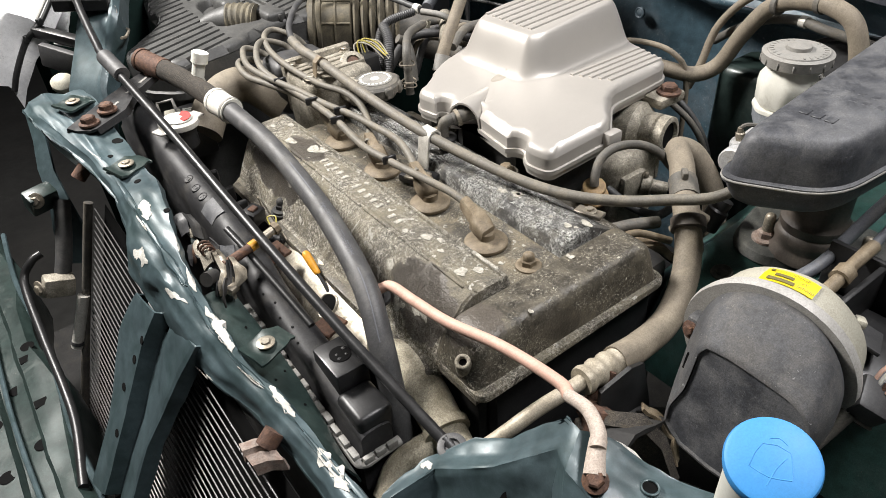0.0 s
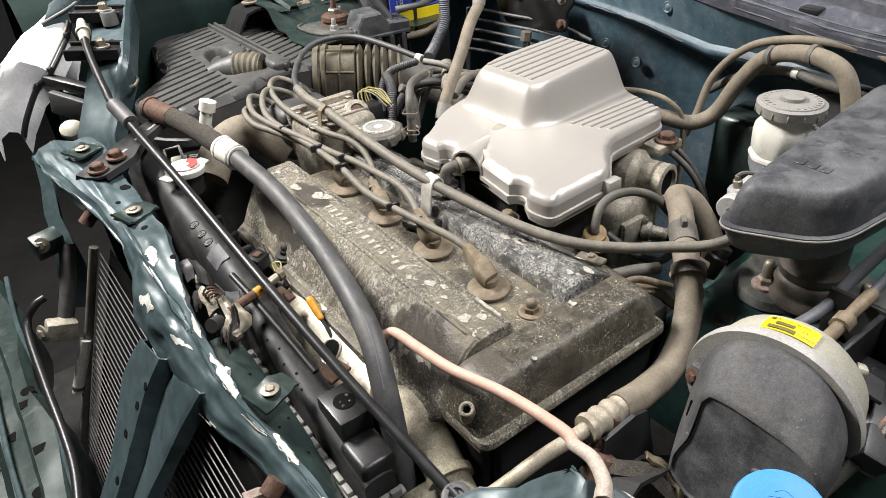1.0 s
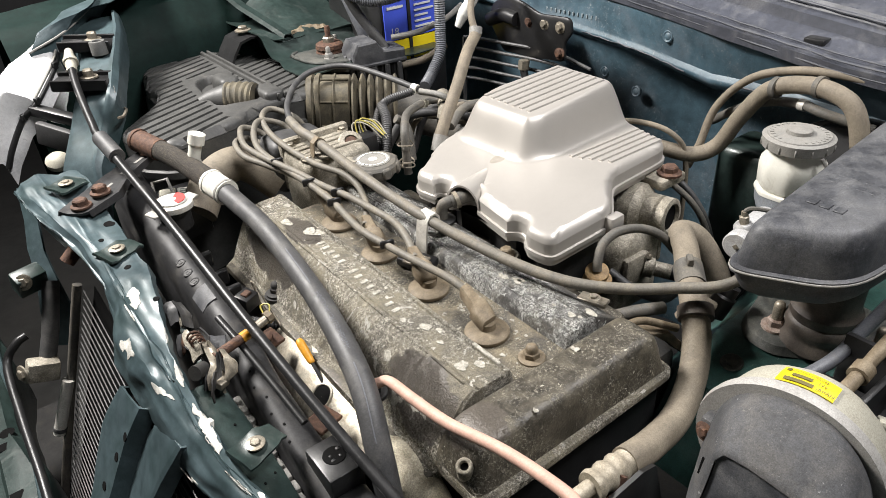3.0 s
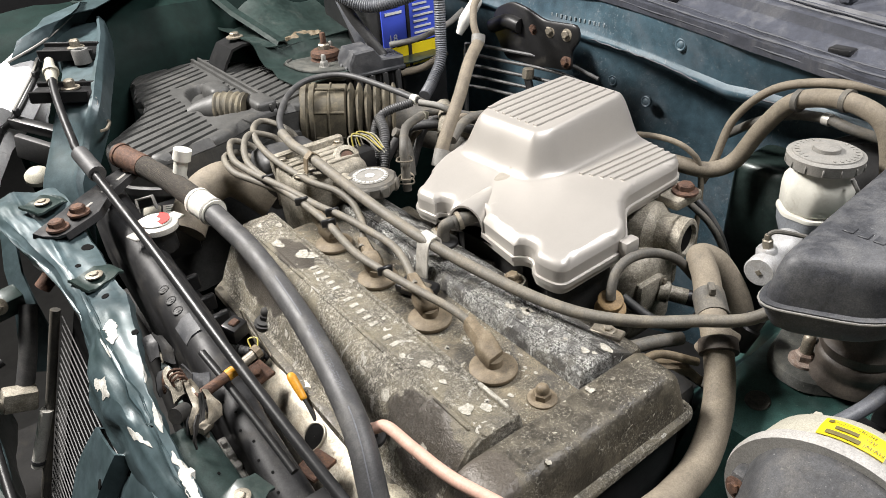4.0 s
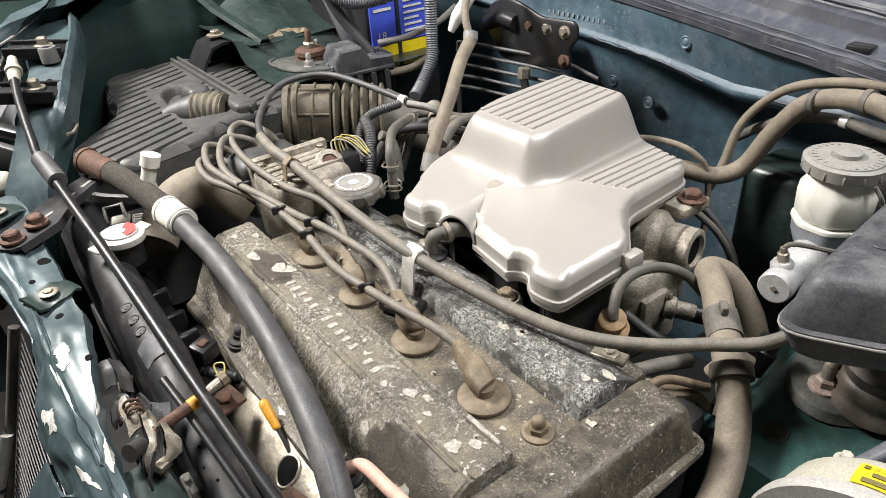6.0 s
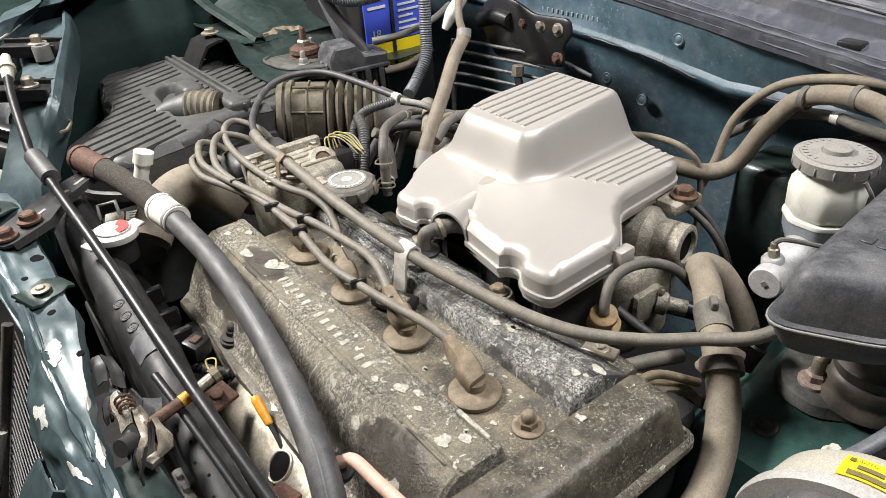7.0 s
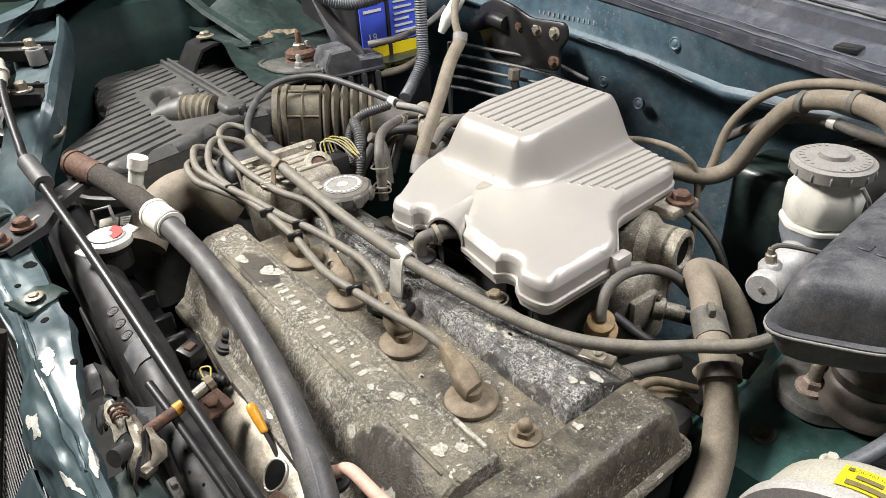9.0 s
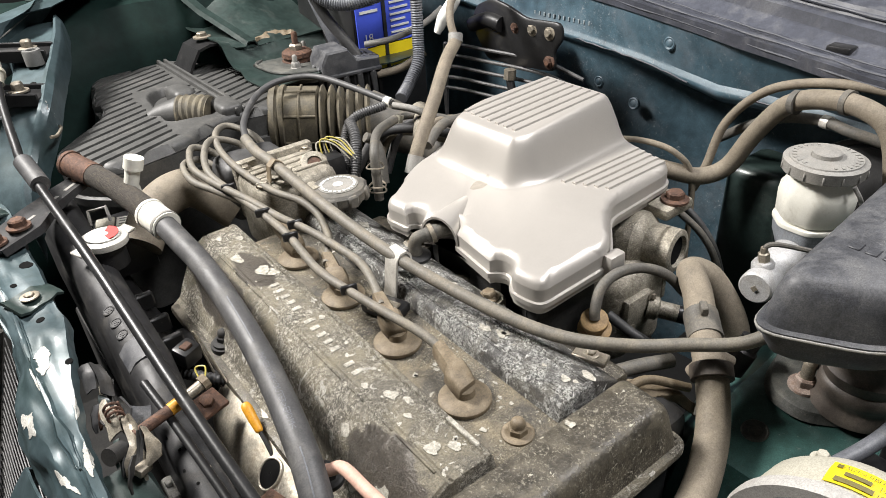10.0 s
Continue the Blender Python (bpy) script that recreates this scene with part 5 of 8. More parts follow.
def intake_cover():
    c = thing("intake_cover", "silver-grey ribbed plastic cover bolted over the intake", "cover", (0.23, 0.15, 0.95))

    def arc(cx, cy, r, a0, a1, n=7):
        return [Vector((cx + r * math.cos(radians(a0 + (a1 - a0) * i / n)), cy + r * math.sin(radians(a0 + (a1 - a0) * i / n)))) for i in range(n + 1)]

    # plan outline, anticlockwise, with the bites round the bolts
    o = []
    o += rounded(outline((0.098, 0.044), (0.104, 0.025), (0.186, 0.021), (0.236, 0.066), (0.345, 0.074), (0.372, 0.18), (0.365, 0.285), (0.225, 0.298), (0.15, 0.275), (0.090, 0.237), (0.094, 0.212)), [0.008, 0.012, 0.014, 0.014, 0.02, 0.02, 0.03, 0.03, 0.02, 0.012, 0.006], 4)
    o += arc(0.094, 0.196, 0.013, 70, -70) + arc(0.104, 0.157, 0.016, 88, -75, 9) + arc(0.094, 0.072, 0.016, 65, -65)
    p0 = rounded(outline((0.178, 0.152), (0.212, 0.133), (0.374, 0.146), (0.378, 0.290), (0.235, 0.297), (0.172, 0.272)), 0.03, 6)

    def lift(x, y):
        # how far the hump rises there
        ok, far = inside(np.array([x]), np.array([y]), p0)
        if not ok[0]:
            return 0.0
        t = min(1.0, far[0] / 0.030)
        return t * t * (3 - 2 * t)

    def height(x, y, d):
        z = 0.986 + 0.10 * max(0.0, min(x, 0.2) - 0.09) - 0.12 * max(0.0, 0.06 - y)
        r = 0.0085
        if d < r:
            z -= r - math.sqrt(max(0.0, r * r - (r - d) ** 2))
        k = lift(x, y)
        z += k * (0.047 + 0.05 * (x - 0.27))
        # valley that runs from the notch up to the hump
        u = ((x - 0.125) * 0.78 + (y - 0.157) * 0.62) / 0.075
        if 0 < u < 1:
            v = -(x - 0.125) * 0.62 + (y - 0.157) * 0.78
            z -= 0.0045 * math.exp(-(v / 0.006) ** 2) * (1 - u) * min(1.0, d / 0.006)
        return z

    part("shell", moulded(o, height, 0.0028), M_SILVER, c, "silver moulded shell", 65)
    skirt = [[(p.x, p.y, height(p.x, p.y, 0.0)) for p in o]]
    for dz, d in ((0.012, 0.0), (0.0125, -0.0025), (0.017, -0.0025), (0.0175, 0.0), (0.024, 0.0)):
        skirt.append([(p.x, p.y, height(q.x, q.y, 0.0) - dz) for p, q in zip(inset(o, d), o)])
    part("skirt", loft(skirt, False, False), M_SILVER, c, "", 40)
    rings = []
    for t in np.linspace(0, 1, 9):
        mid = Vector((0.099, 0.159, 0.968)).lerp(Vector((0.168, 0.186, 0.983)), t)
        r = 0.0185 * (1 - t) ** 0.8 + 0.003
        side = Vector((-0.36, 0.93, 0))
        rings.append([mid + side * r * math.cos(a) + Vector((0, 0, 1)) * r * 1.22 * math.sin(a) for a in np.linspace(-0.25, math.pi + 0.25, 17)])
    part("pipe_arch", sheet(rings, 0.0022, 0), M_SILVER, c, "raised arch over the breather pipe", 60)
    zh = lambda x: 0.986 + 0.011 + 0.047 + 0.05 * (x - 0.27) + 0.0002
    for i in range(7):
        y = 0.256 - i * 0.0128
        rows = [[(x, y + w, zh(x) + h) for w, h in ((-0.0032, -0.0008), (-0.0022, 0.0016), (0.0022, 0.0016), (0.0032, -0.0008))] for x in (0.216, 0.218, 0.340, 0.342)]
        part("rib", loft(rows), M_SILVER, c, sharp=60)
    zd = 0.9972
    for i in range(5):
        y = 0.124 - i * 0.0100
        rows = [[(x, y + w, zd + h) for w, h in ((-0.0030, -0.0008), (-0.0020, 0.0016), (0.0020, 0.0016), (0.0030, -0.0008))] for x in (0.232 + 0.005 * i, 0.234 + 0.005 * i, 0.346 - 0.002 * i, 0.348 - 0.002 * i)]
        part("rib", loft(rows), M_SILVER, c, sharp=60)
    part("clip", block(0.176, 0.196, 0.012, 0.024, 0.962, 0.982, 0.003), M_SILVER, c)
    part("ear", block(0.300, 0.345, 0.045, 0.080, 0.955, 0.968, 0.004), M_ALU, c)
    bolt((0.325, 0.055, 0.968), 0.0095, c, M_RUST, h=0.008, washer=1.5)
    # dark block that fills the space below the shell
    part("under_tray", loft([[(p.x, p.y, z) for p in inset(o, 0.012)] for z in (0.90, 0.960)]), M_DARK, c, "dark block under the cover")
    for x, y, z in ((0.0985, 0.086, 0.940), (0.104, 0.205, 0.945)):
        part("spacer", turned([(0.016, -0.03), (0.0155, -0.003), (0.0130, 0)], along((x, y, z), (0, 0, 1)), 20), M_ALU, c)
        bolt((x, y, z), 0.0065, c, M_BROWN, h=0.006, washer=1.5)


intake_cover()


def throttle():
    t = thing("throttle_valve", "cast aluminium throttle casting with an open pipe end", "throttle", (0.28, 0.05, 0.9))
    ax = Vector((0.15, -0.95, 0.05)).normalized()
    c0 = Vector((0.281, 0.090, 0.932))
    part("barrel", turned([(0.028, 0), (0.031, 0.006), (0.031, 0.030), (0.026, 0.036), (0.0225, 0.040), (0.0225, 0.058)], along(c0, ax), 32), M_ALU, t)
    part("mouth", turned([(0.0215, 0.052), (0.0225, 0.054), (0.0225, 0.068), (0.0205, 0.0695), (0.0165, 0.0695), (0.0155, 0.064)], along(c0, ax), 32), M_ALU, t, "open pipe mouth")
    part("bore", turned([(0.0152, 0.0650), (0.0152, 0.0655)], along(c0, ax), 24), M_HOLE_SHADE, t)
    part("web", block(-0.004, 0.004, -0.03, 0.03, -0.04, 0.0, 0.003, 2, pose(0.285, 0.06, 0.915, 0, 0, 10)), M_ALU, t)
    part("lower_body", block(0.215, 0.295, 0.030, 0.12, 0.82, 0.925, 0.016, 3), M_ALU, t, "dirty cast lower body")
    part("body_flange", block(0.222, 0.262, 0.022, 0.034, 0.865, 0.905, 0.006, 2), M_ALU, t)
    for x, z in ((0.228, 0.871), (0.256, 0.899)):
        bolt((x, 0.022, z), 0.0035, t, M_STEEL, (0, -1, 0), 0.003)
    s = part("sensor", turned([(0.012, 0), (0.012, 0.01), (0.009, 0.012), (0.009, 0.03)], along((0.255, 0.025, 0.885), (0.4, -0.6, -0.1)), 16), M_ALU, t, "dull metal sensor")
    part("sensor_plug", turned([(0.009, 0.03), (0.0095, 0.06)], along((0.255, 0.025, 0.885), (0.4, -0.6, -0.1)), 16), M_PLASTIC, s)


throttle()


def air_box():
    a = thing("air_filter_box", "dusty black ribbed air filter box", "air box", (0.0, 0.68, 0.8))
    o = rounded(outline((-0.150, 0.585), (-0.147, 0.530), (-0.108, 0.486), (-0.013, 0.506), (0.042, 0.540), (0.070, 0.546), (0.112, 0.536), (0.146, 0.572), (0.150, 0.765), (0.118, 0.822), (0.085, 0.885), (0.012, 0.894), (-0.044, 0.848), (-0.067, 0.748), (-0.070, 0.676)), [0.012, 0.02, 0.02, 0.02, 0.015, 0.012, 0.012, 0.018, 0.02, 0.02, 0.02, 0.02, 0.02, 0.02, 0.015], 4)
    lev = [(0.80, 0.012), (0.955, 0.003), (0.957, -0.004), (0.966, -0.004), (0.968, 0.0), (0.994, 0.0)]
    part("body", loft([[(p.x, p.y, z) for p in inset(o, d)] for z, d in lev]), M_AIRBOX, a, "black plastic body", 50)
    part("divider", block(0.0655, 0.0715, 0.545, 0.872, 1.001, 1.0125, 0.0025), M_AIRBOX, a)
    part("divider", block(0.0765, 0.0815, 0.545, 0.868, 1.001, 1.0120, 0.002), M_AIRBOX, a)
    # lid: flat slats parted by narrow grooves, with the hollow of the snorkel
    turn, pitch, first = radians(24), 0.0188, 0.4885
    ca, sa = math.cos(turn), math.sin(turn)
    hollow = rounded(outline((-0.016, 0.578), (0.050, 0.560), (0.056, 0.722), (0.022, 0.735), (-0.004, 0.705)), 0.018, 5)

    def slatted(x, y, far):
        n = -x * sa + y * ca
        if x < -0.019 and n < 0.668:
            return 1.0
        if n > 0.778:
            return 0.0
        if x > 0.088:
            return 0.75 if far > 0.008 else 0.0
        if n > 0.668 and x < 0.060 and not (x > -0.012 and y < 0.742):
            return 1.0
        return 1.0 if 0.058 < x < 0.064 and 0.57 < y < 0.72 else 0.0

    def lid(x, y, far):
        r = 0.012
        z = 1.0070 - (r - math.sqrt(max(0.0, r * r - (r - min(far, r)) ** 2)))
        n = (-x * sa + y * ca - first + pitch / 2) % pitch - pitch / 2
        z -= slatted(x, y, far) * min(1.0, max(0.0, (0.0034 - abs(n)) / 0.0012)) * 0.0075 * min(1.0, far / 0.005)
        ok, deep = inside(np.array([x]), np.array([y]), hollow)
        if ok[0]:
            t = min(1.0, deep[0] / 0.014)
            z -= 0.024 * t * t * (3 - 2 * t)
        return z
    ns = []
    for k in range(-2, 26):
        ns += [first + k * pitch + q for q in (-0.0034, -0.0022, 0.0022, 0.0034, 0.0064, 0.0094, 0.0124)]
    gs, gn = np.meshgrid(np.arange(0.0, 0.62, 0.0032), np.array(ns))
    gs, gn = gs.ravel(), gn.ravel()
    part("lid", moulded(o, lid, 0.003, lattice=(gs * ca - gn * sa, gs * sa + gn * ca)), M_AIRBOX, a, "ribbed black lid with narrow grooves", 32)
    for i in range(7):
        c = Vector((0.139, 0.748 - i * 0.0090))
        part("slot", block(-0.007, 0.007, -0.0022, 0.0022, 1.0065, 1.0078, 0, 1, pose(c.x, c.y, 0, 0, 0, 24)), M_HOLE_SHADE, a)
    part("trumpet", tube([(-0.022, 0.628, 1.000), (-0.004, 0.622, 1.002), (0.016, 0.611, 1.002)], [0.010, 0.016, 0.0235], 24), M_AIRBOX, a)
    part("snorkel", tube([(0.015, 0.612, 1.002), (0.030, 0.600, 1.002), (0.046, 0.585, 1.0)], 0.0235, 28, ribs=(0.0085, 0.0013)), M_BELLOWS, a, "dusty tan pleated snorkel")
    part("shoulder_box", block(0.048, 0.080, 0.548, 0.600, 0.99, 1.0165, 0.007, 3), M_AIRBOX, a)
    part("back_box", block(0.026, 0.060, 0.664, 0.716, 0.985, 1.0135, 0.010, 3), M_AIRBOX, a)


air_box()


def intake_hose():
    h = thing("intake_hose", "dusty ribbed rubber intake hose", "hose", (0.2, 0.52, 0.93))
    p = [Vector(q) for q in ((0.128, 0.572, 0.972), (0.240, 0.498, 0.962))]
    d = (p[1] - p[0]).normalized()
    side = d.cross(Vector((0, 0, 1))).normalized()
    up = side.cross(d)

    def rings(spec, e):
        out = []
        for s, rad in spec:
            c = p[0] + d * s
            ring = []
            for k in range(40):
                a = 2 * math.pi * k / 40
                q = (abs(math.cos(a)) ** e + abs(math.sin(a)) ** e) ** (-1 / e)
                ring.append(c + rad * q * (math.cos(a) * side + math.sin(a) * up))
            out.append(ring)
        return out
    part("cuff", loft(rings([(-0.004, 0.044), (-0.002, 0.047), (0.005, 0.048), (0.007, 0.0445), (0.009, 0.0445), (0.011, 0.047), (0.016, 0.047), (0.018, 0.042)], 2.2)), M_BELLOWS, h, "", 40)
    part("box_section", loft(rings([(0.016, 0.040), (0.018, 0.0425), (0.060, 0.0425), (0.062, 0.040)], 3.2)), M_BELLOWS, h, "flat-sided section", 40)
    part("edge_rib", loft(rings([(0.036, 0.040), (0.0362, 0.0445), (0.0385, 0.0445), (0.0387, 0.040)], 3.2)), M_BELLOWS, h)
    for a in (25, 75, -25):
        v = math.cos(radians(a)) * side + math.sin(radians(a)) * up
        c0, c1 = p[0] + d * 0.018 + v * 0.0448, p[0] + d * 0.060 + v * 0.0448
        part("long_rib", tube([c0, c0.lerp(c1, 0.5), c1], 0.0022, 8), M_BELLOWS, h)
    spec = [(0.058, 0.036)]
    for i in range(6):
        s = 0.062 + i * 0.0125
        spec += [(s, 0.036), (s + 0.0012, 0.0405), (s + 0.0030, 0.0450), (s + 0.0052, 0.0468), (s + 0.0074, 0.0450), (s + 0.0092, 0.0405), (s + 0.0104, 0.036)]
    part("bellows", loft(rings(spec, 2.2)), M_BELLOWS, h, "pleated bellows", 60)
    part("tail", tube([(0.233, 0.50, 0.964), (0.26, 0.47, 0.952), (0.285, 0.42, 0.938), (0.29, 0.34, 0.92)], [0.040, 0.034, 0.030, 0.030], 28), M_HOSE_D, h)


intake_hose()
# ---- hoses, cables and fluid parts ----
def hose(name, label, pts, r, mat, category="hose", seg=14, ribs=None, group=""):
    t = thing(name, label, category, pts[-1], group)
    part("hose_body", tube(pts, r, seg, ribs=ribs), mat, t)
    return t


def breather():
    h = thing("breather_hose", "thick grey-black rubber hose with a foam sleeve and white band", "hose", (-0.15, -0.06, 0.85))
    line = [(-0.104, 0.352, 0.994), (-0.101, 0.30, 0.990), (-0.099, 0.245, 0.985), (-0.103, 0.17, 0.977), (-0.112, 0.09, 0.968), (-0.127, 0.01, 0.952), (-0.142, -0.035, 0.92), (-0.15, -0.06, 0.86), (-0.152, -0.07, 0.79)]
    part("rubber", tube(line, [0.0114, 0.0110, 0.0107, 0.0106, 0.0108, 0.0110, 0.0110, 0.0110, 0.0110], 26), M_RUBBER, h)
    part("sleeve", tube([(-0.132, 0.462, 1.014), (-0.118, 0.415, 1.006), (-0.104, 0.352, 0.995)], 0.0124, 22), M_FOAM, h, "worn foam sleeve")
    part("pipe_end", tube([(-0.145, 0.498, 1.019), (-0.131, 0.460, 1.013)], 0.0136, 20), M_RUST, h, "rusty pipe end")
    part("pipe_bead", tube([(-0.1455, 0.500, 1.0193), (-0.1440, 0.496, 1.0187)], 0.0148, 20), M_RUST, h)
    part("band", tube([(-0.1075, 0.366, 0.9965), (-0.1015, 0.332, 0.9920)], 0.0148, 24), M_WHITE, h, "white plastic band")
    part("band_bead", tube([(-0.1072, 0.3645, 0.9963), (-0.1065, 0.361, 0.9959)], 0.0157, 24), M_WHITE, h)
    part("band_bead", tube([(-0.1022, 0.337, 0.9927), (-0.1016, 0.334, 0.9923)], 0.0155, 24), M_GREYCAP, h)
    part("nipple", tube([(-0.108, 0.41, 1.010), (-0.101, 0.408, 1.030)], 0.0075, 16), M_WHITE, h)
    part("nipple_top", tube([(-0.1012, 0.408, 1.029), (-0.0972, 0.407, 1.0405)], 0.0098, 20), M_WHITE, h)
    part("nipple_collar", tube([(-0.1135, 0.414, 1.0035), (-0.1115, 0.408, 1.0025)], 0.0136, 20), M_WHITE, h)
    part("printed_line", writing("INNER>NR<OUTER>EPDM<", on_hose(line, 0.0107, 0.246, -0.26), 0.0066, 0.076), M_LOOM, h, "printed material marking")
    for s0, s1 in ((0.170, 0.232), (0.336, 0.400)):
        place = on_hose(line, 0.0108, s0, -0.12)
        n = 14
        rows = [[place((s1 - s0) * i / n, -0.0005), place((s1 - s0) * i / n, 0.0005)] for i in range(n + 1)]
        part("printed_stripe", sheet(rows, 0.0002), M_LOOM, h)


breather()

hose("radiator_top_hose", "dusty tan radiator hose", [(0.0, 0.43, 0.93), (-0.030, 0.455, 0.962), (-0.055, 0.462, 0.966), (-0.085, 0.455, 0.955), (-0.115, 0.43, 0.93)], 0.023, M_HOSE, seg=20)

# throttle cable that crosses the whole engine
cable = thing("throttle_cable", "long grey throttle cable sleeve crossing the engine", "cable", (0.19, -0.135, 0.985))
part("inner_cable", tube([(0.208, 0.39, 1.02), (0.19, 0.455, 1.03), (0.172, 0.52, 1.034), (0.13, 0.545, 1.032), (0.09, 0.53, 1.025), (0.048, 0.475, 1.018), (0.030, 0.43, 1.012)], 0.0042, 10), M_RUBBER, cable, "thin black cable")
part("sleeve", tube([(0.031, 0.435, 1.013), (0.026, 0.395, 1.011), (0.028, 0.355, 1.008), (0.0345, 0.237, 0.990), (0.0455, 0.139, 0.977), (0.0660, 0.044, 0.966), (0.0855, -0.018, 0.964), (0.119, -0.057, 0.961), (0.150, -0.085, 0.962), (0.175, -0.115, 0.968), (0.195, -0.135, 0.985)], [0.0060, 0.0060, 0.0060, 0.0060, 0.0058, 0.0056, 0.0055, 0.0054, 0.0054, 0.0054, 0.0054], 14), M_WIRE, cable, "dusty grey sleeve")
part("end_fitting", tube([(0.205, 0.385, 1.019), (0.222, 0.362, 1.015), (0.235, 0.345, 1.005)], 0.0045, 12), M_GREYCAP, cable)
part("end_collar", tube([(0.207, 0.392, 1.020), (0.204, 0.400, 1.021)], 0.0065, 12), M_WHITE, cable)
clip = thing("cable_clip", "bent bright metal clip holding the cable on the engine", "clip", (0.04, 0.15, 0.94))
prof = [(0.022, 0.937), (0.031, 0.9385), (0.0335, 0.948), (0.0355, 0.966), (0.0380, 0.979), (0.0430, 0.9855), (0.0500, 0.986), (0.0545, 0.981), (0.0560, 0.962), (0.068, 0.9535)]
part("strap", sheet([[(x, y, z) for x, z in prof] for y in (0.141, 0.159)], 0.002, 1), M_CLIP, clip)
clip2 = thing("cable_clip", "rusty bent metal clip holding the cable on the distributor", "clip", (0.02, 0.35, 0.98))
part("strap", sheet([[(x, y, z) for x, z in ((0.012, 0.985), (0.017, 0.995), (0.019, 1.010), (0.027, 1.0165), (0.0355, 1.010), (0.037, 0.997), (0.044, 0.990))] for y in (0.347, 0.356)], 0.0015, 1), M_BROWN, clip2)


def ac_line():
    h = thing("ac_hose", "thick dusty beige air conditioning hose with crimped end", "hose", (0.0, -0.16, 0.86))
    part("rubber", tube([(0.262, -0.075, 0.84), (0.270, -0.060, 0.90), (0.266, -0.033, 0.940), (0.250, -0.020, 0.952), (0.228, -0.042, 0.950), (0.195, -0.070, 0.947), (0.174, -0.092, 0.938), (0.155, -0.112, 0.918), (0.128, -0.130, 0.901), (0.085, -0.147, 0.892), (0.040, -0.155, 0.897), (0.005, -0.157, 0.903)], 0.0128, 22), M_HOSE, h)
    part("clamp", tube([(0.205, -0.061, 0.949), (0.186, -0.080, 0.944)], 0.0142, 22), M_HOSE_D, h, "dark clamp collar")
    part("clamp_ear", block(-0.006, 0.006, -0.003, 0.003, 0, 0.008, 0.001, 1, pose(0.196, -0.068, 0.960, 0, 0, 45)), M_HOSE_D, h)
    part("black_ring", tube([(0.171, -0.096, 0.936), (0.164, -0.103, 0.930)], 0.0165, 22), M_BOOT, h, "dark rubber ring")
    part("crimp", tube([(0.012, -0.157, 0.902), (-0.034, -0.157, 0.906)], 0.0115, 20, ribs=(0.013, 0.0011)), M_PIPE, h, "crimped metal ferrule")
    part("pipe", tube([(-0.032, -0.157, 0.906), (-0.050, -0.155, 0.903), (-0.075, -0.150, 0.897), (-0.115, -0.138, 0.875), (-0.14, -0.12, 0.85)], 0.0062, 16), M_PIPE, h, "aluminium pipe")


ac_line()

# earth strap
strap = thing("battery_cable", "faded pink-red cable with a lug bolted to the wing corner", "cable", (-0.126, -0.252, 0.971))
part("insulation", tube([(-0.1175, 0.016, 0.935), (-0.1125, 0.0080, 0.941), (-0.1068, -0.0015, 0.9460), (-0.1060, -0.0350, 0.9510), (-0.1030, -0.0780, 0.9560), (-0.0915, -0.1285, 0.9610), (-0.0875, -0.1820, 0.9665), (-0.0935, -0.1990, 0.9705)], 0.0046, 14), M_PINK, strap)
part("cable_tail", tube([(-0.0935, -0.198, 0.9705), (-0.0966, -0.2176, 0.977), (-0.1065, -0.2352, 0.981), (-0.1150, -0.2430, 0.979)], [0.0046, 0.0048, 0.0050, 0.0052], 12), M_TAPE, strap)
part("lug", tube([(-0.110, -0.239, 0.980), (-0.119, -0.2455, 0.9765), (-0.126, -0.2515, 0.9725)], [0.0054, 0.0058, 0.0068], 12, squash=0.55), M_TAPE, strap)


def prop_rod():
    p = thing("hood_prop_rod", "black metal prop rod lying across the front of the bay", "rod", (-0.148, -0.137, 0.9))
    part("rod", tube([(-0.170, 0.645, 1.088), (-0.178, 0.60, 1.072), (-0.186, 0.52, 1.046), (-0.187, 0.479, 1.036), (-0.177, 0.30, 0.998), (-0.170, 0.13, 0.962), (-0.162, 0.0, 0.932), (-0.150, -0.14, 0.90)], 0.0048, 14), M_PLASTIC, p)
    part("grip", tube([(-0.187, 0.488, 1.038), (-0.183, 0.44, 1.028)], 0.0095, 16), M_RUBBER, p, "rubber grip sleeve")
    part("yellow_clip", tube([(-0.172, 0.636, 1.083), (-0.168, 0.655, 1.092), (-0.163, 0.675, 1.100)], [0.0062, 0.0078, 0.0052], 14), M_BEIGE, p, "pale yellow plastic clip")
    part("clip_collar", tube([(-0.1685, 0.650, 1.090), (-0.1675, 0.655, 1.092)], 0.0095, 14), M_BEIGE, p)
    part("foot", tube([(-0.151, -0.13, 0.9035), (-0.149, -0.145, 0.898)], 0.0058, 14), M_PLASTIC, p)


prop_rod()


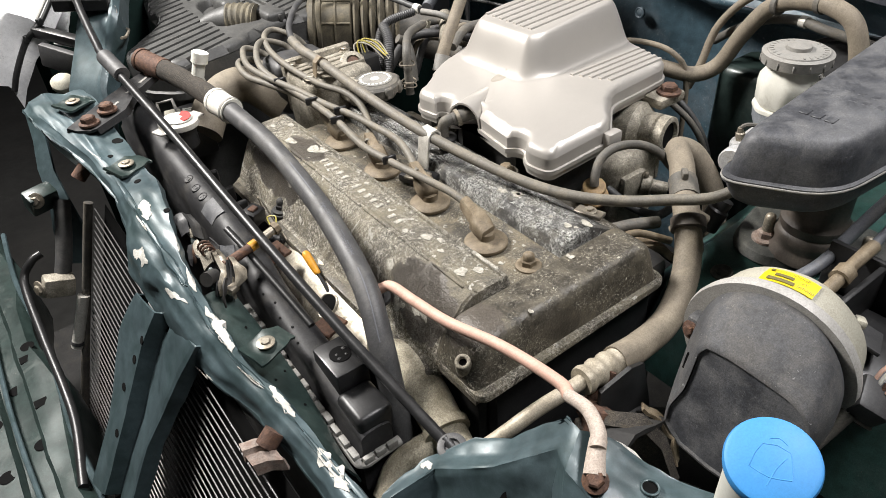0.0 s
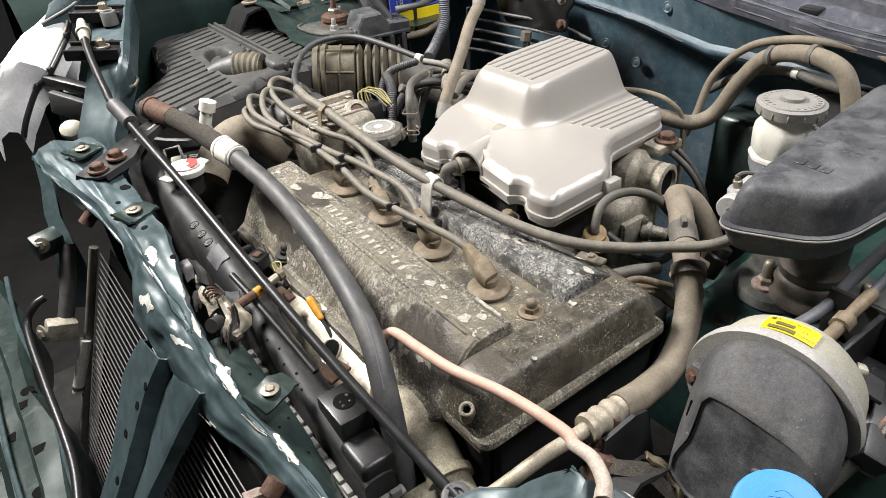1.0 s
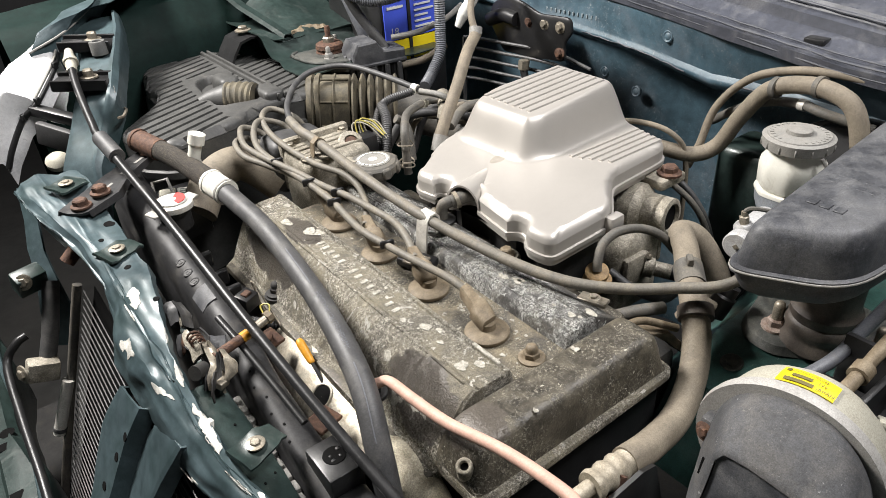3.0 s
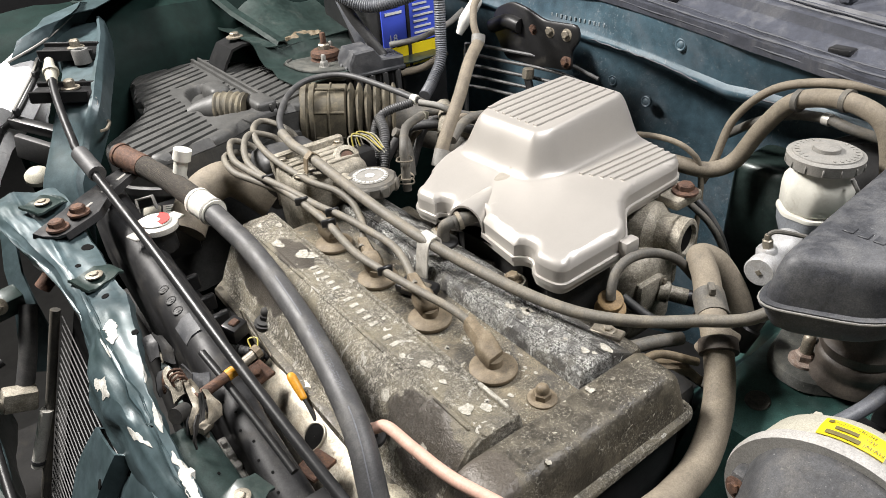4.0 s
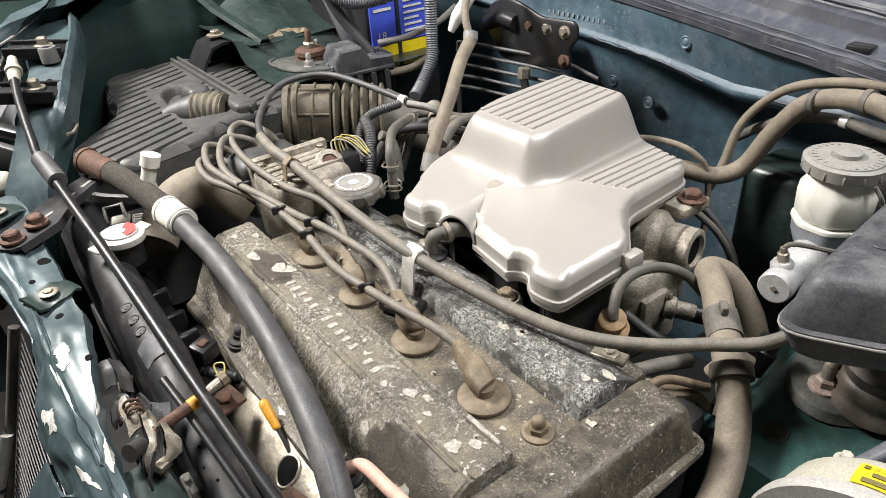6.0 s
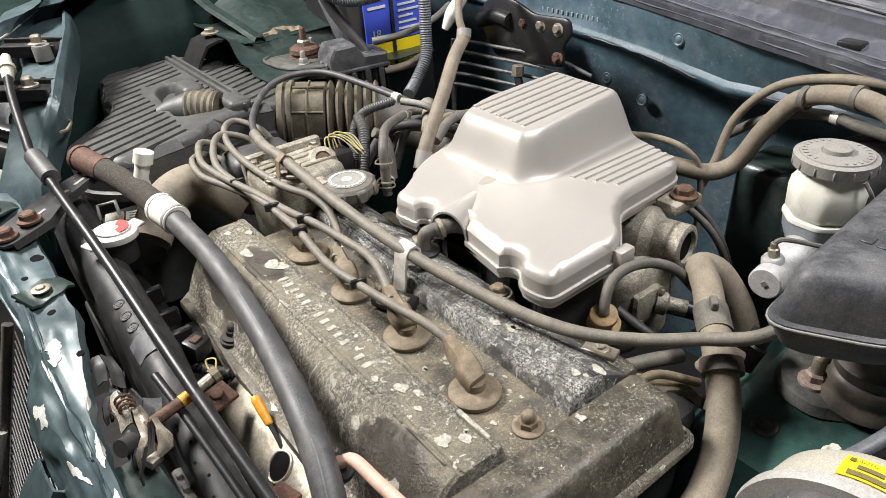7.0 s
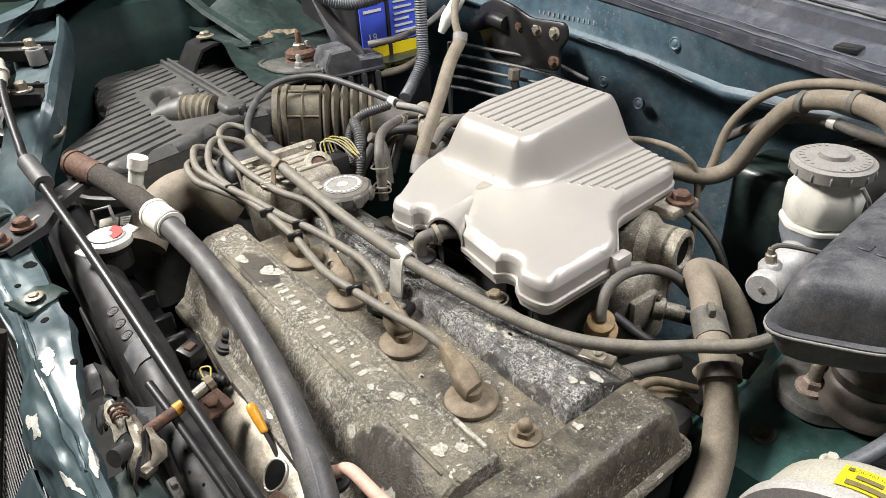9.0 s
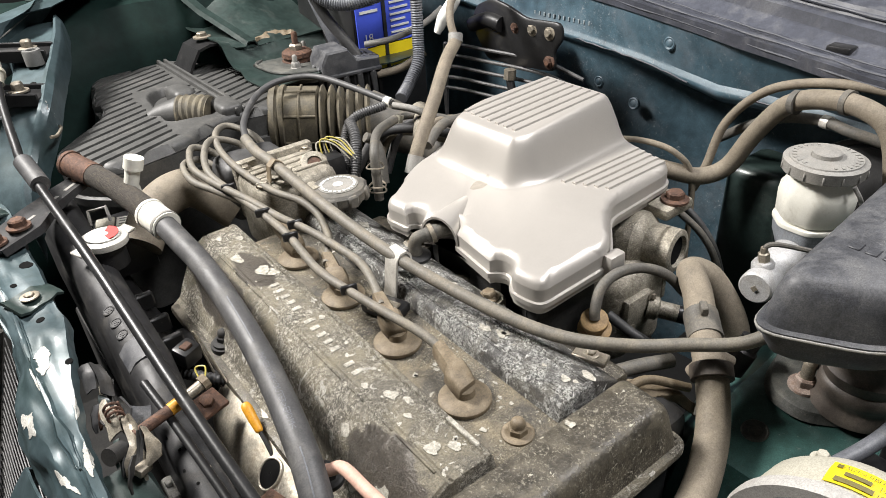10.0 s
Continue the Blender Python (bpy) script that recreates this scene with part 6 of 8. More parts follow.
def radiator():
    r = thing("radiator", "black plastic radiator tank with crimped edge and metal core", "radiator", (-0.19, 0.2, 0.5))
    rows = []
    foot = lambda y: 0.8758 + 0.145 * y
    for y in np.linspace(0.50, -0.074, 36):
        z0 = foot(y)
        x0, x1 = -0.196, float(np.interp(y, (0.10, 0.22), (-0.164, -0.152)))
        h = float(np.interp(y, (-0.075, 0.0, 0.10, 0.18, 0.30, 0.50), (0.018, 0.024, 0.033, 0.044, 0.040, 0.042)))
        e = float(np.interp(y, (0.10, 0.22), (0.22, 0.45)))
        ring = [(x0, y, z0 - 0.05), (x0, y, z0 - 0.004), (x0 + 0.003, y, z0)]
        ring += [(x0 + 0.003 + (x1 - x0 - 0.003) * (0.5 - 0.5 * math.cos(a)), y, z0 + h * math.sin(a) ** e) for a in np.linspace(0.12, 2.95, 15)]
        rows.append(ring + [(x1, y, z0 - 0.006), (x1, y, z0 - 0.05)])
    tank = part("tank", loft(rows), M_TANK, r, "black plastic tank", 50)
    # moulded marks stand as plain rings and a flat pad
    for y in (0.285, 0.265, 0.247):
        at, up = touch(tank, -0.181, y)
        part("moulded_mark", turned([(0.0054, -0.0005), (0.0054, 0.0005), (0.0050, 0.0007), (0.0044, 0.0005), (0.0042, 0.0001)], along(at, up), 20), M_TANK, r)
        for k in (-1, 0, 1):
            part("moulded_bar", block(-0.0026, 0.0026, -0.0004, 0.0004, -0.0003, 0.0007, 0, 1, along(at, up) @ pose(0, 0.0016 * k, 0)), M_TANK, r)
    place = [[(x, y, drape(tank, x, y, 0.0018)) for x in (-0.190, -0.183, -0.174)] for y in (0.234, 0.220, 0.206)]
    for k in range(9):
        at, up = touch(tank, -0.189 + 0.004 * (k % 2), 0.16 - 0.016 * k)
        part("dimple", turned([(0.0013, -0.0002), (0.0013, 0.0003)], along(at, up), 10), M_HOLE_SHADE, r)
    part("moulded_pad", sheet(place, 0.0014), M_CANISTER, r, "flat pad on the tank")
    for i in range(15):
        y = 0.122 - i * 0.0136
        w = min(0.0058, 0.0030 + 0.0004 * i)
        part("crimp_tab", block(-0.2022, -0.1972 + 0.0006 * (i % 3), y - w, y + w, foot(y) - 0.008, foot(y) - 0.0005 + 0.0004 * (i % 2), 0.0012, 2), M_GREYCAP, r)
    for i in range(3):
        part("crimp_tab", block(-0.196 + i * 0.0112, -0.1862 + i * 0.0112, -0.0815, -0.0765, 0.857, 0.8645, 0.0012, 2), M_GREYCAP, r)
    part("crimp_strip", tube([(-0.1995, 0.13, foot(0.13) - 0.007), (-0.1995, 0.03, foot(0.03) - 0.007), (-0.1995, -0.062, foot(-0.062) - 0.007), (-0.196, -0.077, 0.857), (-0.180, -0.0775, 0.857), (-0.160, -0.077, 0.857)], 0.0046, 10, squash=0.7), M_GREYCAP, r, "dull crimped rim")
    part("end_box", block(-0.186, -0.156, -0.034, 0.009, 0.885, 0.9135, 0.0022), M_PLASTIC, r)
    part("end_foot", block(-0.191, -0.158, -0.072, -0.033, 0.870, 0.8965, 0.0055, 3), M_PLASTIC, r)
    part("port", turned([(0.0095, -0.001), (0.0095, 0.0006), (0.0080, 0.0010)], along((-0.170, -0.012, 0.9135), (0, 0, 1)), 20), M_HOLE_SHADE, r)
    rng = random.Random(4)
    for k in range(7):
        part("wet_grit", blob((-0.170 + rng.uniform(-0.006, 0.006), -0.012 + rng.uniform(-0.006, 0.006), 0.9146), rng.uniform(0.0008, 0.002), k + 3, (1, 1, 0.4), 0.5, 2), M_PLASTIC, r)
    part("core", block(-0.196, -0.160, -0.07, 0.5, 0.45, 0.85, 0.004), M_DARK, r)
    part("neck", turned([(0.0175, 0), (0.0175, 0.02), (0.0205, 0.021), (0.0205, 0.026)], along((-0.155, 0.368, 0.955), (0, 0, 1)), 24), M_PLASTIC, r)
    cap = part("radiator_cap", turned([(0.0225, 0.004), (0.0230, 0.007), (0.0225, 0.010), (0.019, 0.0115), (0.012, 0.012)], along((-0.155, 0.368, 0.976), (0.05, 0, 1)), 30), M_CLIP, r, "worn radiator cap with red and white label")
    part("cap_label", turned([(0.0165, 0), (0.0165, 0.001)], along((-0.1545, 0.368, 0.9884), (0.05, 0, 1)), 28), M_WHITEPRINT, cap)
    part("cap_red", loft([[(-0.1545 + rr * math.cos(a), 0.368 + rr * math.sin(a), 0.9899 + zz) for a in np.linspace(-1.4, 0.9, 9) for rr in (0.0155,)] + [(-0.1545 + 0.006 * math.cos(a), 0.368 + 0.006 * math.sin(a), 0.9899 + zz) for a in np.linspace(0.9, -1.4, 9)] for zz in (0, 0.0005)]), M_CAPRED, cap)
    for a in (20, 200):
        part("cap_ear", block(0.018, 0.031, -0.009, 0.009, 0, 0.003, 0.001, 1, pose(-0.155, 0.368, 0.981, 0, 0, a)), M_CLIP, cap)
    # fan shroud behind the tank
    s = thing("fan_shroud", "black plastic fan shroud behind the radiator", "shroud", (-0.15, 0.3, 0.6))
    rows = [[(-0.162, y, 0.90), (-0.15, y, 0.905), (-0.135, y, 0.89), (-0.12, y, 0.84), (-0.115, y, 0.6)] for y in (0.5, 0.42, 0.36, 0.30, 0.25)]
    part("shell", sheet(rows, 0.003, 1, 0.004, 20), M_PLASTIC, s)
    for y in (0.27, 0.31, 0.36):
        part("shroud_rib", block(-0.165, -0.13, y - 0.004, y + 0.004, 0.895, 0.915, 0.002, 1), M_PLASTIC, s)


radiator()


def cap_clip():
    c = thing("label_clip", "bent metal loop and pale paper label beside the radiator cap", "clip", (-0.125, 0.45, 0.95))
    part("loop", tube([(-0.150, 0.478, 0.950), (-0.146, 0.492, 0.962), (-0.128, 0.486, 0.964), (-0.130, 0.468, 0.952)], 0.0022, 8, smooth=False), M_GREYCAP, c, "dull metal loop")
    part("catch", block(-0.010, 0.010, -0.008, 0.008, -0.002, 0.002, 0.001, 1, pose(-0.136, 0.470, 0.952, 10, 0, -20)), M_BEIGE, c)
    part("paper_label", block(-0.013, 0.013, -0.009, 0.009, 0, 0.0006, 0, 1, pose(-0.114, 0.452, 0.955, 6, 4, -18)), M_WHITE, c, "pale paper label")
    for i in range(3):
        part("print_bar", block(-0.010, 0.006 - 0.003 * i, -0.0008, 0.0008, 0.0006, 0.0010, 0, 1, pose(-0.114, 0.452, 0.955, 6, 4, -18) @ pose(0, 0.005 - 0.005 * i, 0)), M_GREYCAP, c)
    part("mount", block(-0.150, -0.100, 0.430, 0.492, 0.90, 0.951, 0.004), M_PLASTIC, c, "black support under the label")


cap_clip()


def condenser():
    c = thing("condenser", "air conditioning condenser with bent dusty fins", "condenser", (-0.33, 0.15, 0.6))
    n = 34
    for i in range(n):
        t = i / (n - 1)
        x, z = -0.268 - 0.115 * t, 0.885 - 0.30 * t
        part("cooling_tube", block(x - 0.0011, x + 0.0002, -0.22, 0.43, z - 0.0008, z + 0.0008, 0.0003, 1), M_FIN, c)
    # added black sheet: the shade between the tubes, put into its colour
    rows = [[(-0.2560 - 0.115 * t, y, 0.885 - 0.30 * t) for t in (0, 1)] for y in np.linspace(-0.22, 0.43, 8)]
    part("core_gap_shade", sheet(rows, 0.001), M_HOLE_SHADE, c)
    part("side_tank", tube([(-0.272, 0.436, 0.892), (-0.33, 0.436, 0.74), (-0.392, 0.436, 0.575)], 0.0055, 14, smooth=False), M_HOSE_D, c, "dusty side pipe")
    part("pale_tube", tube([(-0.322, 0.432, 0.7730), (-0.338, 0.432, 0.7395), (-0.3562, 0.432, 0.7014)], 0.0072, 14), M_CLIP, c, "pale drier tube")
    part("tube_ring", tube([(-0.3520, 0.432, 0.7103), (-0.3540, 0.432, 0.7060)], 0.0082, 14), M_RUBBER, c)
    part("port_block", block(-0.018, 0.018, -0.011, 0.011, -0.013, 0.013, 0.003, 2, pose(-0.342, 0.45, 0.79, 0, 20, 0)), M_ALU, c)
    bolt((-0.362, 0.448, 0.795), 0.007, c, M_STEEL, (-1, -0.4, 0.2), 0.004)
    hose("ac_pipe", "black air conditioning hose at the condenser", [(-0.335, 0.46, 0.79), (-0.315, 0.475, 0.83), (-0.295, 0.50, 0.875)], 0.010, M_RUBBER)
    hose("ac_pipe", "thin black bent metal pipe ahead of the condenser", [(-0.345, 0.515, 0.805), (-0.360, 0.512, 0.80), (-0.378, 0.50, 0.78), (-0.384, 0.42, 0.745), (-0.386, 0.34, 0.72), (-0.390, 0.28, 0.71), (-0.405, 0.20, 0.70)], 0.0055, M_PLASTIC)
    b = thing("lamp_stay", "bare and green metal stay hanging from the cross member", "bracket", (-0.31, 0.5, 0.86))
    part("strap", sheet([[(-0.287, 0.600, 0.965), (-0.274, 0.580, 0.965)], [(-0.294, 0.575, 0.93), (-0.281, 0.555, 0.93)], [(-0.304, 0.555, 0.90), (-0.288, 0.535, 0.90)], [(-0.308, 0.525, 0.872), (-0.288, 0.500, 0.872)], [(-0.320, 0.515, 0.83), (-0.285, 0.49, 0.83)], [(-0.325, 0.51, 0.78), (-0.300, 0.49, 0.78)]], 0.003, 2), M_GREEN, b)
    part("nut_plate", block(-0.018, 0.018, -0.012, 0.012, -0.014, 0.014, 0.003, 2, pose(-0.316, 0.508, 0.882, 20, 0, 15)), M_GREEN_D, b)
    bolt((-0.322, 0.495, 0.888), 0.006, b, M_STEEL, (-0.5, -1, 0.4), 0.004)


condenser()


def latch_wreck():
    l = thing("hood_latch", "bent torn hood latch with a rusty pin", "latch", (-0.21, 0.115, 0.93))
    part("pin", tube([(-0.208, 0.1245, 0.947), (-0.192, 0.127, 0.949), (-0.176, 0.130, 0.9505)], 0.0046, 14), M_RUST, l, "rusty pin")
    part("pin_end", tube([(-0.180, 0.1293, 0.9502), (-0.173, 0.1306, 0.951)], 0.0052, 10), M_ORANGE, l)
    plates = [
        (M_STEEL, [[(-0.2030, 0.1200, 0.957), (-0.1985, 0.1120, 0.9555)], [(-0.2035, 0.1120, 0.954), (-0.1960, 0.0990, 0.951)], [(-0.2070, 0.1040, 0.947), (-0.2000, 0.0940, 0.946)], [(-0.2115, 0.0985, 0.940), (-0.2090, 0.0960, 0.939)]]),
        (M_DARK, [[(-0.2060, 0.1190, 0.955), (-0.2035, 0.1205, 0.957)], [(-0.2105, 0.1130, 0.946), (-0.2070, 0.1130, 0.949)], [(-0.2185, 0.1030, 0.935), (-0.2150, 0.1010, 0.938)]]),
        (M_ALU, [[(-0.2200, 0.1700, 0.952), (-0.2150, 0.1670, 0.956)], [(-0.2240, 0.1560, 0.951), (-0.2150, 0.1520, 0.958)], [(-0.2230, 0.1440, 0.949), (-0.2140, 0.1400, 0.956)], [(-0.2240, 0.1360, 0.942), (-0.2160, 0.1320, 0.951)]]),
        (M_STEEL, [[(-0.2110, 0.1440, 0.955), (-0.2060, 0.1400, 0.956)], [(-0.2130, 0.1300, 0.953), (-0.2050, 0.1240, 0.953)], [(-0.2140, 0.1180, 0.947), (-0.2085, 0.1150, 0.948)], [(-0.2220, 0.1120, 0.939), (-0.2175, 0.1090, 0.940)], [(-0.2240, 0.1070, 0.930), (-0.2200, 0.1050, 0.931)]]),
        (M_PLASTIC_D, [[(-0.2090, 0.1640, 0.952), (-0.2060, 0.1600, 0.958)], [(-0.2080, 0.1520, 0.949), (-0.2030, 0.1470, 0.954)], [(-0.2100, 0.1450, 0.942), (-0.2060, 0.1410, 0.945)]]),
        (M_CANISTER, [[(-0.2040, 0.1560, 0.951), (-0.1900, 0.1440, 0.951)], [(-0.2040, 0.1480, 0.947), (-0.1930, 0.1390, 0.946)], [(-0.2060, 0.1420, 0.938), (-0.1960, 0.1340, 0.938)]]),
        (M_PLASTIC_D, [[(-0.2250, 0.2030, 0.966), (-0.2150, 0.2010, 0.970)], [(-0.2240, 0.1930, 0.963), (-0.2140, 0.1900, 0.966)], [(-0.2250, 0.1840, 0.955), (-0.2170, 0.1820, 0.958)]]),
        (M_DARK, [[(-0.2140, 0.2040, 0.968), (-0.2080, 0.1990, 0.966)], [(-0.2130, 0.1900, 0.965), (-0.2050, 0.1850, 0.960)], [(-0.2150, 0.1780, 0.955), (-0.2080, 0.1740, 0.950)]]),
        (M_RUST, [[(-0.2210, 0.1720, 0.950), (-0.2160, 0.1730, 0.953)], [(-0.2240, 0.1650, 0.946), (-0.2200, 0.1640, 0.949)], [(-0.2270, 0.1580, 0.938), (-0.2240, 0.1570, 0.940)]])]
    part("slide_rail", tube([(-0.1860, 0.168, 0.9545), (-0.1815, 0.125, 0.9440), (-0.1765, 0.070, 0.9290), (-0.1735, 0.030, 0.9185)], 0.0034, 12, squash=0.8), M_PLASTIC, l, "black steel rail")
    for i, (mt, grid) in enumerate(plates):
        rows = [[Vector(p), Vector(p).lerp(Vector(q), 0.5) + Vector((0.0006, 0, 0.0016 * (-1) ** i)), Vector(q)] for p, q in grid]
        part("torn_strip", sheet(rows, 0.0018, 2, 0.0016, 80, i, 0.001), mt, l)
    rng = random.Random(8)
    for i in range(12):
        # small twisted scraps of the torn bracket
        p = Vector((-0.2235 + 0.020 * rng.random(), 0.100 + 0.0085 * i, 0.934 + 0.0016 * i * 0.8 + 0.010 * rng.random()))
        d, w = Vector((rng.uniform(-0.6, 0.3), rng.uniform(-1, -0.4), rng.uniform(-0.7, 0.3))) * 0.010, Vector((rng.uniform(0.3, 1), rng.uniform(-0.5, 0.5), rng.uniform(-0.6, 0.6))) * 0.0048
        rows = [[p - d * 0.8 - w * 0.5, p - d * 0.8 + w * 0.5], [p - w, p + w + Vector((0, 0, 0.0015))], [p + d - w * 0.7 + Vector((0, 0, -0.002)), p + d + w * 0.4], [p + d * 1.5 - w * 0.2 - Vector((0, 0, 0.006)), p + d * 1.5 + w * 0.2 - Vector((0, 0, 0.005))]]
        part("torn_scrap", sheet(rows, 0.0014, 2, 0.0016, 90, i, 0.001), (M_DARK, M_STEEL, M_PLASTIC_D, M_GREEN_D, M_DARK, M_ALU)[i % 6], l)
    part("strip_foot", block(-0.0060, 0.0060, -0.0040, 0.0040, -0.0035, 0.0035, 0.0015, 2, pose(-0.2128, 0.1002, 0.9370, 12, 8, 30)), M_STEEL, l)
    part("spring", tube([(-0.214 + 0.0055 * math.cos(a), 0.140 + 0.0009 * a, 0.956 + 0.0055 * math.sin(a)) for a in np.linspace(0, 19, 50)], 0.0011, 6, n=1), M_RUST, l)
    part("roller", tube([(-0.2290, 0.1165, 0.946), (-0.2190, 0.1240, 0.941)], 0.0068, 18), M_DARK, l)
    r = thing("mount_stud", "rusty mounting stud and bracket behind the radiator", "bolt", (-0.15, 0.145, 0.93))
    part("stud", tube([(-0.174, 0.1305, 0.9508), (-0.162, 0.1330, 0.953), (-0.150, 0.1355, 0.955)], 0.0042, 14), M_STEEL, r)
    part("stud_end", tube([(-0.1525, 0.1350, 0.9546), (-0.1470, 0.1362, 0.9555)], 0.0062, 8), M_BROWN, r)
    part("stud_wire", tube([(-0.148, 0.1370, 0.956), (-0.144, 0.1440, 0.962), (-0.150, 0.1500, 0.960), (-0.151, 0.1430, 0.954)], 0.0007, 6), M_WIREYEL, r)
    part("plate", block(-0.014, 0.014, -0.011, 0.011, -0.002, 0.002, 0.001, 1, pose(-0.146, 0.168, 0.905, 20, 5, 20)), M_RUST, r)
    part("plate", block(-0.014, 0.014, -0.011, 0.011, -0.002, 0.002, 0.001, 1, pose(-0.150, 0.050, 0.890, 8, 5, 20)), M_RUST, r)
    part("nut", turned([(0.006, 0), (0.006, 0.005), (0.0045, 0.006)], along((-0.146, 0.168, 0.907), (-0.1, -0.3, 1)), 6), M_RUST, r)


latch_wreck()


def dipstick():
    d = thing("dipstick", "yellow dipstick handle over the exhaust shield", "dipstick", (-0.13, 0.1, 0.85))
    part("stem", tube([(-0.1225, 0.092, 0.866), (-0.122, 0.112, 0.883), (-0.122, 0.124, 0.891)], 0.0018, 8), M_DARK, d)
    part("handle", tube([(-0.122, 0.1235, 0.8905), (-0.122, 0.125, 0.8915), (-0.122, 0.134, 0.897), (-0.122, 0.144, 0.903), (-0.122, 0.1475, 0.905), (-0.122, 0.1485, 0.9055)], [0.0015, 0.0034, 0.0043, 0.0045, 0.0032, 0.0012], 16, squash=0.8), M_ORANGE, d, "yellow plastic handle")
    w = thing("water_outlet", "dirty cast aluminium water pipe beside the engine", "pipe", (-0.12, -0.03, 0.85))
    part("casting", tube([(-0.112, 0.020, 0.866), (-0.116, -0.02, 0.871), (-0.120, -0.06, 0.869), (-0.126, -0.098, 0.860)], [0.018, 0.0205, 0.0195, 0.0175], 20), M_PALECAST, w)
    part("lower_outlet", tube([(-0.128, -0.090, 0.846), (-0.150, -0.090, 0.846), (-0.172, -0.090, 0.842), (-0.190, -0.098, 0.826)], [0.012, 0.0125, 0.0125, 0.013], 18), M_PALECAST, w)
    part("outlet_ring", tube([(-0.1245, -0.092, 0.8615), (-0.1262, -0.099, 0.8597)], 0.0205, 20), M_PALECAST, w)
    part("spigot", tube([(-0.124, -0.095, 0.860), (-0.130, -0.122, 0.852)], 0.0155, 18), M_PALECAST, w)


dipstick()
# ---- near side: actuator, washer filler, strut, canister ----
def cruise_actuator():
    a = thing("cruise_actuator", "round beige actuator with a dark plastic front cover and yellow label", "actuator", (0.07, -0.24, 0.86))
    m = along((0.072, -0.243, 0.935), (1, 0.12, 0.05))
    part("dome", turned([(0.064, -0.004), (0.064, 0.0), (0.0595, 0.004), (0.0592, 0.02), (0.0565, 0.033), (0.047, 0.045), (0.02, 0.051)], m, 48), M_BEIGE, a, "beige plastic dome")
    part("flange", turned([(0.060, -0.006), (0.0655, -0.006), (0.0665, -0.002), (0.0655, 0.003), (0.060, 0.003)], m, 64), M_FLANGE, a, "pale clamped flange")
    # the front cover: a hood that runs from the flange to a flat recessed face
    face = [(-0.2185, 0.9560), (-0.2235, 0.9640), (-0.2416, 0.9662), (-0.2573, 0.9660), (-0.2739, 0.9652), (-0.2887, 0.9638), (-0.2990, 0.9600), (-0.3085, 0.9480), (-0.3085, 0.9250), (-0.3000, 0.8900), (-0.2850, 0.8740), (-0.2559, 0.8715), (-0.2299, 0.8735), (-0.2128, 0.8830), (-0.2110, 0.8980), (-0.2170, 0.9198), (-0.2180, 0.9400)]
    face = [Vector(p) for p in face]
    mid = Vector((-0.258, 0.922))

    def reach(an, poly):
        # how far the outline lies from its middle in that direction
        d = Vector((math.cos(an), math.sin(an)))
        best = 0.02
        for p, q in zip(poly, poly[1:] + poly[:1]):
            e = q - p
            den = d.x * e.y - d.y * e.x
            if abs(den) > 1e-9:
                w = p - mid
                t, u = (w.x * e.y - w.y * e.x) / den, (w.x * d.y - w.y * d.x) / den
                if t > 0 and -1e-6 <= u <= 1 + 1e-6:
                    best = max(best, t)
        return best
    hood = []
    for t, grow in ((0.0, 0.0), (0.12, 0.002), (0.35, 0.0045), (0.6, 0.0045), (0.82, 0.0025), (0.95, 0.0008), (1.0, 0.0), (1.01, -0.0022), (0.97, -0.0028)):
        ring = []
        for k in range(72):
            an = 2 * math.pi * k / 72
            r = reach(an, face) + (grow if grow < 0 else 0)
            f = mid + Vector((math.cos(an), math.sin(an))) * r
            front = Vector((0.0045 + 0.22 * (f.y - 0.90), f.x, f.y))
            rb = 0.0600 - 0.006 * max(0.0, math.cos(an - 0.15)) ** 3
            back = Vector((0.066, -0.2435 + rb * math.cos(an), 0.935 + rb * math.sin(an)))
            p = back.lerp(front, t)
            if grow > 0:
                p += Vector((-0.3, math.cos(an), math.sin(an))) * grow
            ring.append(p)
        hood.append(ring)
    part("front_cover", loft(hood, True, False), M_ACT, a, "dark grey moulded plastic hood", 40)
    panel = [[Vector((0.0045 + 0.22 * (f.y - 0.90) + 0.0016, f.x, f.y)) for f in [mid + Vector((math.cos(an), math.sin(an))) * (reach(an, face) - 0.0028) * k for an in [2 * math.pi * j / 72 for j in range(72)]]] for k in (1.0, 0.6, 0.15)]
    part("face_panel", loft(panel, False, True), M_CANISTER, a, "recessed dark face of the hood", 60)
    part("thumb_notch", blob((0.0125, -0.278, 0.928), 0.010, 3, (0.30, 1.0, 0.5), 0.05), M_CANISTER, a)
    for y, z, n in ((-0.2115, 0.934, 0.014), (-0.2130, 0.916, 0.014)):
        part("side_slot", block(-0.0008, 0.0008, -0.0010, 0.0010, -n * 0.5, n * 0.5, 0, 1, pose(0.022, y + 0.0025, z, 0, 12, 0)), M_HOLE_SHADE, a)
    for i in range(9):
        for z in (0.9165, 0.9120):
            part("emboss_bar", block(-0.0006, 0.0006, -0.0013, 0.0013, -0.0013, 0.0013, 0.0003, 1, pose(0.0074 + 0.22 * (z - 0.022 - 0.90), -0.224 - i * 0.0043, z - 0.022, 0, 12, 0)), M_ACT, a)
    part("ear", block(0.044, 0.060, -0.204, -0.188, 0.930, 0.953, 0.005), M_ACT, a)
    bolt((0.044, -0.195, 0.942), 0.0045, a, M_RUST, (-1, 0.2, 0.2), 0.003)
    # the label follows the dome's crown
    def crown(a, h, up=0.0012):
        r = float(np.interp(h, (0.004, 0.02, 0.033), (0.0595, 0.0592, 0.0565))) + up
        return m @ Vector((r * math.sin(a), r * math.cos(a), h))
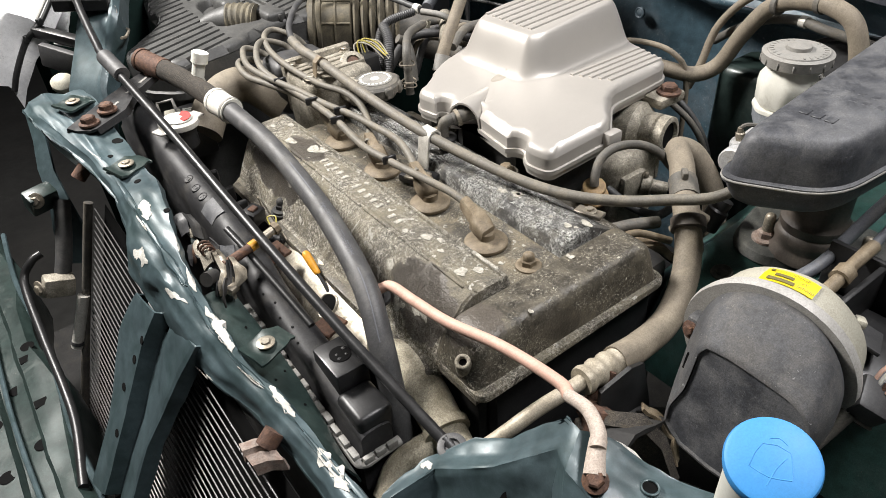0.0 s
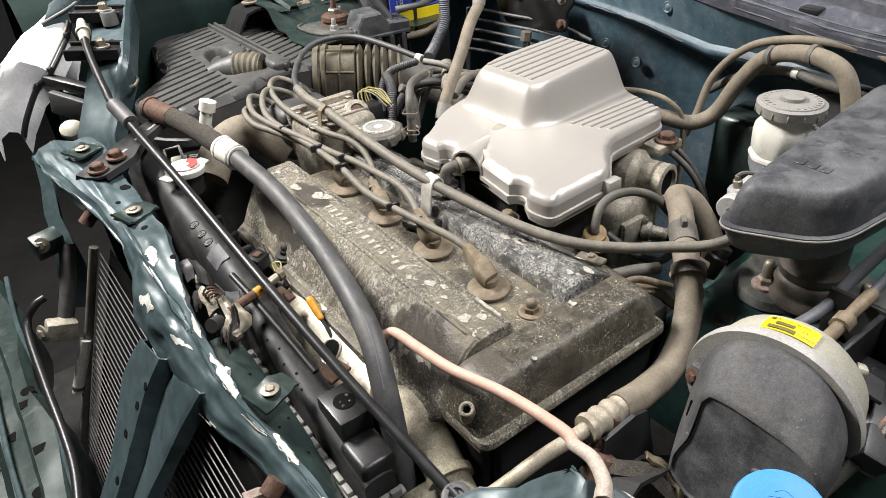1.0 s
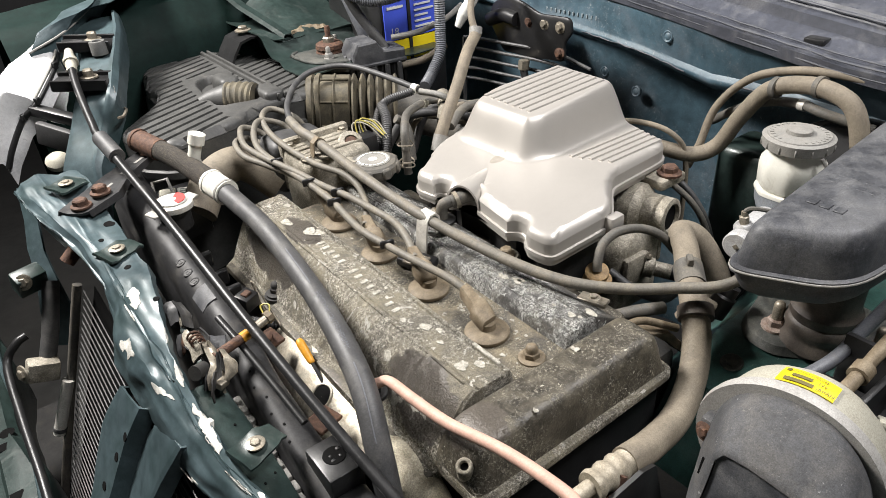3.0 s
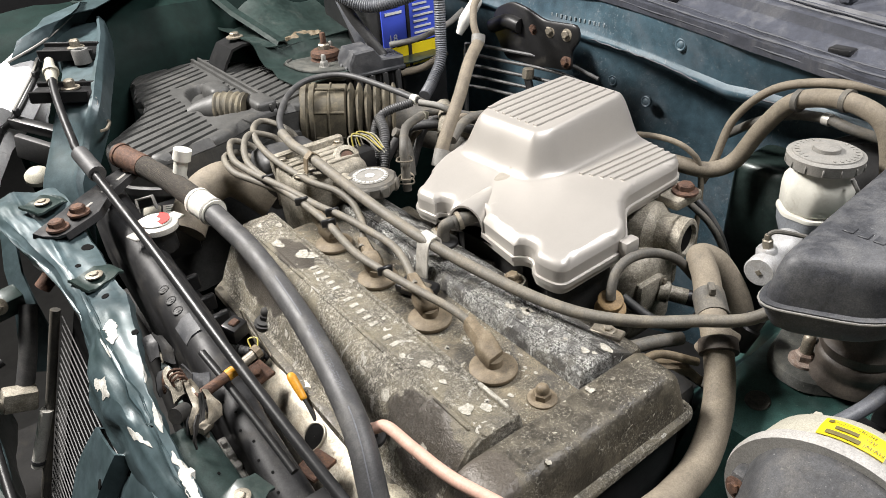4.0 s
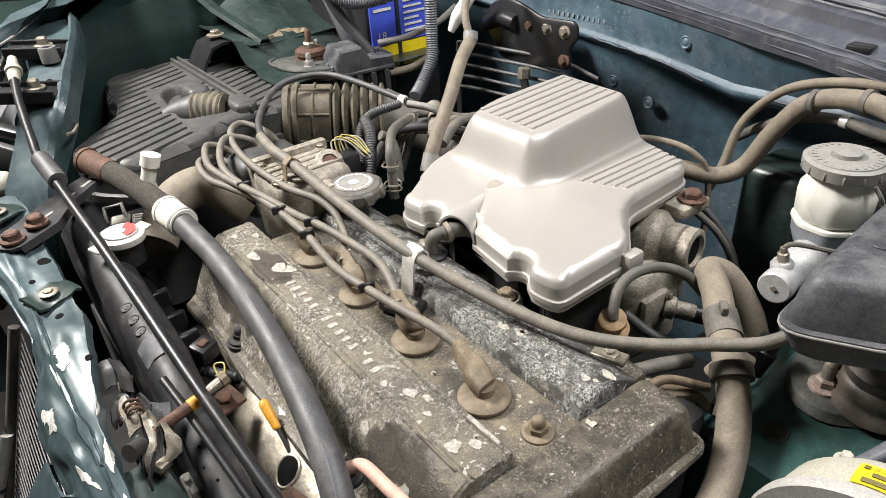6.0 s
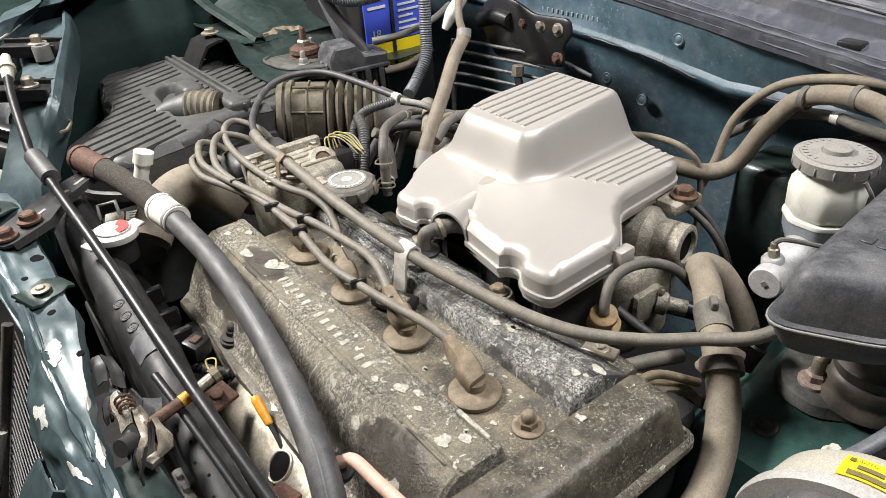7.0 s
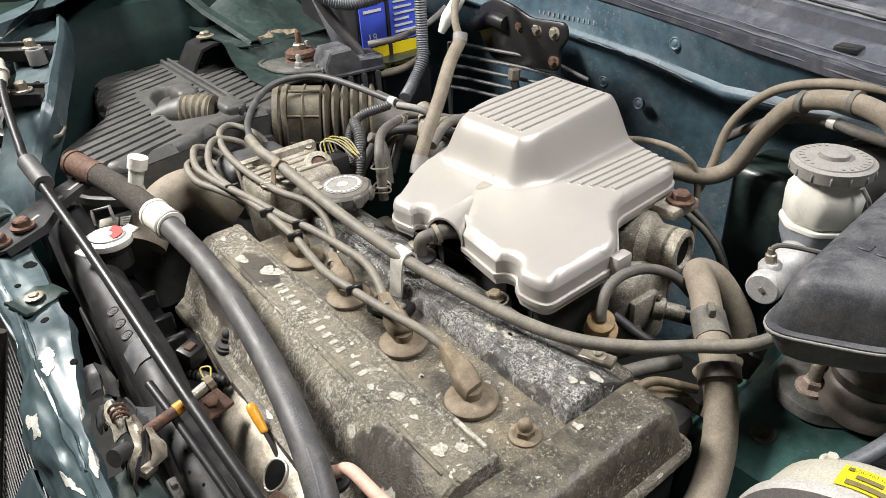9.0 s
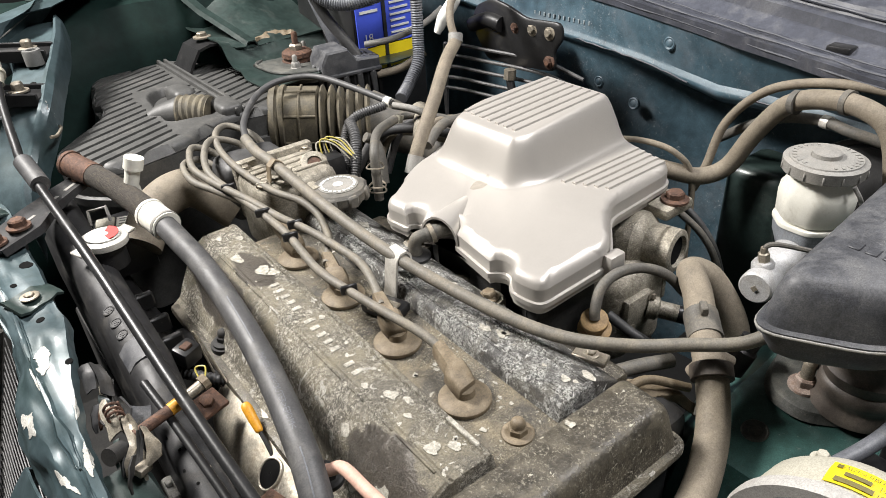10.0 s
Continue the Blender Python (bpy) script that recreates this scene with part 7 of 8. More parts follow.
    side = 1 if crown(0.3, 0.01).y > crown(-0.3, 0.01).y else -1
    rows = [[crown(side * (-0.26 + 0.08 * i), h) for h in (0.010, 0.019, 0.028)] for i in range(9)]
    part("label", sheet(rows, 0.0005, 1), M_YELLOW, a, "yellow printed label")
    for word, start, high, size, long in (("AUTO CRUISE", 0.26, 0.0226, 0.0042, 0.024), ("12V", -0.04, 0.0172, 0.0042, None), ("JAPAN", -0.05, 0.0118, 0.0042, None)):
        part("label_word", writing(word, lambda u, v: crown(side * (start - u / 0.0606), high + v, 0.0021), size, long), M_PRINT, a)
    for a0, a1, h0, tall in ((0.33, 0.28, 0.0226, 0.003), (0.24, 0.02, 0.0172, 0.003), (0.30, -0.02, 0.0114, 0.0036)):
        part("print_bar", sheet([[crown(side * (a0 + (a1 - a0) * d), h0 + e, 0.0021) for e in (0, tall)] for d in np.linspace(0, 1, 6)], 0.0003), M_PRINT, a)
    part("rod_boot", tube([(0.112, -0.243, 0.955), (0.138, -0.245, 0.961), (0.160, -0.245, 0.965), (0.175, -0.244, 0.966), (0.208, -0.243, 0.968)], [0.0056, 0.0056, 0.0052, 0.0052, 0.0060], 14), M_BROWN, a)
    part("rod_clamp", tube([(0.154, -0.245, 0.964), (0.166, -0.2445, 0.9655)], 0.0084, 10), M_BROWN, a, "dusty clamp on the rod boot")
    part("rod_cable", tube([(0.206, -0.243, 0.968), (0.25, -0.240, 0.972), (0.31, -0.232, 0.975)], 0.0042, 12), M_LOOM, a)
    part("bracket", block(0.105, 0.19, -0.315, -0.20, 0.885, 0.925, 0.004), M_PLASTIC, a)
    part("bracket_wall", block(0.12, 0.20, -0.262, -0.256, 0.92, 0.962, 0.002), M_PLASTIC, a)
    part("bracket_wall", block(0.196, 0.202, -0.33, -0.215, 0.91, 0.965, 0.002), M_PLASTIC, a)
    bolt((0.135, -0.20, 0.945), 0.0042, a, M_BEIGE, h=0.006)
    part("white_clip", block(-0.007, 0.007, -0.004, 0.004, -0.003, 0.004, 0.002, 2, pose(0.140, -0.274, 0.947, 10, 20, 30)), M_BEIGE, a, "pale plastic clip")
    part("clip_plate", block(-0.016, 0.016, -0.014, 0.014, -0.002, 0.002, 0.0015, 2, pose(0.138, -0.280, 0.940, 20, 10, 20)), M_PLASTIC_D, a)
    plug = thing("wiring_plug", "dark grey wiring plug with copper and white wires", "connector", (0.085, -0.310, 0.915))
    part("shell", block(-0.014, 0.014, -0.012, 0.012, -0.010, 0.010, 0.003, 2, pose(0.090, -0.312, 0.930, 25, -15, 20)), M_PLASTIC_D, plug)
    part("lip", block(-0.015, -0.011, -0.013, 0.013, -0.011, -0.009, 0.0008, 1, pose(0.090, -0.312, 0.930, 25, -15, 20)), M_GREYCAP, plug)
    for i in range(5):
        part("wire", tube([(0.095, -0.308 - 0.0035 * i, 0.938), (0.105, -0.309 - 0.004 * i, 0.949), (0.120, -0.315 - 0.004 * i, 0.951), (0.14, -0.335 - 0.003 * i, 0.935)], 0.0015, 8), (M_PINK, M_WHITE, M_RUST)[i % 3], plug)
    part("tail", tube([(0.078, -0.306, 0.922), (0.066, -0.303, 0.908), (0.045, -0.300, 0.885), (0.02, -0.295, 0.85)], [0.007, 0.006, 0.0025, 0.0025], 10), M_HOSE_D, plug)


cruise_actuator()


def washer():
    w = thing("washer_filler", "blue washer cap on a cream plastic filler neck", "washer bottle", (-0.1, -0.32, 0.9))
    m = along((-0.1045, -0.3315, 1.052), (-0.35, -0.15, 1))
    part("neck", turned([(0.0185, -0.16), (0.0185, -0.012), (0.0195, -0.011), (0.0195, -0.004)], m, 30), M_WHITE, w, "cream plastic neck")
    cap = part("cap", turned([(0.0200, -0.006), (0.0208, -0.004), (0.0211, 0.001), (0.0204, 0.003), (0.0188, 0.0038)], m, 48), M_BLUE, w, "blue plastic cap")
    # moulded windscreen sign on the cap
    for line in ([(-0.009, -0.006), (-0.006, 0.006), (0.006, 0.006), (0.009, -0.006)], [(-0.009, -0.006), (0.0, -0.008), (0.009, -0.006)], [(0.0, -0.012), (0.002, -0.003), (0.005, 0.003)], [(-0.004, 0.009), (0.0, 0.011), (0.004, 0.009)]):
        part("moulded_line", tube([m @ Vector((x, y, 0.0036)) for x, y in line], 0.0004, 6, n=2), M_BLUE, cap)


washer()


def canister():
    c = thing("vapour_canister", "scuffed dark grey plastic canister above the strut turret", "canister", (0.24, -0.18, 0.9))
    o = rounded(outline((0.143, -0.132), (0.184, -0.212), (0.43, -0.240), (0.43, -0.116)), [0.026, 0.03, 0.03, 0.03], 6)
    zf = lambda x, y: 0.06 * (x - 0.17)
    lev = [(0.980, 0.022), (0.983, 0.013), (0.989, 0.006), (1.000, 0.001), (1.008, 0.0), (1.009, -0.004), (1.014, -0.004), (1.015, 0.0), (1.034, 0.003), (1.044, 0.006), (1.049, 0.010), (1.0515, 0.015)]
    part("shell", loft([[(p.x, p.y, z + zf(p.x, p.y)) for p in [Vector((0.30 + (q.x - 0.30) * (1 - d / 0.13), -0.175 + (q.y + 0.175) * (1 - d / 0.06))) for q in o]] for z, d in lev]), M_CANISTER, c, "scuffed grey shell", 50)
    bead = [Vector((0.30 + (q.x - 0.30) * 1.031, -0.175 + (q.y + 0.175) * 1.068)) for q in o]
    part("seam_bead", tube([(q.x, q.y, 1.0118 + zf(q.x, q.y)) for q in bead + bead[:1]], 0.0011, 8, n=1), M_GREYCAP, c, "worn pale seam")
    for j in range(2):
        for i in range(5):
            part("emboss_bar", block(0.255 + j * 0.014, 0.263 + j * 0.014, -0.155 - i * 0.011, -0.148 - i * 0.011, 1.0545 + j * 0.0008, 1.0570 + j * 0.0008, 0.0006, 1), M_CANISTER, c)
    for i in range(3):
        part("emboss_bar", block(0.212, 0.222, -0.160 - i * 0.011, -0.152 - i * 0.011, 1.0525, 1.0552, 0.0006, 1), M_CANISTER, c)
    part("neck", turned([(0.0335, 0.0), (0.0330, 0.006), (0.0300, 0.010), (0.0295, 0.013), (0.0310, 0.017), (0.0315, 0.024), (0.0295, 0.027), (0.0280, 0.028), (0.0295, 0.031), (0.0300, 0.038), (0.0275, 0.041), (0.0265, 0.044), (0.0265, 0.078)], along((0.246, -0.178, 0.908), (0, 0, 1)), 36), M_BOOT, c, "dark brown ribbed neck")
    s = thing("strut_mount", "rusty strut mount plate with studs on the turret", "strut mount", (0.25, -0.17, 0.905))
    o = rounded(outline((0.233, -0.114), (0.210, -0.129), (0.206, -0.158), (0.223, -0.179), (0.237, -0.204), (0.26, -0.238), (0.32, -0.238), (0.33, -0.13), (0.28, -0.102)), 0.012, 5)
    part("plate", slab(o, 0.9005, 0.9090, 0.004, None, 0.003), M_DUST, s, "grimy dusty mount plate")
    for x, y in ((0.2325, -0.1440), (0.262, -0.222)):
        part("stud", tube([(x, y, 0.908), (x, y, 0.934)], 0.0052, 14, smooth=False), M_STEEL, s, "grey threaded stud")
        part("stud_tip", turned([(0.0052, 0), (0.0046, 0.003), (0.0030, 0.0045), (0.0010, 0.0050)], along((x, y, 0.934), (0, 0, 1)), 14), M_STEEL, s)
        bolt((x, y, 0.9095), 0.0085, s, M_CLAMP, h=0.008, washer=1.5, name="nut")


canister()

hose("vapour_hose", "dusty grey hose beside the canister", [(0.255, -0.26, 1.05), (0.235, -0.235, 1.0), (0.215, -0.222, 0.965), (0.185, -0.215, 0.942), (0.14, -0.20, 0.93), (0.12, -0.19, 0.925)], 0.0055, M_LOOM)


def brake_parts():
    b = thing("brake_reservoir", "milky brake fluid reservoir with a grey screw cap", "reservoir", (0.375, -0.055, 0.92))
    cx, cy = 0.378, -0.058

    def eight(r, z, turn=22.5, e=0.78):
        pts = [Vector((r * math.cos(radians(45 * k + turn)), r * math.sin(radians(45 * k + turn)))) for k in range(8)]
        return [(cx + q.x, cy + q.y, z) for q in rounded(pts, 0.006, 3)]
    part("bottle", loft([eight(r, z) for r, z in ((0.030, 0.9750), (0.0335, 0.9790), (0.0345, 0.9990), (0.0335, 1.0070), (0.0295, 1.0130), (0.0285, 1.0230), (0.0285, 1.0290))]), M_WHITE, b, "milky plastic bottle", 40)
    part("flange", loft([eight(r, z) for r, z in ((0.0335, 0.9695), (0.0348, 0.9700), (0.0352, 0.9720), (0.0348, 0.9740), (0.0335, 0.9745))]), M_WHITE, b, "moulded flange", 40)
    part("cradle", loft([eight(r, z) for r, z in ((0.020, 0.9350), (0.026, 0.9390), (0.0325, 0.9570), (0.0340, 0.9725))]), M_CRADLE, b, "grey lower chamber", 40)
    m = Matrix.Translation((cx, cy, 0))
    cap = part("cap", turned([(0.033, 1.0225), (0.0348, 1.0230), (0.0352, 1.0295), (0.0355, 1.0335), (0.031, 1.0350), (0.0305, 1.0362), (0.022, 1.0366), (0.0125, 1.0368), (0.012, 1.0405), (0.010, 1.0415)], m, 56), M_GREYCAP, b, "grey plastic screw cap")
    for i in range(14):
        part("grip", block(0.0344, 0.0362, -0.0009, 0.0009, 1.0230, 1.0310, 0.0008, 1, pose(cx, cy, 0, 0, 0, i * 360 / 14)), M_GREYCAP, cap)
    for i in range(26):
        if i % 13 > 2:
            part("moulded_bar", block(0.0245, 0.0285, -0.0009, 0.0009, 1.0363, 1.0370, 0, 1, pose(cx, cy, 0, 0, 0, i * 360 / 26)), M_GREYCAP, cap)
    part("tie", tube([(0.365, -0.092, 1.0220), (0.368, -0.098, 1.0120), (0.376, -0.098, 1.0020)], 0.002, 8), M_GREYCAP, cap)
    m = thing("master_cylinder", "bright cast master cylinder with pipe fittings", "cylinder", (0.31, -0.055, 0.91))
    ax = Vector((1, 0.12, -0.03))
    part("barrel", turned([(0.0135, 0), (0.0150, 0.0015), (0.0152, 0.012), (0.0138, 0.016), (0.0150, 0.030), (0.018, 0.034), (0.018, 0.12)], along((0.277, -0.067, 0.944), ax), 36), M_CASTBRIGHT, m, "bright cast barrel")
    part("end_plug", turned([(0.0032, 0), (0.0032, 0.0016)], along((0.2772, -0.067, 0.944), -ax), 4), M_STEEL, m)
    part("boss", turned([(0.010, -0.012), (0.010, 0.0), (0.008, 0.003)], along((0.298, -0.060, 0.958), (-0.1, 0.1, 1)), 18), M_CASTBRIGHT, m)
    part("port", turned([(0.0052, 0), (0.0052, 0.008), (0.0035, 0.009), (0.0030, 0.014)], along((0.298, -0.060, 0.961), (-0.1, 0.1, 1)), 6), M_STEEL, m)
    part("pipe", tube([(0.297, -0.059, 0.970), (0.298, -0.060, 0.976), (0.304, -0.066, 0.978), (0.320, -0.085, 0.974), (0.345, -0.11, 0.965)], 0.0024, 8), M_HOSE_D, m)
    k = thing("brake_booster", "black brake booster drum on the bulkhead", "booster", (0.5, -0.08, 0.92))
    d = along((0.44, -0.085, 0.925), (1, 0, 0))
    part("front_shell", turned([(0.030, 0), (0.060, 0.004), (0.075, 0.012), (0.098, 0.018), (0.100, 0.030)], d, 48), M_PLASTIC, k, "black pressed shell")
    part("rim", turned([(0.100, 0.028), (0.1045, 0.030), (0.1045, 0.036), (0.100, 0.038)], d, 48), M_PLASTIC, k)
    part("rear_shell", turned([(0.100, 0.036), (0.098, 0.060), (0.09, 0.085)], d, 48), M_PLASTIC, k)
    for y in (-0.045, -0.125):
        bolt((0.4435, y, 0.925), 0.006, k, M_STEEL, (-1, 0, 0), 0.008)


brake_parts()

# ---- bulkhead hoses, pipes, bracket, battery ----
hh = hose("heater_hose", "thick dusty grey heater hose along the bulkhead", [(0.36, 0.14, 0.975), (0.385, 0.105, 0.965), (0.41, 0.082, 0.957), (0.428, 0.062, 0.970), (0.435, 0.042, 1.012), (0.44, 0.015, 1.050), (0.44, -0.025, 1.064), (0.434, -0.062, 1.064), (0.432, -0.085, 1.050), (0.43, -0.10, 1.01), (0.43, -0.11, 0.95)], 0.0098, M_HOSE, seg=18)
for y, z in ((0.008, 1.054), (-0.040, 1.0655)):
    part("clip_ring", tube([(0.44, y + 0.003, z - 0.0005), (0.439, y - 0.003, z)], 0.0120, 18, smooth=False), M_HOSE_D, hh)
hose("heater_hose", "thin dusty grey hose along the bulkhead", [(0.425, 0.098, 0.93), (0.432, 0.090, 0.96), (0.447, 0.083, 1.010), (0.457, 0.048, 1.052), (0.46, -0.01, 1.072), (0.46, -0.08, 1.076), (0.45, -0.14, 1.07)], 0.0050, M_HOSE)
hose("vacuum_hose", "black vacuum hose with a metal clamp beside the booster", [(0.47, 0.10, 0.98), (0.46, 0.06, 1.010), (0.455, 0.02, 1.030), (0.45, -0.02, 1.038), (0.44, -0.05, 1.038), (0.45, -0.1, 1.03)], 0.0055, M_HOSE_D)
hose("hose_clamp", "bright clamp on the vacuum hose", [(0.4505, -0.017, 1.0375), (0.449, -0.025, 1.0378)], 0.0068, M_CLIP, "clamp")
hose("engine_pipe", "thin dusty metal pipe behind the intake cover", [(0.345, 0.19, 0.99), (0.372, 0.14, 0.995), (0.388, 0.10, 0.985), (0.40, 0.085, 0.95), (0.40, 0.08, 0.85)], 0.0035, M_HOSE)
hose("engine_pipe", "thin dark pipe behind the throttle", [(0.345, 0.075, 0.95), (0.36, 0.04, 0.92), (0.37, 0.02, 0.88), (0.37, 0.0, 0.82)], 0.004, M_HOSE_D)
hose("engine_pipe", "thin dark pipe behind the throttle", [(0.365, 0.085, 0.95), (0.375, 0.05, 0.92), (0.385, 0.03, 0.88), (0.385, 0.01, 0.82)], 0.004, M_RUBBER)
hose("breather_pipe", "dusty rubber elbow from the valve cover", [(0.089, 0.166, 0.975), (0.100, 0.162, 0.978), (0.113, 0.158, 0.979), (0.135, 0.156, 0.975)], 0.0078, M_HOSE_D)
v = thing("vacuum_elbow", "black elbow and ring on the valve cover", "fitting", (0.080, 0.172, 0.952))
part("ring", turned([(0.0145, 0), (0.0145, 0.003), (0.0115, 0.0045), (0.0095, 0.0050)], along((0.080, 0.172, 0.9515), (0, 0, 1)), 24), M_PLASTIC, v)
part("elbow", tube([(0.080, 0.172, 0.953), (0.0795, 0.172, 0.966), (0.0815, 0.170, 0.9735), (0.088, 0.167, 0.9755), (0.092, 0.165, 0.9760)], 0.0066, 18), M_HOSE_D, v)
part("spring_clip", tube([(0.0925, 0.1645, 0.976), (0.0965, 0.1632, 0.977)], 0.0100, 18), M_STEEL, v, "dull spring clip")
# plug with rubber ring beside the cover
p = thing("rubber_plug", "tan rubber plug with a black pipe beside the cover", "plug", (0.142, -0.005, 0.92))
part("disc", turned([(0.012, 0), (0.0145, 0.001), (0.0150, 0.005), (0.0125, 0.007), (0.0095, 0.008), (0.0095, 0.015), (0.0120, 0.016), (0.0120, 0.021), (0.0100, 0.0225), (0.005, 0.0225)], along((0.152, 0.006, 0.920), (-0.35, -0.25, 1)), 28), M_TANRING, p, "tan rubber grommet")
part("pipe", tube([(0.1445, 0.0005, 0.941), (0.146, 0.002, 0.950), (0.157, 0.006, 0.964), (0.178, 0.006, 0.970), (0.205, 0.0, 0.966), (0.225, -0.012, 0.955), (0.245, -0.02, 0.93)], 0.0048, 12), M_HOSE_D, p, "dusty black pipe")
hose("vacuum_line", "thin black hose under the throttle", [(0.20, 0.03, 0.90), (0.21, 0.0, 0.885), (0.225, -0.025, 0.88), (0.235, -0.04, 0.90)], 0.005, M_RUBBER)
hose("coolant_line", "dusty hose beside the engine end", [(0.10, -0.02, 0.91), (0.135, -0.03, 0.905), (0.16, -0.04, 0.905), (0.19, -0.05, 0.90)], 0.0065, M_HOSE_D)
hose("upright_hose", "dusty grey upright hose with a metal joint", [(0.165, 0.288, 0.985), (0.178, 0.294, 1.005), (0.215, 0.312, 1.040), (0.26, 0.345, 1.068), (0.298, 0.372, 1.080)], 0.0080, M_HOSE, seg=16)
hose("joint_collar", "metal joint collar on the upright hose", [(0.2965, 0.371, 1.0795), (0.3005, 0.3745, 1.088)], 0.0092, M_GREYCAP, "fitting")
hose("upright_hose", "thin grey pipe above the upright hose", [(0.298, 0.372, 1.080), (0.305, 0.39, 1.105), (0.33, 0.41, 1.125), (0.40, 0.44, 1.13)], 0.0048, M_HOSE)
hose("joint_collar", "pale joint collar on the upright hose", [(0.160, 0.286, 0.975), (0.170, 0.290, 0.993)], 0.0098, M_GREYCAP, "fitting")
hose("vent_pipe", "dusty bent pipe beside the oil cap", [(0.118, 0.295, 0.955), (0.119, 0.297, 0.99), (0.125, 0.305, 1.01), (0.15, 0.335, 1.015), (0.19, 0.36, 1.012)], 0.0054, M_HOSE_D)
hose("vent_pipe", "black ribbed pipe beside the intake hose", [(0.12, 0.36, 0.96), (0.135, 0.39, 0.99), (0.16, 0.405, 1.01), (0.20, 0.395, 1.018)], 0.0055, M_RUBBER, ribs=(0.003, 0.0004))


def bracket():
    b = thing("hose_bracket", "black pressed bracket plate bolted to the bulkhead", "bracket", (0.45, 0.4, 1.05))
    o = rounded(outline((0.50, 1.058), (0.485, 1.085), (0.452, 1.098), (0.42, 1.092), (0.385, 1.080), (0.322, 1.083), (0.318, 1.062), (0.334, 1.045), (0.330, 1.018), (0.40, 1.012), (0.465, 1.010)), 0.010, 3)
    lev = [(0.434, 0), (0.430, 0.0), (0.428, 0.003)]
    part("plate", loft([[(x + 0.02 * (0.42 - p.x), p.x, p.y) for p in inset(o, d)] for x, d in lev]), M_PLASTIC, b)
    part("swage", tube([(0.428, 0.495, 1.056), (0.427, 0.46, 1.068), (0.427, 0.43, 1.066)], 0.011, 12), M_PLASTIC, b)
    for y, z, mt in ((0.405, 1.066, M_RUST), (0.372, 1.068, M_STEEL), (0.340, 1.068, M_STEEL), (0.340, 1.030, M_RUST)):
        bolt((0.431, y, z), 0.0060, b, mt, (-1, 0, 0.1), 0.005, 1.6)
    part("foot", block(0.434, 0.49, 0.385, 0.44, 1.035, 1.052, 0.003), M_PLASTIC, b)
    pl = thing("brake_pipes", "row of thin black brake pipes on the bulkhead", "pipes", (0.43, 0.5, 0.95))
    for i in range(5):
        z = 1.028 - i * 0.017
        part("pipe", tube([(0.40, 0.535, z - 0.08), (0.40, 0.53, z - 0.01), (0.402, 0.52, z), (0.42, 0.45, z - 0.001), (0.44, 0.36, z - 0.004), (0.455, 0.30, z - 0.02)], 0.0027, 8), M_RUBBER, pl)
    u = thing("pipe_union", "dark hexagonal pipe union below the bracket", "fitting", (0.42, 0.40, 1.0))
    part("nut", turned([(0.009, 0), (0.009, 0.014), (0.006, 0.015)], along((0.418, 0.405, 0.995), (0.1, 0, 1)), 6), M_STEEL, u)
    part("stem", tube([(0.418, 0.405, 0.995), (0.415, 0.395, 0.975), (0.41, 0.385, 0.95)], 0.006, 10), M_PLASTIC, u)


bracket()


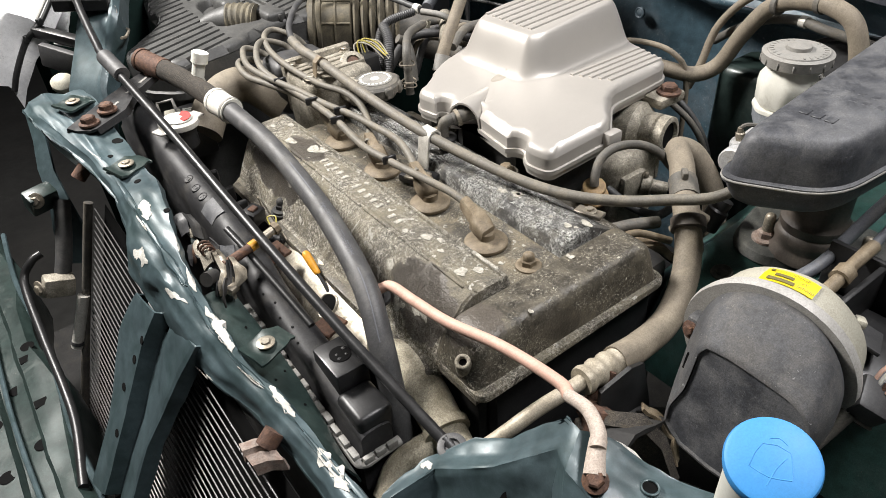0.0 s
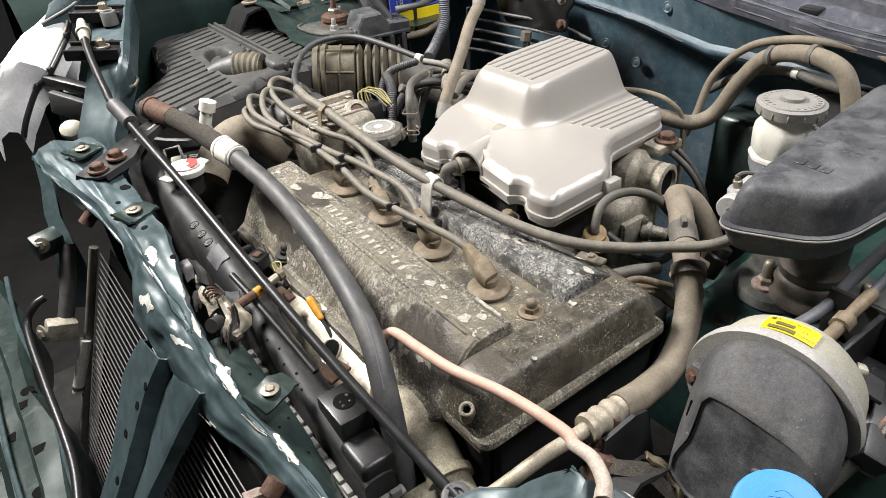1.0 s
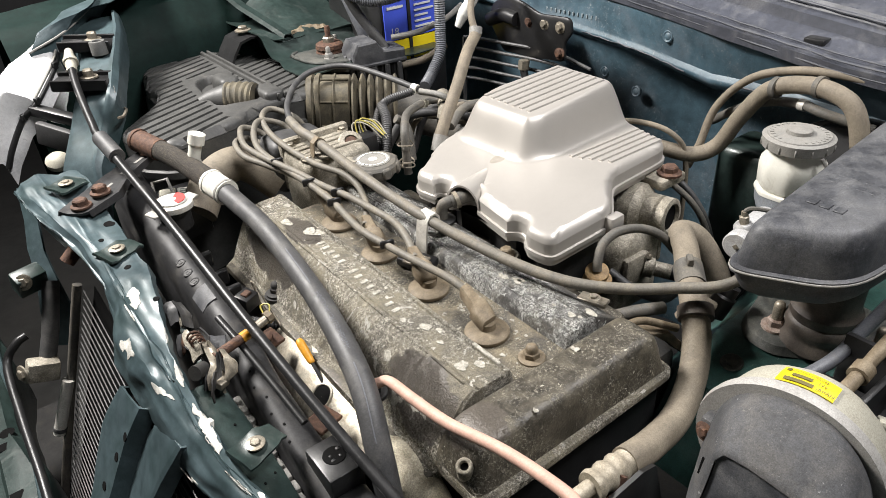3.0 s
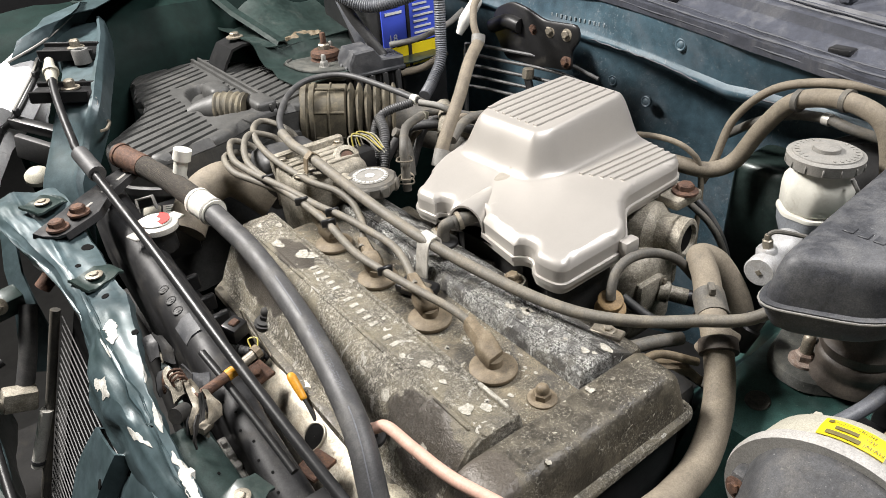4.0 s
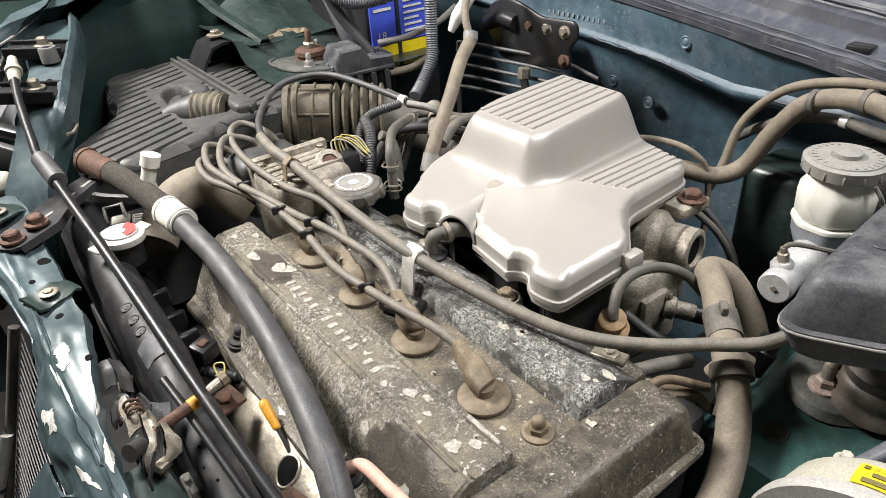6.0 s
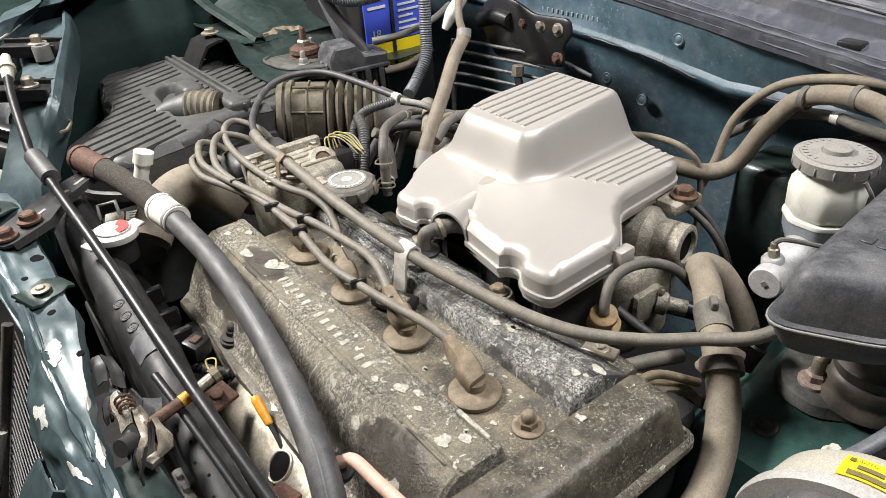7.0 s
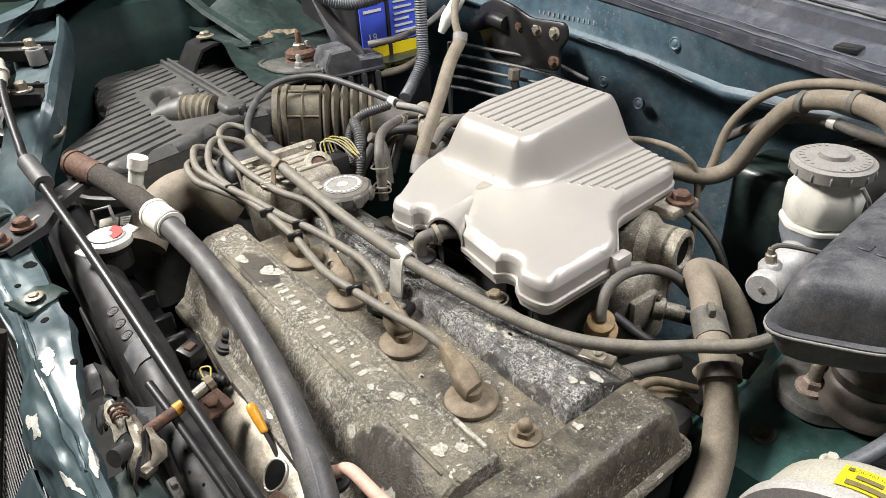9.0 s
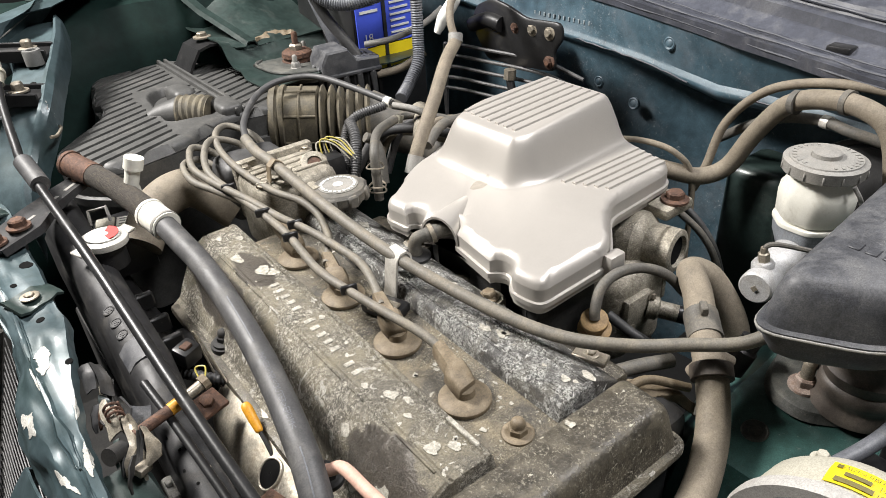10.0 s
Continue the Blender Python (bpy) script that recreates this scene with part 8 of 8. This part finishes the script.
def battery():
    b = thing("battery", "car battery with a blue and yellow label", "battery", (0.36, 0.7, 0.9))
    part("case", block(0.298, 0.43, 0.6220, 0.80, 0.88, 1.14, 0.006), M_PLASTIC, b)
    part("label_blue", block(0.304, 0.415, 0.6190, 0.6230, 1.022, 1.125, 0), M_LABELBLUE, b)
    part("label_yellow", block(0.304, 0.415, 0.6185, 0.6230, 0.985, 1.020, 0), M_YELLOW, b)
    part("label_number", writing("18", lambda u, v: Vector((0.312 + u, 0.6168, 1.030 + v)), 0.018), M_WHITEPRINT, b)
    part("label_split", block(0.350, 0.356, 0.6170, 0.6230, 0.985, 1.125, 0), M_DARK, b)
    for i in range(6):
        if i > 2:
            part("print_bar", block(0.310, 0.342 - 0.004 * (i % 3), 0.6175, 0.6190, 1.040 + i * 0.011, 1.044 + i * 0.011, 0), M_WHITEPRINT, b)
        part("print_bar", block(0.364, 0.404 - 0.006 * (i % 3), 0.6175, 0.6190, 1.035 + i * 0.009, 1.038 + i * 0.009, 0), M_WHITEPRINT, b)
    hose("battery_lead", "corrugated grey battery lead", [(0.235, 0.64, 1.12), (0.265, 0.60, 1.10), (0.30, 0.57, 1.105), (0.345, 0.55, 1.12), (0.37, 0.545, 1.15)], 0.0095, M_LOOM, "cable", ribs=(0.0035, 0.0006))
    hose("battery_lead", "corrugated grey loom hanging by the battery", [(0.352, 0.53, 1.14), (0.350, 0.525, 1.10), (0.345, 0.52, 1.05), (0.335, 0.51, 1.02), (0.31, 0.50, 0.995), (0.28, 0.48, 0.985)], 0.0085, M_LOOM, "cable", ribs=(0.0035, 0.0006))
    hose("battery_lead", "black cable beside the battery", [(0.24, 0.63, 1.12), (0.255, 0.62, 1.08), (0.275, 0.60, 1.04), (0.285, 0.59, 1.02)], 0.008, M_RUBBER, "cable")
    hose("battery_lead", "pale cable across the battery", [(0.29, 0.58, 1.04), (0.33, 0.56, 1.045), (0.37, 0.54, 1.06), (0.40, 0.53, 1.08)], 0.0045, M_GREYCAP, "cable")
    hose("battery_lead", "dusty cable under the battery label", [(0.30, 0.57, 0.995), (0.335, 0.555, 1.0), (0.37, 0.54, 1.02)], 0.006, M_HOSE, "cable")
    hose("battery_lead", "grey cable hanging behind the relay box", [(0.262, 0.70, 1.14), (0.266, 0.67, 1.09), (0.272, 0.65, 1.05), (0.278, 0.64, 1.02)], 0.0075, M_LOOM, "cable")
    hose("taped_joint", "cable joint wrapped in white tape", [(0.365, 0.50, 1.055), (0.375, 0.495, 1.075), (0.388, 0.485, 1.10), (0.39, 0.48, 1.115)], [0.005, 0.010, 0.009, 0.004], M_WHITEPRINT, "cable")
    f = thing("fuse_box", "black relay box with a stepped lid", "fuse box", (0.26, 0.59, 0.95))
    m = pose(0.264, 0.598, 0.004, 0, 0, -8.4)

    def solid(ys, mat, name, label=""):
        # a prism whose side profile runs along the box
        bm = loft([[m @ Vector((u, y, z)) for u, z in prof] for y, prof in ys])
        return part(name, bm, mat, f, label, 30)
    prof = [(-0.045, 1.004), (-0.045, 1.022), (-0.036, 1.038), (-0.004, 1.039), (0.008, 1.022), (0.045, 1.020), (0.045, 1.004)]
    shr = lambda k: [(u * (1 - 0.05 * k), z - (0.003 * k if z > 1.01 else 0)) for u, z in prof]
    solid([(-0.027, shr(1)), (-0.025, shr(0)), (0.025, shr(0)), (0.027, shr(1))], M_CANISTER, "lid", "scuffed grey stepped lid")
    part("lid_rim", block(-0.047, 0.047, -0.029, 0.029, 0.999, 1.006, 0.002, 1, m), M_CANISTER, f)
    part("base", block(-0.042, 0.042, -0.024, 0.024, 0.935, 1.000, 0.004, 2, m), M_PLASTIC, f)
    for i in range(4):
        part("latch", block(-0.038 + i * 0.022, -0.029 + i * 0.022, -0.0290, -0.022, 0.955, 1.001, 0.002, 1, m), M_PLASTIC_D, f)
        part("slot", block(-0.026 + i * 0.022, -0.020 + i * 0.022, -0.0255, -0.022, 0.960, 1.000, 0.001, 1, m), M_HOLE_SHADE, f)
    for i in range(2):
        part("latch", block(-0.049, -0.041, -0.016 + i * 0.020, -0.008 + i * 0.020, 0.975, 1.016, 0.002, 1, m), M_CANISTER, f)
    for i in range(3):
        part("emboss_bar", block(0.014 + i * 0.010, 0.020 + i * 0.010, -0.016, 0.016, 1.0205 - i * 0.0004, 1.0222 - i * 0.0004, 0, 1, m), M_CANISTER, f)
    s = thing("strut_mount", "rusty strut nut and studs on the dusty far turret", "strut mount", (0.215, 0.655, 1.0))
    c0 = Matrix.Translation((0.222, 0.668, 0))
    part("plate", slab(rounded(outline((0.160, 0.700), (0.165, 0.620), (0.22, 0.585), (0.27, 0.62), (0.262, 0.706), (0.21, 0.722)), 0.03, 6), 1.000, 1.0165, 0.004), M_DUST, s, "dusty tan mount plate")
    part("plate_lip", tube([(q.x, q.y, 1.0165) for q in rounded(outline((0.160, 0.700), (0.165, 0.620), (0.22, 0.585), (0.27, 0.62), (0.262, 0.706), (0.21, 0.722)), 0.03, 6)] + [(0.160, 0.69, 1.0165)], 0.0024, 8, n=2), M_DUST, s)
    part("mount", turned([(0.024, 1.012), (0.024, 1.017), (0.0215, 1.018), (0.0215, 1.022), (0.0235, 1.023), (0.0225, 1.029), (0.018, 1.032), (0.012, 1.0325)], c0, 36), M_RUST, s, "rusty mount cup")
    part("nut", turned([(0.0105, 1.032), (0.0105, 1.039), (0.0085, 1.041)], c0, 6), M_STEEL, s)
    part("stud", turned([(0.0046, 1.04), (0.0046, 1.056), (0.0034, 1.058)], c0, 14), M_RUST, s, "rusty centre stud")
    for x, y in ((0.200, 0.632), (0.246, 0.692)):
        c1 = Matrix.Translation((x, y, 0))
        part("side_nut", turned([(0.009, 1.014), (0.009, 1.017), (0.0072, 1.018), (0.0072, 1.023), (0.0055, 1.025)], c1, 6), M_GREYCAP, s)
        part("side_stud", turned([(0.0038, 1.024), (0.0038, 1.033), (0.0025, 1.035)], c1, 12), M_GREYCAP, s)


battery()


def headlamp():
    h = thing("headlamp", "smashed white headlamp with a cracked lens at the far front corner", "headlamp", (-0.28, 0.72, 0.95))
    inner = [(-0.164, 0.790, 1.076), (-0.179, 0.760, 1.064), (-0.220, 0.726, 1.030), (-0.243, 0.735, 1.010), (-0.270, 0.730, 0.975), (-0.284, 0.727, 0.950)]
    outer = [(-0.190, 0.812, 1.086), (-0.230, 0.770, 1.078), (-0.275, 0.745, 1.050), (-0.300, 0.740, 1.015), (-0.312, 0.732, 0.980), (-0.312, 0.728, 0.950)]
    rows = []
    for a, b in zip(inner, outer):
        a, b = Vector(a), Vector(b)
        rows.append([a + Vector((0.004, 0, -0.03)), a, a.lerp(b, 0.12) + Vector((0, 0, 0.006)), a.lerp(b, 0.5) + Vector((0, 0, 0.010)), a.lerp(b, 0.88) + Vector((0, 0, 0.004)), b, b + Vector((-0.006, 0, -0.03))])
    part("lens", sheet(rows, 0.003, 2, 0.002, 30), M_LAMP, h, "white scuffed lens")
    part("lens_rim", tube([Vector(q) + Vector((0.001, -0.001, -0.002)) for q in inner], 0.0042, 10), M_PLASTIC, h, "black rim")
    part("lens_edge", tube([Vector(q) + Vector((0.0, 0.0, 0.004)) for q in inner[:3]], 0.0020, 8), M_GREYCAP, h)
    part("reflector", sheet([[(-0.187, 0.800, 1.040), (-0.165, 0.772, 1.045)], [(-0.190, 0.785, 1.028), (-0.172, 0.752, 1.030)], [(-0.200, 0.780, 1.010), (-0.184, 0.738, 1.012)], [(-0.206, 0.77, 0.985), (-0.19, 0.73, 0.985)]], 0.003, 2, 0.003, 40), M_LAMP, h, "bright broken reflector")
    part("black_frame", block(-0.050, 0.030, -0.008, 0.008, -0.010, 0.006, 0.004, 2, pose(-0.196, 0.694, 1.012, 6, 12, -50)), M_PLASTIC, h)
    part("black_frame", block(-0.040, 0.035, -0.006, 0.006, -0.030, 0.004, 0.003, 2, pose(-0.205, 0.682, 0.995, 0, 14, -52)), M_PLASTIC_D, h)
    for k in range(3):
        part("clip", block(-0.004, 0.004, -0.003, 0.003, -0.004, 0.006, 0.001, 1, pose(*(Vector(inner[k + 1]) + Vector((0.003, -0.003, 0.001))), 0, 0, 40)), M_PLASTIC, h)
    part("bulb_holder", turned([(0.013, 0), (0.0155, 0.003), (0.0155, 0.010), (0.010, 0.016), (0.004, 0.018)], along((-0.226, 0.648, 0.962), (-0.1, -0.5, 1)), 22), M_BEIGE, h, "pale bulb holder")


headlamp()
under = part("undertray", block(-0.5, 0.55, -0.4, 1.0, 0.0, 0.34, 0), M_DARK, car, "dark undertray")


# ---- clutter deep in the bay ----
def clutter():
    f = thing("fan_motor", "black radiator fan motor and shroud arm", "fan motor", (-0.12, 0.24, 0.85))
    part("can", turned([(0.030, 0), (0.032, 0.004), (0.032, 0.03), (0.026, 0.036), (0.010, 0.038)], along((-0.130, 0.30, 0.845), (0.6, 0.1, 0.5)), 28), M_PLASTIC, f)
    part("arm", block(-0.03, 0.03, -0.006, 0.006, -0.004, 0.004, 0.002, 1, pose(-0.122, 0.235, 0.868, 15, -20, 35)), M_PLASTIC, f)
    c = thing("fan_connector", "black plug connector with a rusty bolt beside the fan", "connector", (-0.135, 0.235, 0.91))
    part("shell", block(-0.010, 0.010, -0.009, 0.009, -0.010, 0.008, 0.002, 2, pose(-0.138, 0.234, 0.915, 10, 0, 25)), M_PLASTIC, c)
    part("tab", block(-0.005, 0.005, -0.004, 0.004, 0.007, 0.010, 0.001, 1, pose(-0.138, 0.234, 0.915, 10, 0, 25)), M_RUST, c)
    hose("fan_cable", "black corrugated fan cable", [(-0.15, 0.27, 0.875), (-0.130, 0.235, 0.880), (-0.110, 0.215, 0.872), (-0.10, 0.20, 0.85)], 0.005, M_RUBBER, "cable", ribs=(0.005, 0.0006))
    # engine mount and bracket under the actuator
    m = thing("engine_mount", "rusty black engine mount arm beside the engine", "engine mount", (0.02, -0.19, 0.85))
    part("arm", sheet([[(-0.075, -0.190, 0.862), (-0.065, -0.215, 0.872)], [(-0.040, -0.188, 0.885), (-0.032, -0.212, 0.893)], [(0.0, -0.190, 0.882), (0.004, -0.214, 0.886)], [(0.030, -0.195, 0.860), (0.030, -0.218, 0.862)]], 0.004, 2, 0.002, 40), M_DARK, m, "sooty steel arm")
    part("web", sheet([[(-0.030, -0.175, 0.905), (0.0, -0.178, 0.915), (0.020, -0.175, 0.905)], [(-0.035, -0.180, 0.875), (0.0, -0.182, 0.88), (0.025, -0.18, 0.87)], [(-0.04, -0.185, 0.83), (0.0, -0.187, 0.83), (0.03, -0.185, 0.83)]], 0.004, 1), M_PLASTIC, m)
    part("bush", turned([(0.012, 0), (0.014, 0.006), (0.012, 0.012), (0.014, 0.018), (0.011, 0.026), (0.006, 0.028)], along((-0.045, -0.178, 0.868), (0.5, 0.1, 0.8)), 16), M_RUST, m, "rusty bush")
    part("arch", sheet([[(-0.050, -0.168, 0.884), (-0.032, -0.182, 0.894), (-0.012, -0.202, 0.892), (-0.006, -0.222, 0.880), (-0.014, -0.244, 0.858)],
                        [(-0.056, -0.174, 0.880), (-0.040, -0.190, 0.889), (-0.021, -0.209, 0.887), (-0.016, -0.226, 0.876), (-0.022, -0.246, 0.856)],
                        [(-0.054, -0.176, 0.850), (-0.038, -0.192, 0.852), (-0.020, -0.211, 0.850), (-0.014, -0.228, 0.845), (-0.020, -0.248, 0.835)]], 0.003, 2, 0.0015, 60), M_FOAM, m, "dusty curved arm")
    part("rust_patch", sheet([[(-0.008, -0.200, 0.893), (-0.002, -0.212, 0.886), (-0.002, -0.226, 0.876), (-0.010, -0.240, 0.864)],
                              [(-0.002, -0.194, 0.892), (0.006, -0.208, 0.884), (0.006, -0.224, 0.874), (-0.003, -0.236, 0.862)]], 0.003, 2, 0.004, 120, 3), M_BROWN, m, "flaking ochre rust")
    part("lower_plate", sheet([[(-0.085, -0.185, 0.845), (-0.050, -0.215, 0.845), (-0.02, -0.255, 0.838)], [(-0.06, -0.165, 0.835), (-0.02, -0.205, 0.838), (0.01, -0.25, 0.832)]], 0.003, 2, 0.003, 50), M_DUST, m)
    part("rusty_post", tube([(-0.030, -0.162, 0.868), (-0.018, -0.164, 0.890), (-0.008, -0.166, 0.908)], [0.010, 0.007, 0.004], 10), M_RUST, m)
    # bracket at the right of the end cover
    b = thing("mount_bracket", "dusty tan engine bracket behind the end cover", "bracket", (0.14, -0.05, 0.88))
    part("arm", sheet([[(0.110, -0.050, 0.905), (0.118, -0.070, 0.903)], [(0.135, -0.046, 0.910), (0.142, -0.072, 0.905)], [(0.160, -0.060, 0.905), (0.165, -0.082, 0.898)], [(0.175, -0.075, 0.885), (0.178, -0.095, 0.88)]], 0.008, 2, 0.002, 40), M_BROWN, b)
    part("rib", tube([(0.108, -0.056, 0.912), (0.14, -0.060, 0.915), (0.17, -0.082, 0.903)], 0.004, 10), M_BROWN, b)
    part("plate", block(-0.010, 0.010, -0.014, 0.014, -0.002, 0.002, 0.001, 1, pose(0.108, -0.028, 0.938, 5, 15, 25)), M_STEEL, b, "bright metal tag")
    bolt((0.108, -0.028, 0.940), 0.004, b, M_STEEL, h=0.003)
    l = thing("wiring_plug", "dark wiring plugs with an orange clip beside the strut", "connector", (0.20, -0.075, 0.9))
    part("plug", turned([(0.011, 0), (0.011, 0.022), (0.009, 0.024), (0.009, 0.034)], along((0.212, -0.092, 0.905), (0.4, -0.2, 0.9)), 18), M_PLASTIC, l)
    part("orange_clip", block(-0.006, 0.006, -0.004, 0.004, -0.003, 0.004, 0.001, 1, pose(0.195, -0.078, 0.930, 0, 0, 30)), M_ORANGE, l)
    part("lead", tube([(0.190, -0.070, 0.90), (0.193, -0.078, 0.915), (0.196, -0.085, 0.925), (0.205, -0.095, 0.918)], 0.006, 10), M_HOSE, l)
    for i in range(5):
        part("strand", tube([(0.165 + 0.004 * i, -0.095 - 0.004 * i, 0.885), (0.178 + 0.003 * i, -0.090 - 0.003 * i, 0.903), (0.192, -0.080, 0.908)], 0.0028, 6), (M_HOSE_D, M_RUBBER)[i % 2], l)
    # pipes round the intake behind the cover
    hose("fuel_line", "dusty grey fuel line behind the cover", [(0.20, 0.31, 0.99), (0.24, 0.33, 1.0), (0.285, 0.33, 0.995), (0.33, 0.32, 0.97)], 0.006, M_HOSE_D)
    hose("fuel_line", "thin grey line behind the cover", [(0.18, 0.315, 0.98), (0.22, 0.345, 0.992), (0.27, 0.36, 0.99), (0.33, 0.35, 0.97)], 0.005, M_HOSE)
    hose("fuel_line", "pale ribbed line over the intake", [(0.21, 0.335, 0.985), (0.235, 0.365, 0.995), (0.255, 0.40, 0.995)], 0.012, M_ALU)
    hose("loom", "black taped wiring loom beside the oil cap", [(0.105, 0.335, 0.94), (0.125, 0.352, 0.975), (0.140, 0.372, 1.0), (0.148, 0.395, 1.012)], 0.0065, M_RUBBER, ribs=(0.003, 0.0004))
    hose("vent_pipe", "dusty branch pipe beside the oil cap", [(0.145, 0.325, 0.955), (0.150, 0.335, 0.985), (0.150, 0.345, 1.0), (0.140, 0.348, 1.008)], 0.006, M_HOSE_D)
    for i, (dx, dz) in enumerate(((0.0, 0.0), (0.018, 0.010), (0.036, -0.004), (0.012, -0.016))):
        hose("wiring_loom", "dark taped wiring loom behind the intake cover", [(0.160 + dx, 0.420 - 0.01 * i, 0.930 + dz), (0.185 + dx, 0.400, 0.978 + dz), (0.215 + dx, 0.372 + 0.008 * i, 0.990 + dz), (0.262 + dx, 0.350, 0.975 + dz), (0.300 + dx, 0.335, 0.945)], (0.0062, 0.0045, 0.0055, 0.004)[i], (M_RUBBER, M_HOSE_D, M_RUBBER, M_HOSE)[i], "loom")
    g = thing("loom_clip", "beige plastic clips on the wiring loom", "clip", (0.20, 0.39, 0.98))
    for x, y, z in ((0.188, 0.398, 0.984), (0.212, 0.384, 1.000), (0.236, 0.366, 0.996)):
        part("clip_body", block(-0.006, 0.006, -0.004, 0.004, -0.005, 0.005, 0.0015, 2, pose(x, y, z, 12, 20, 35)), M_BEIGE, g)
    k = thing("hose_clamp", "wire spring clamp on the vent pipe", "clamp", (0.118, 0.296, 0.97))
    for z in (0.966, 0.972, 0.995):
        part("wire_ring", tube([(0.1185 + 0.0095 * math.cos(a), 0.2965 + 0.0095 * math.sin(a), z + 0.001 * math.sin(2 * a)) for a in np.linspace(0, 6.5, 22)], 0.001, 6, n=1), M_STEEL, k)


clutter()
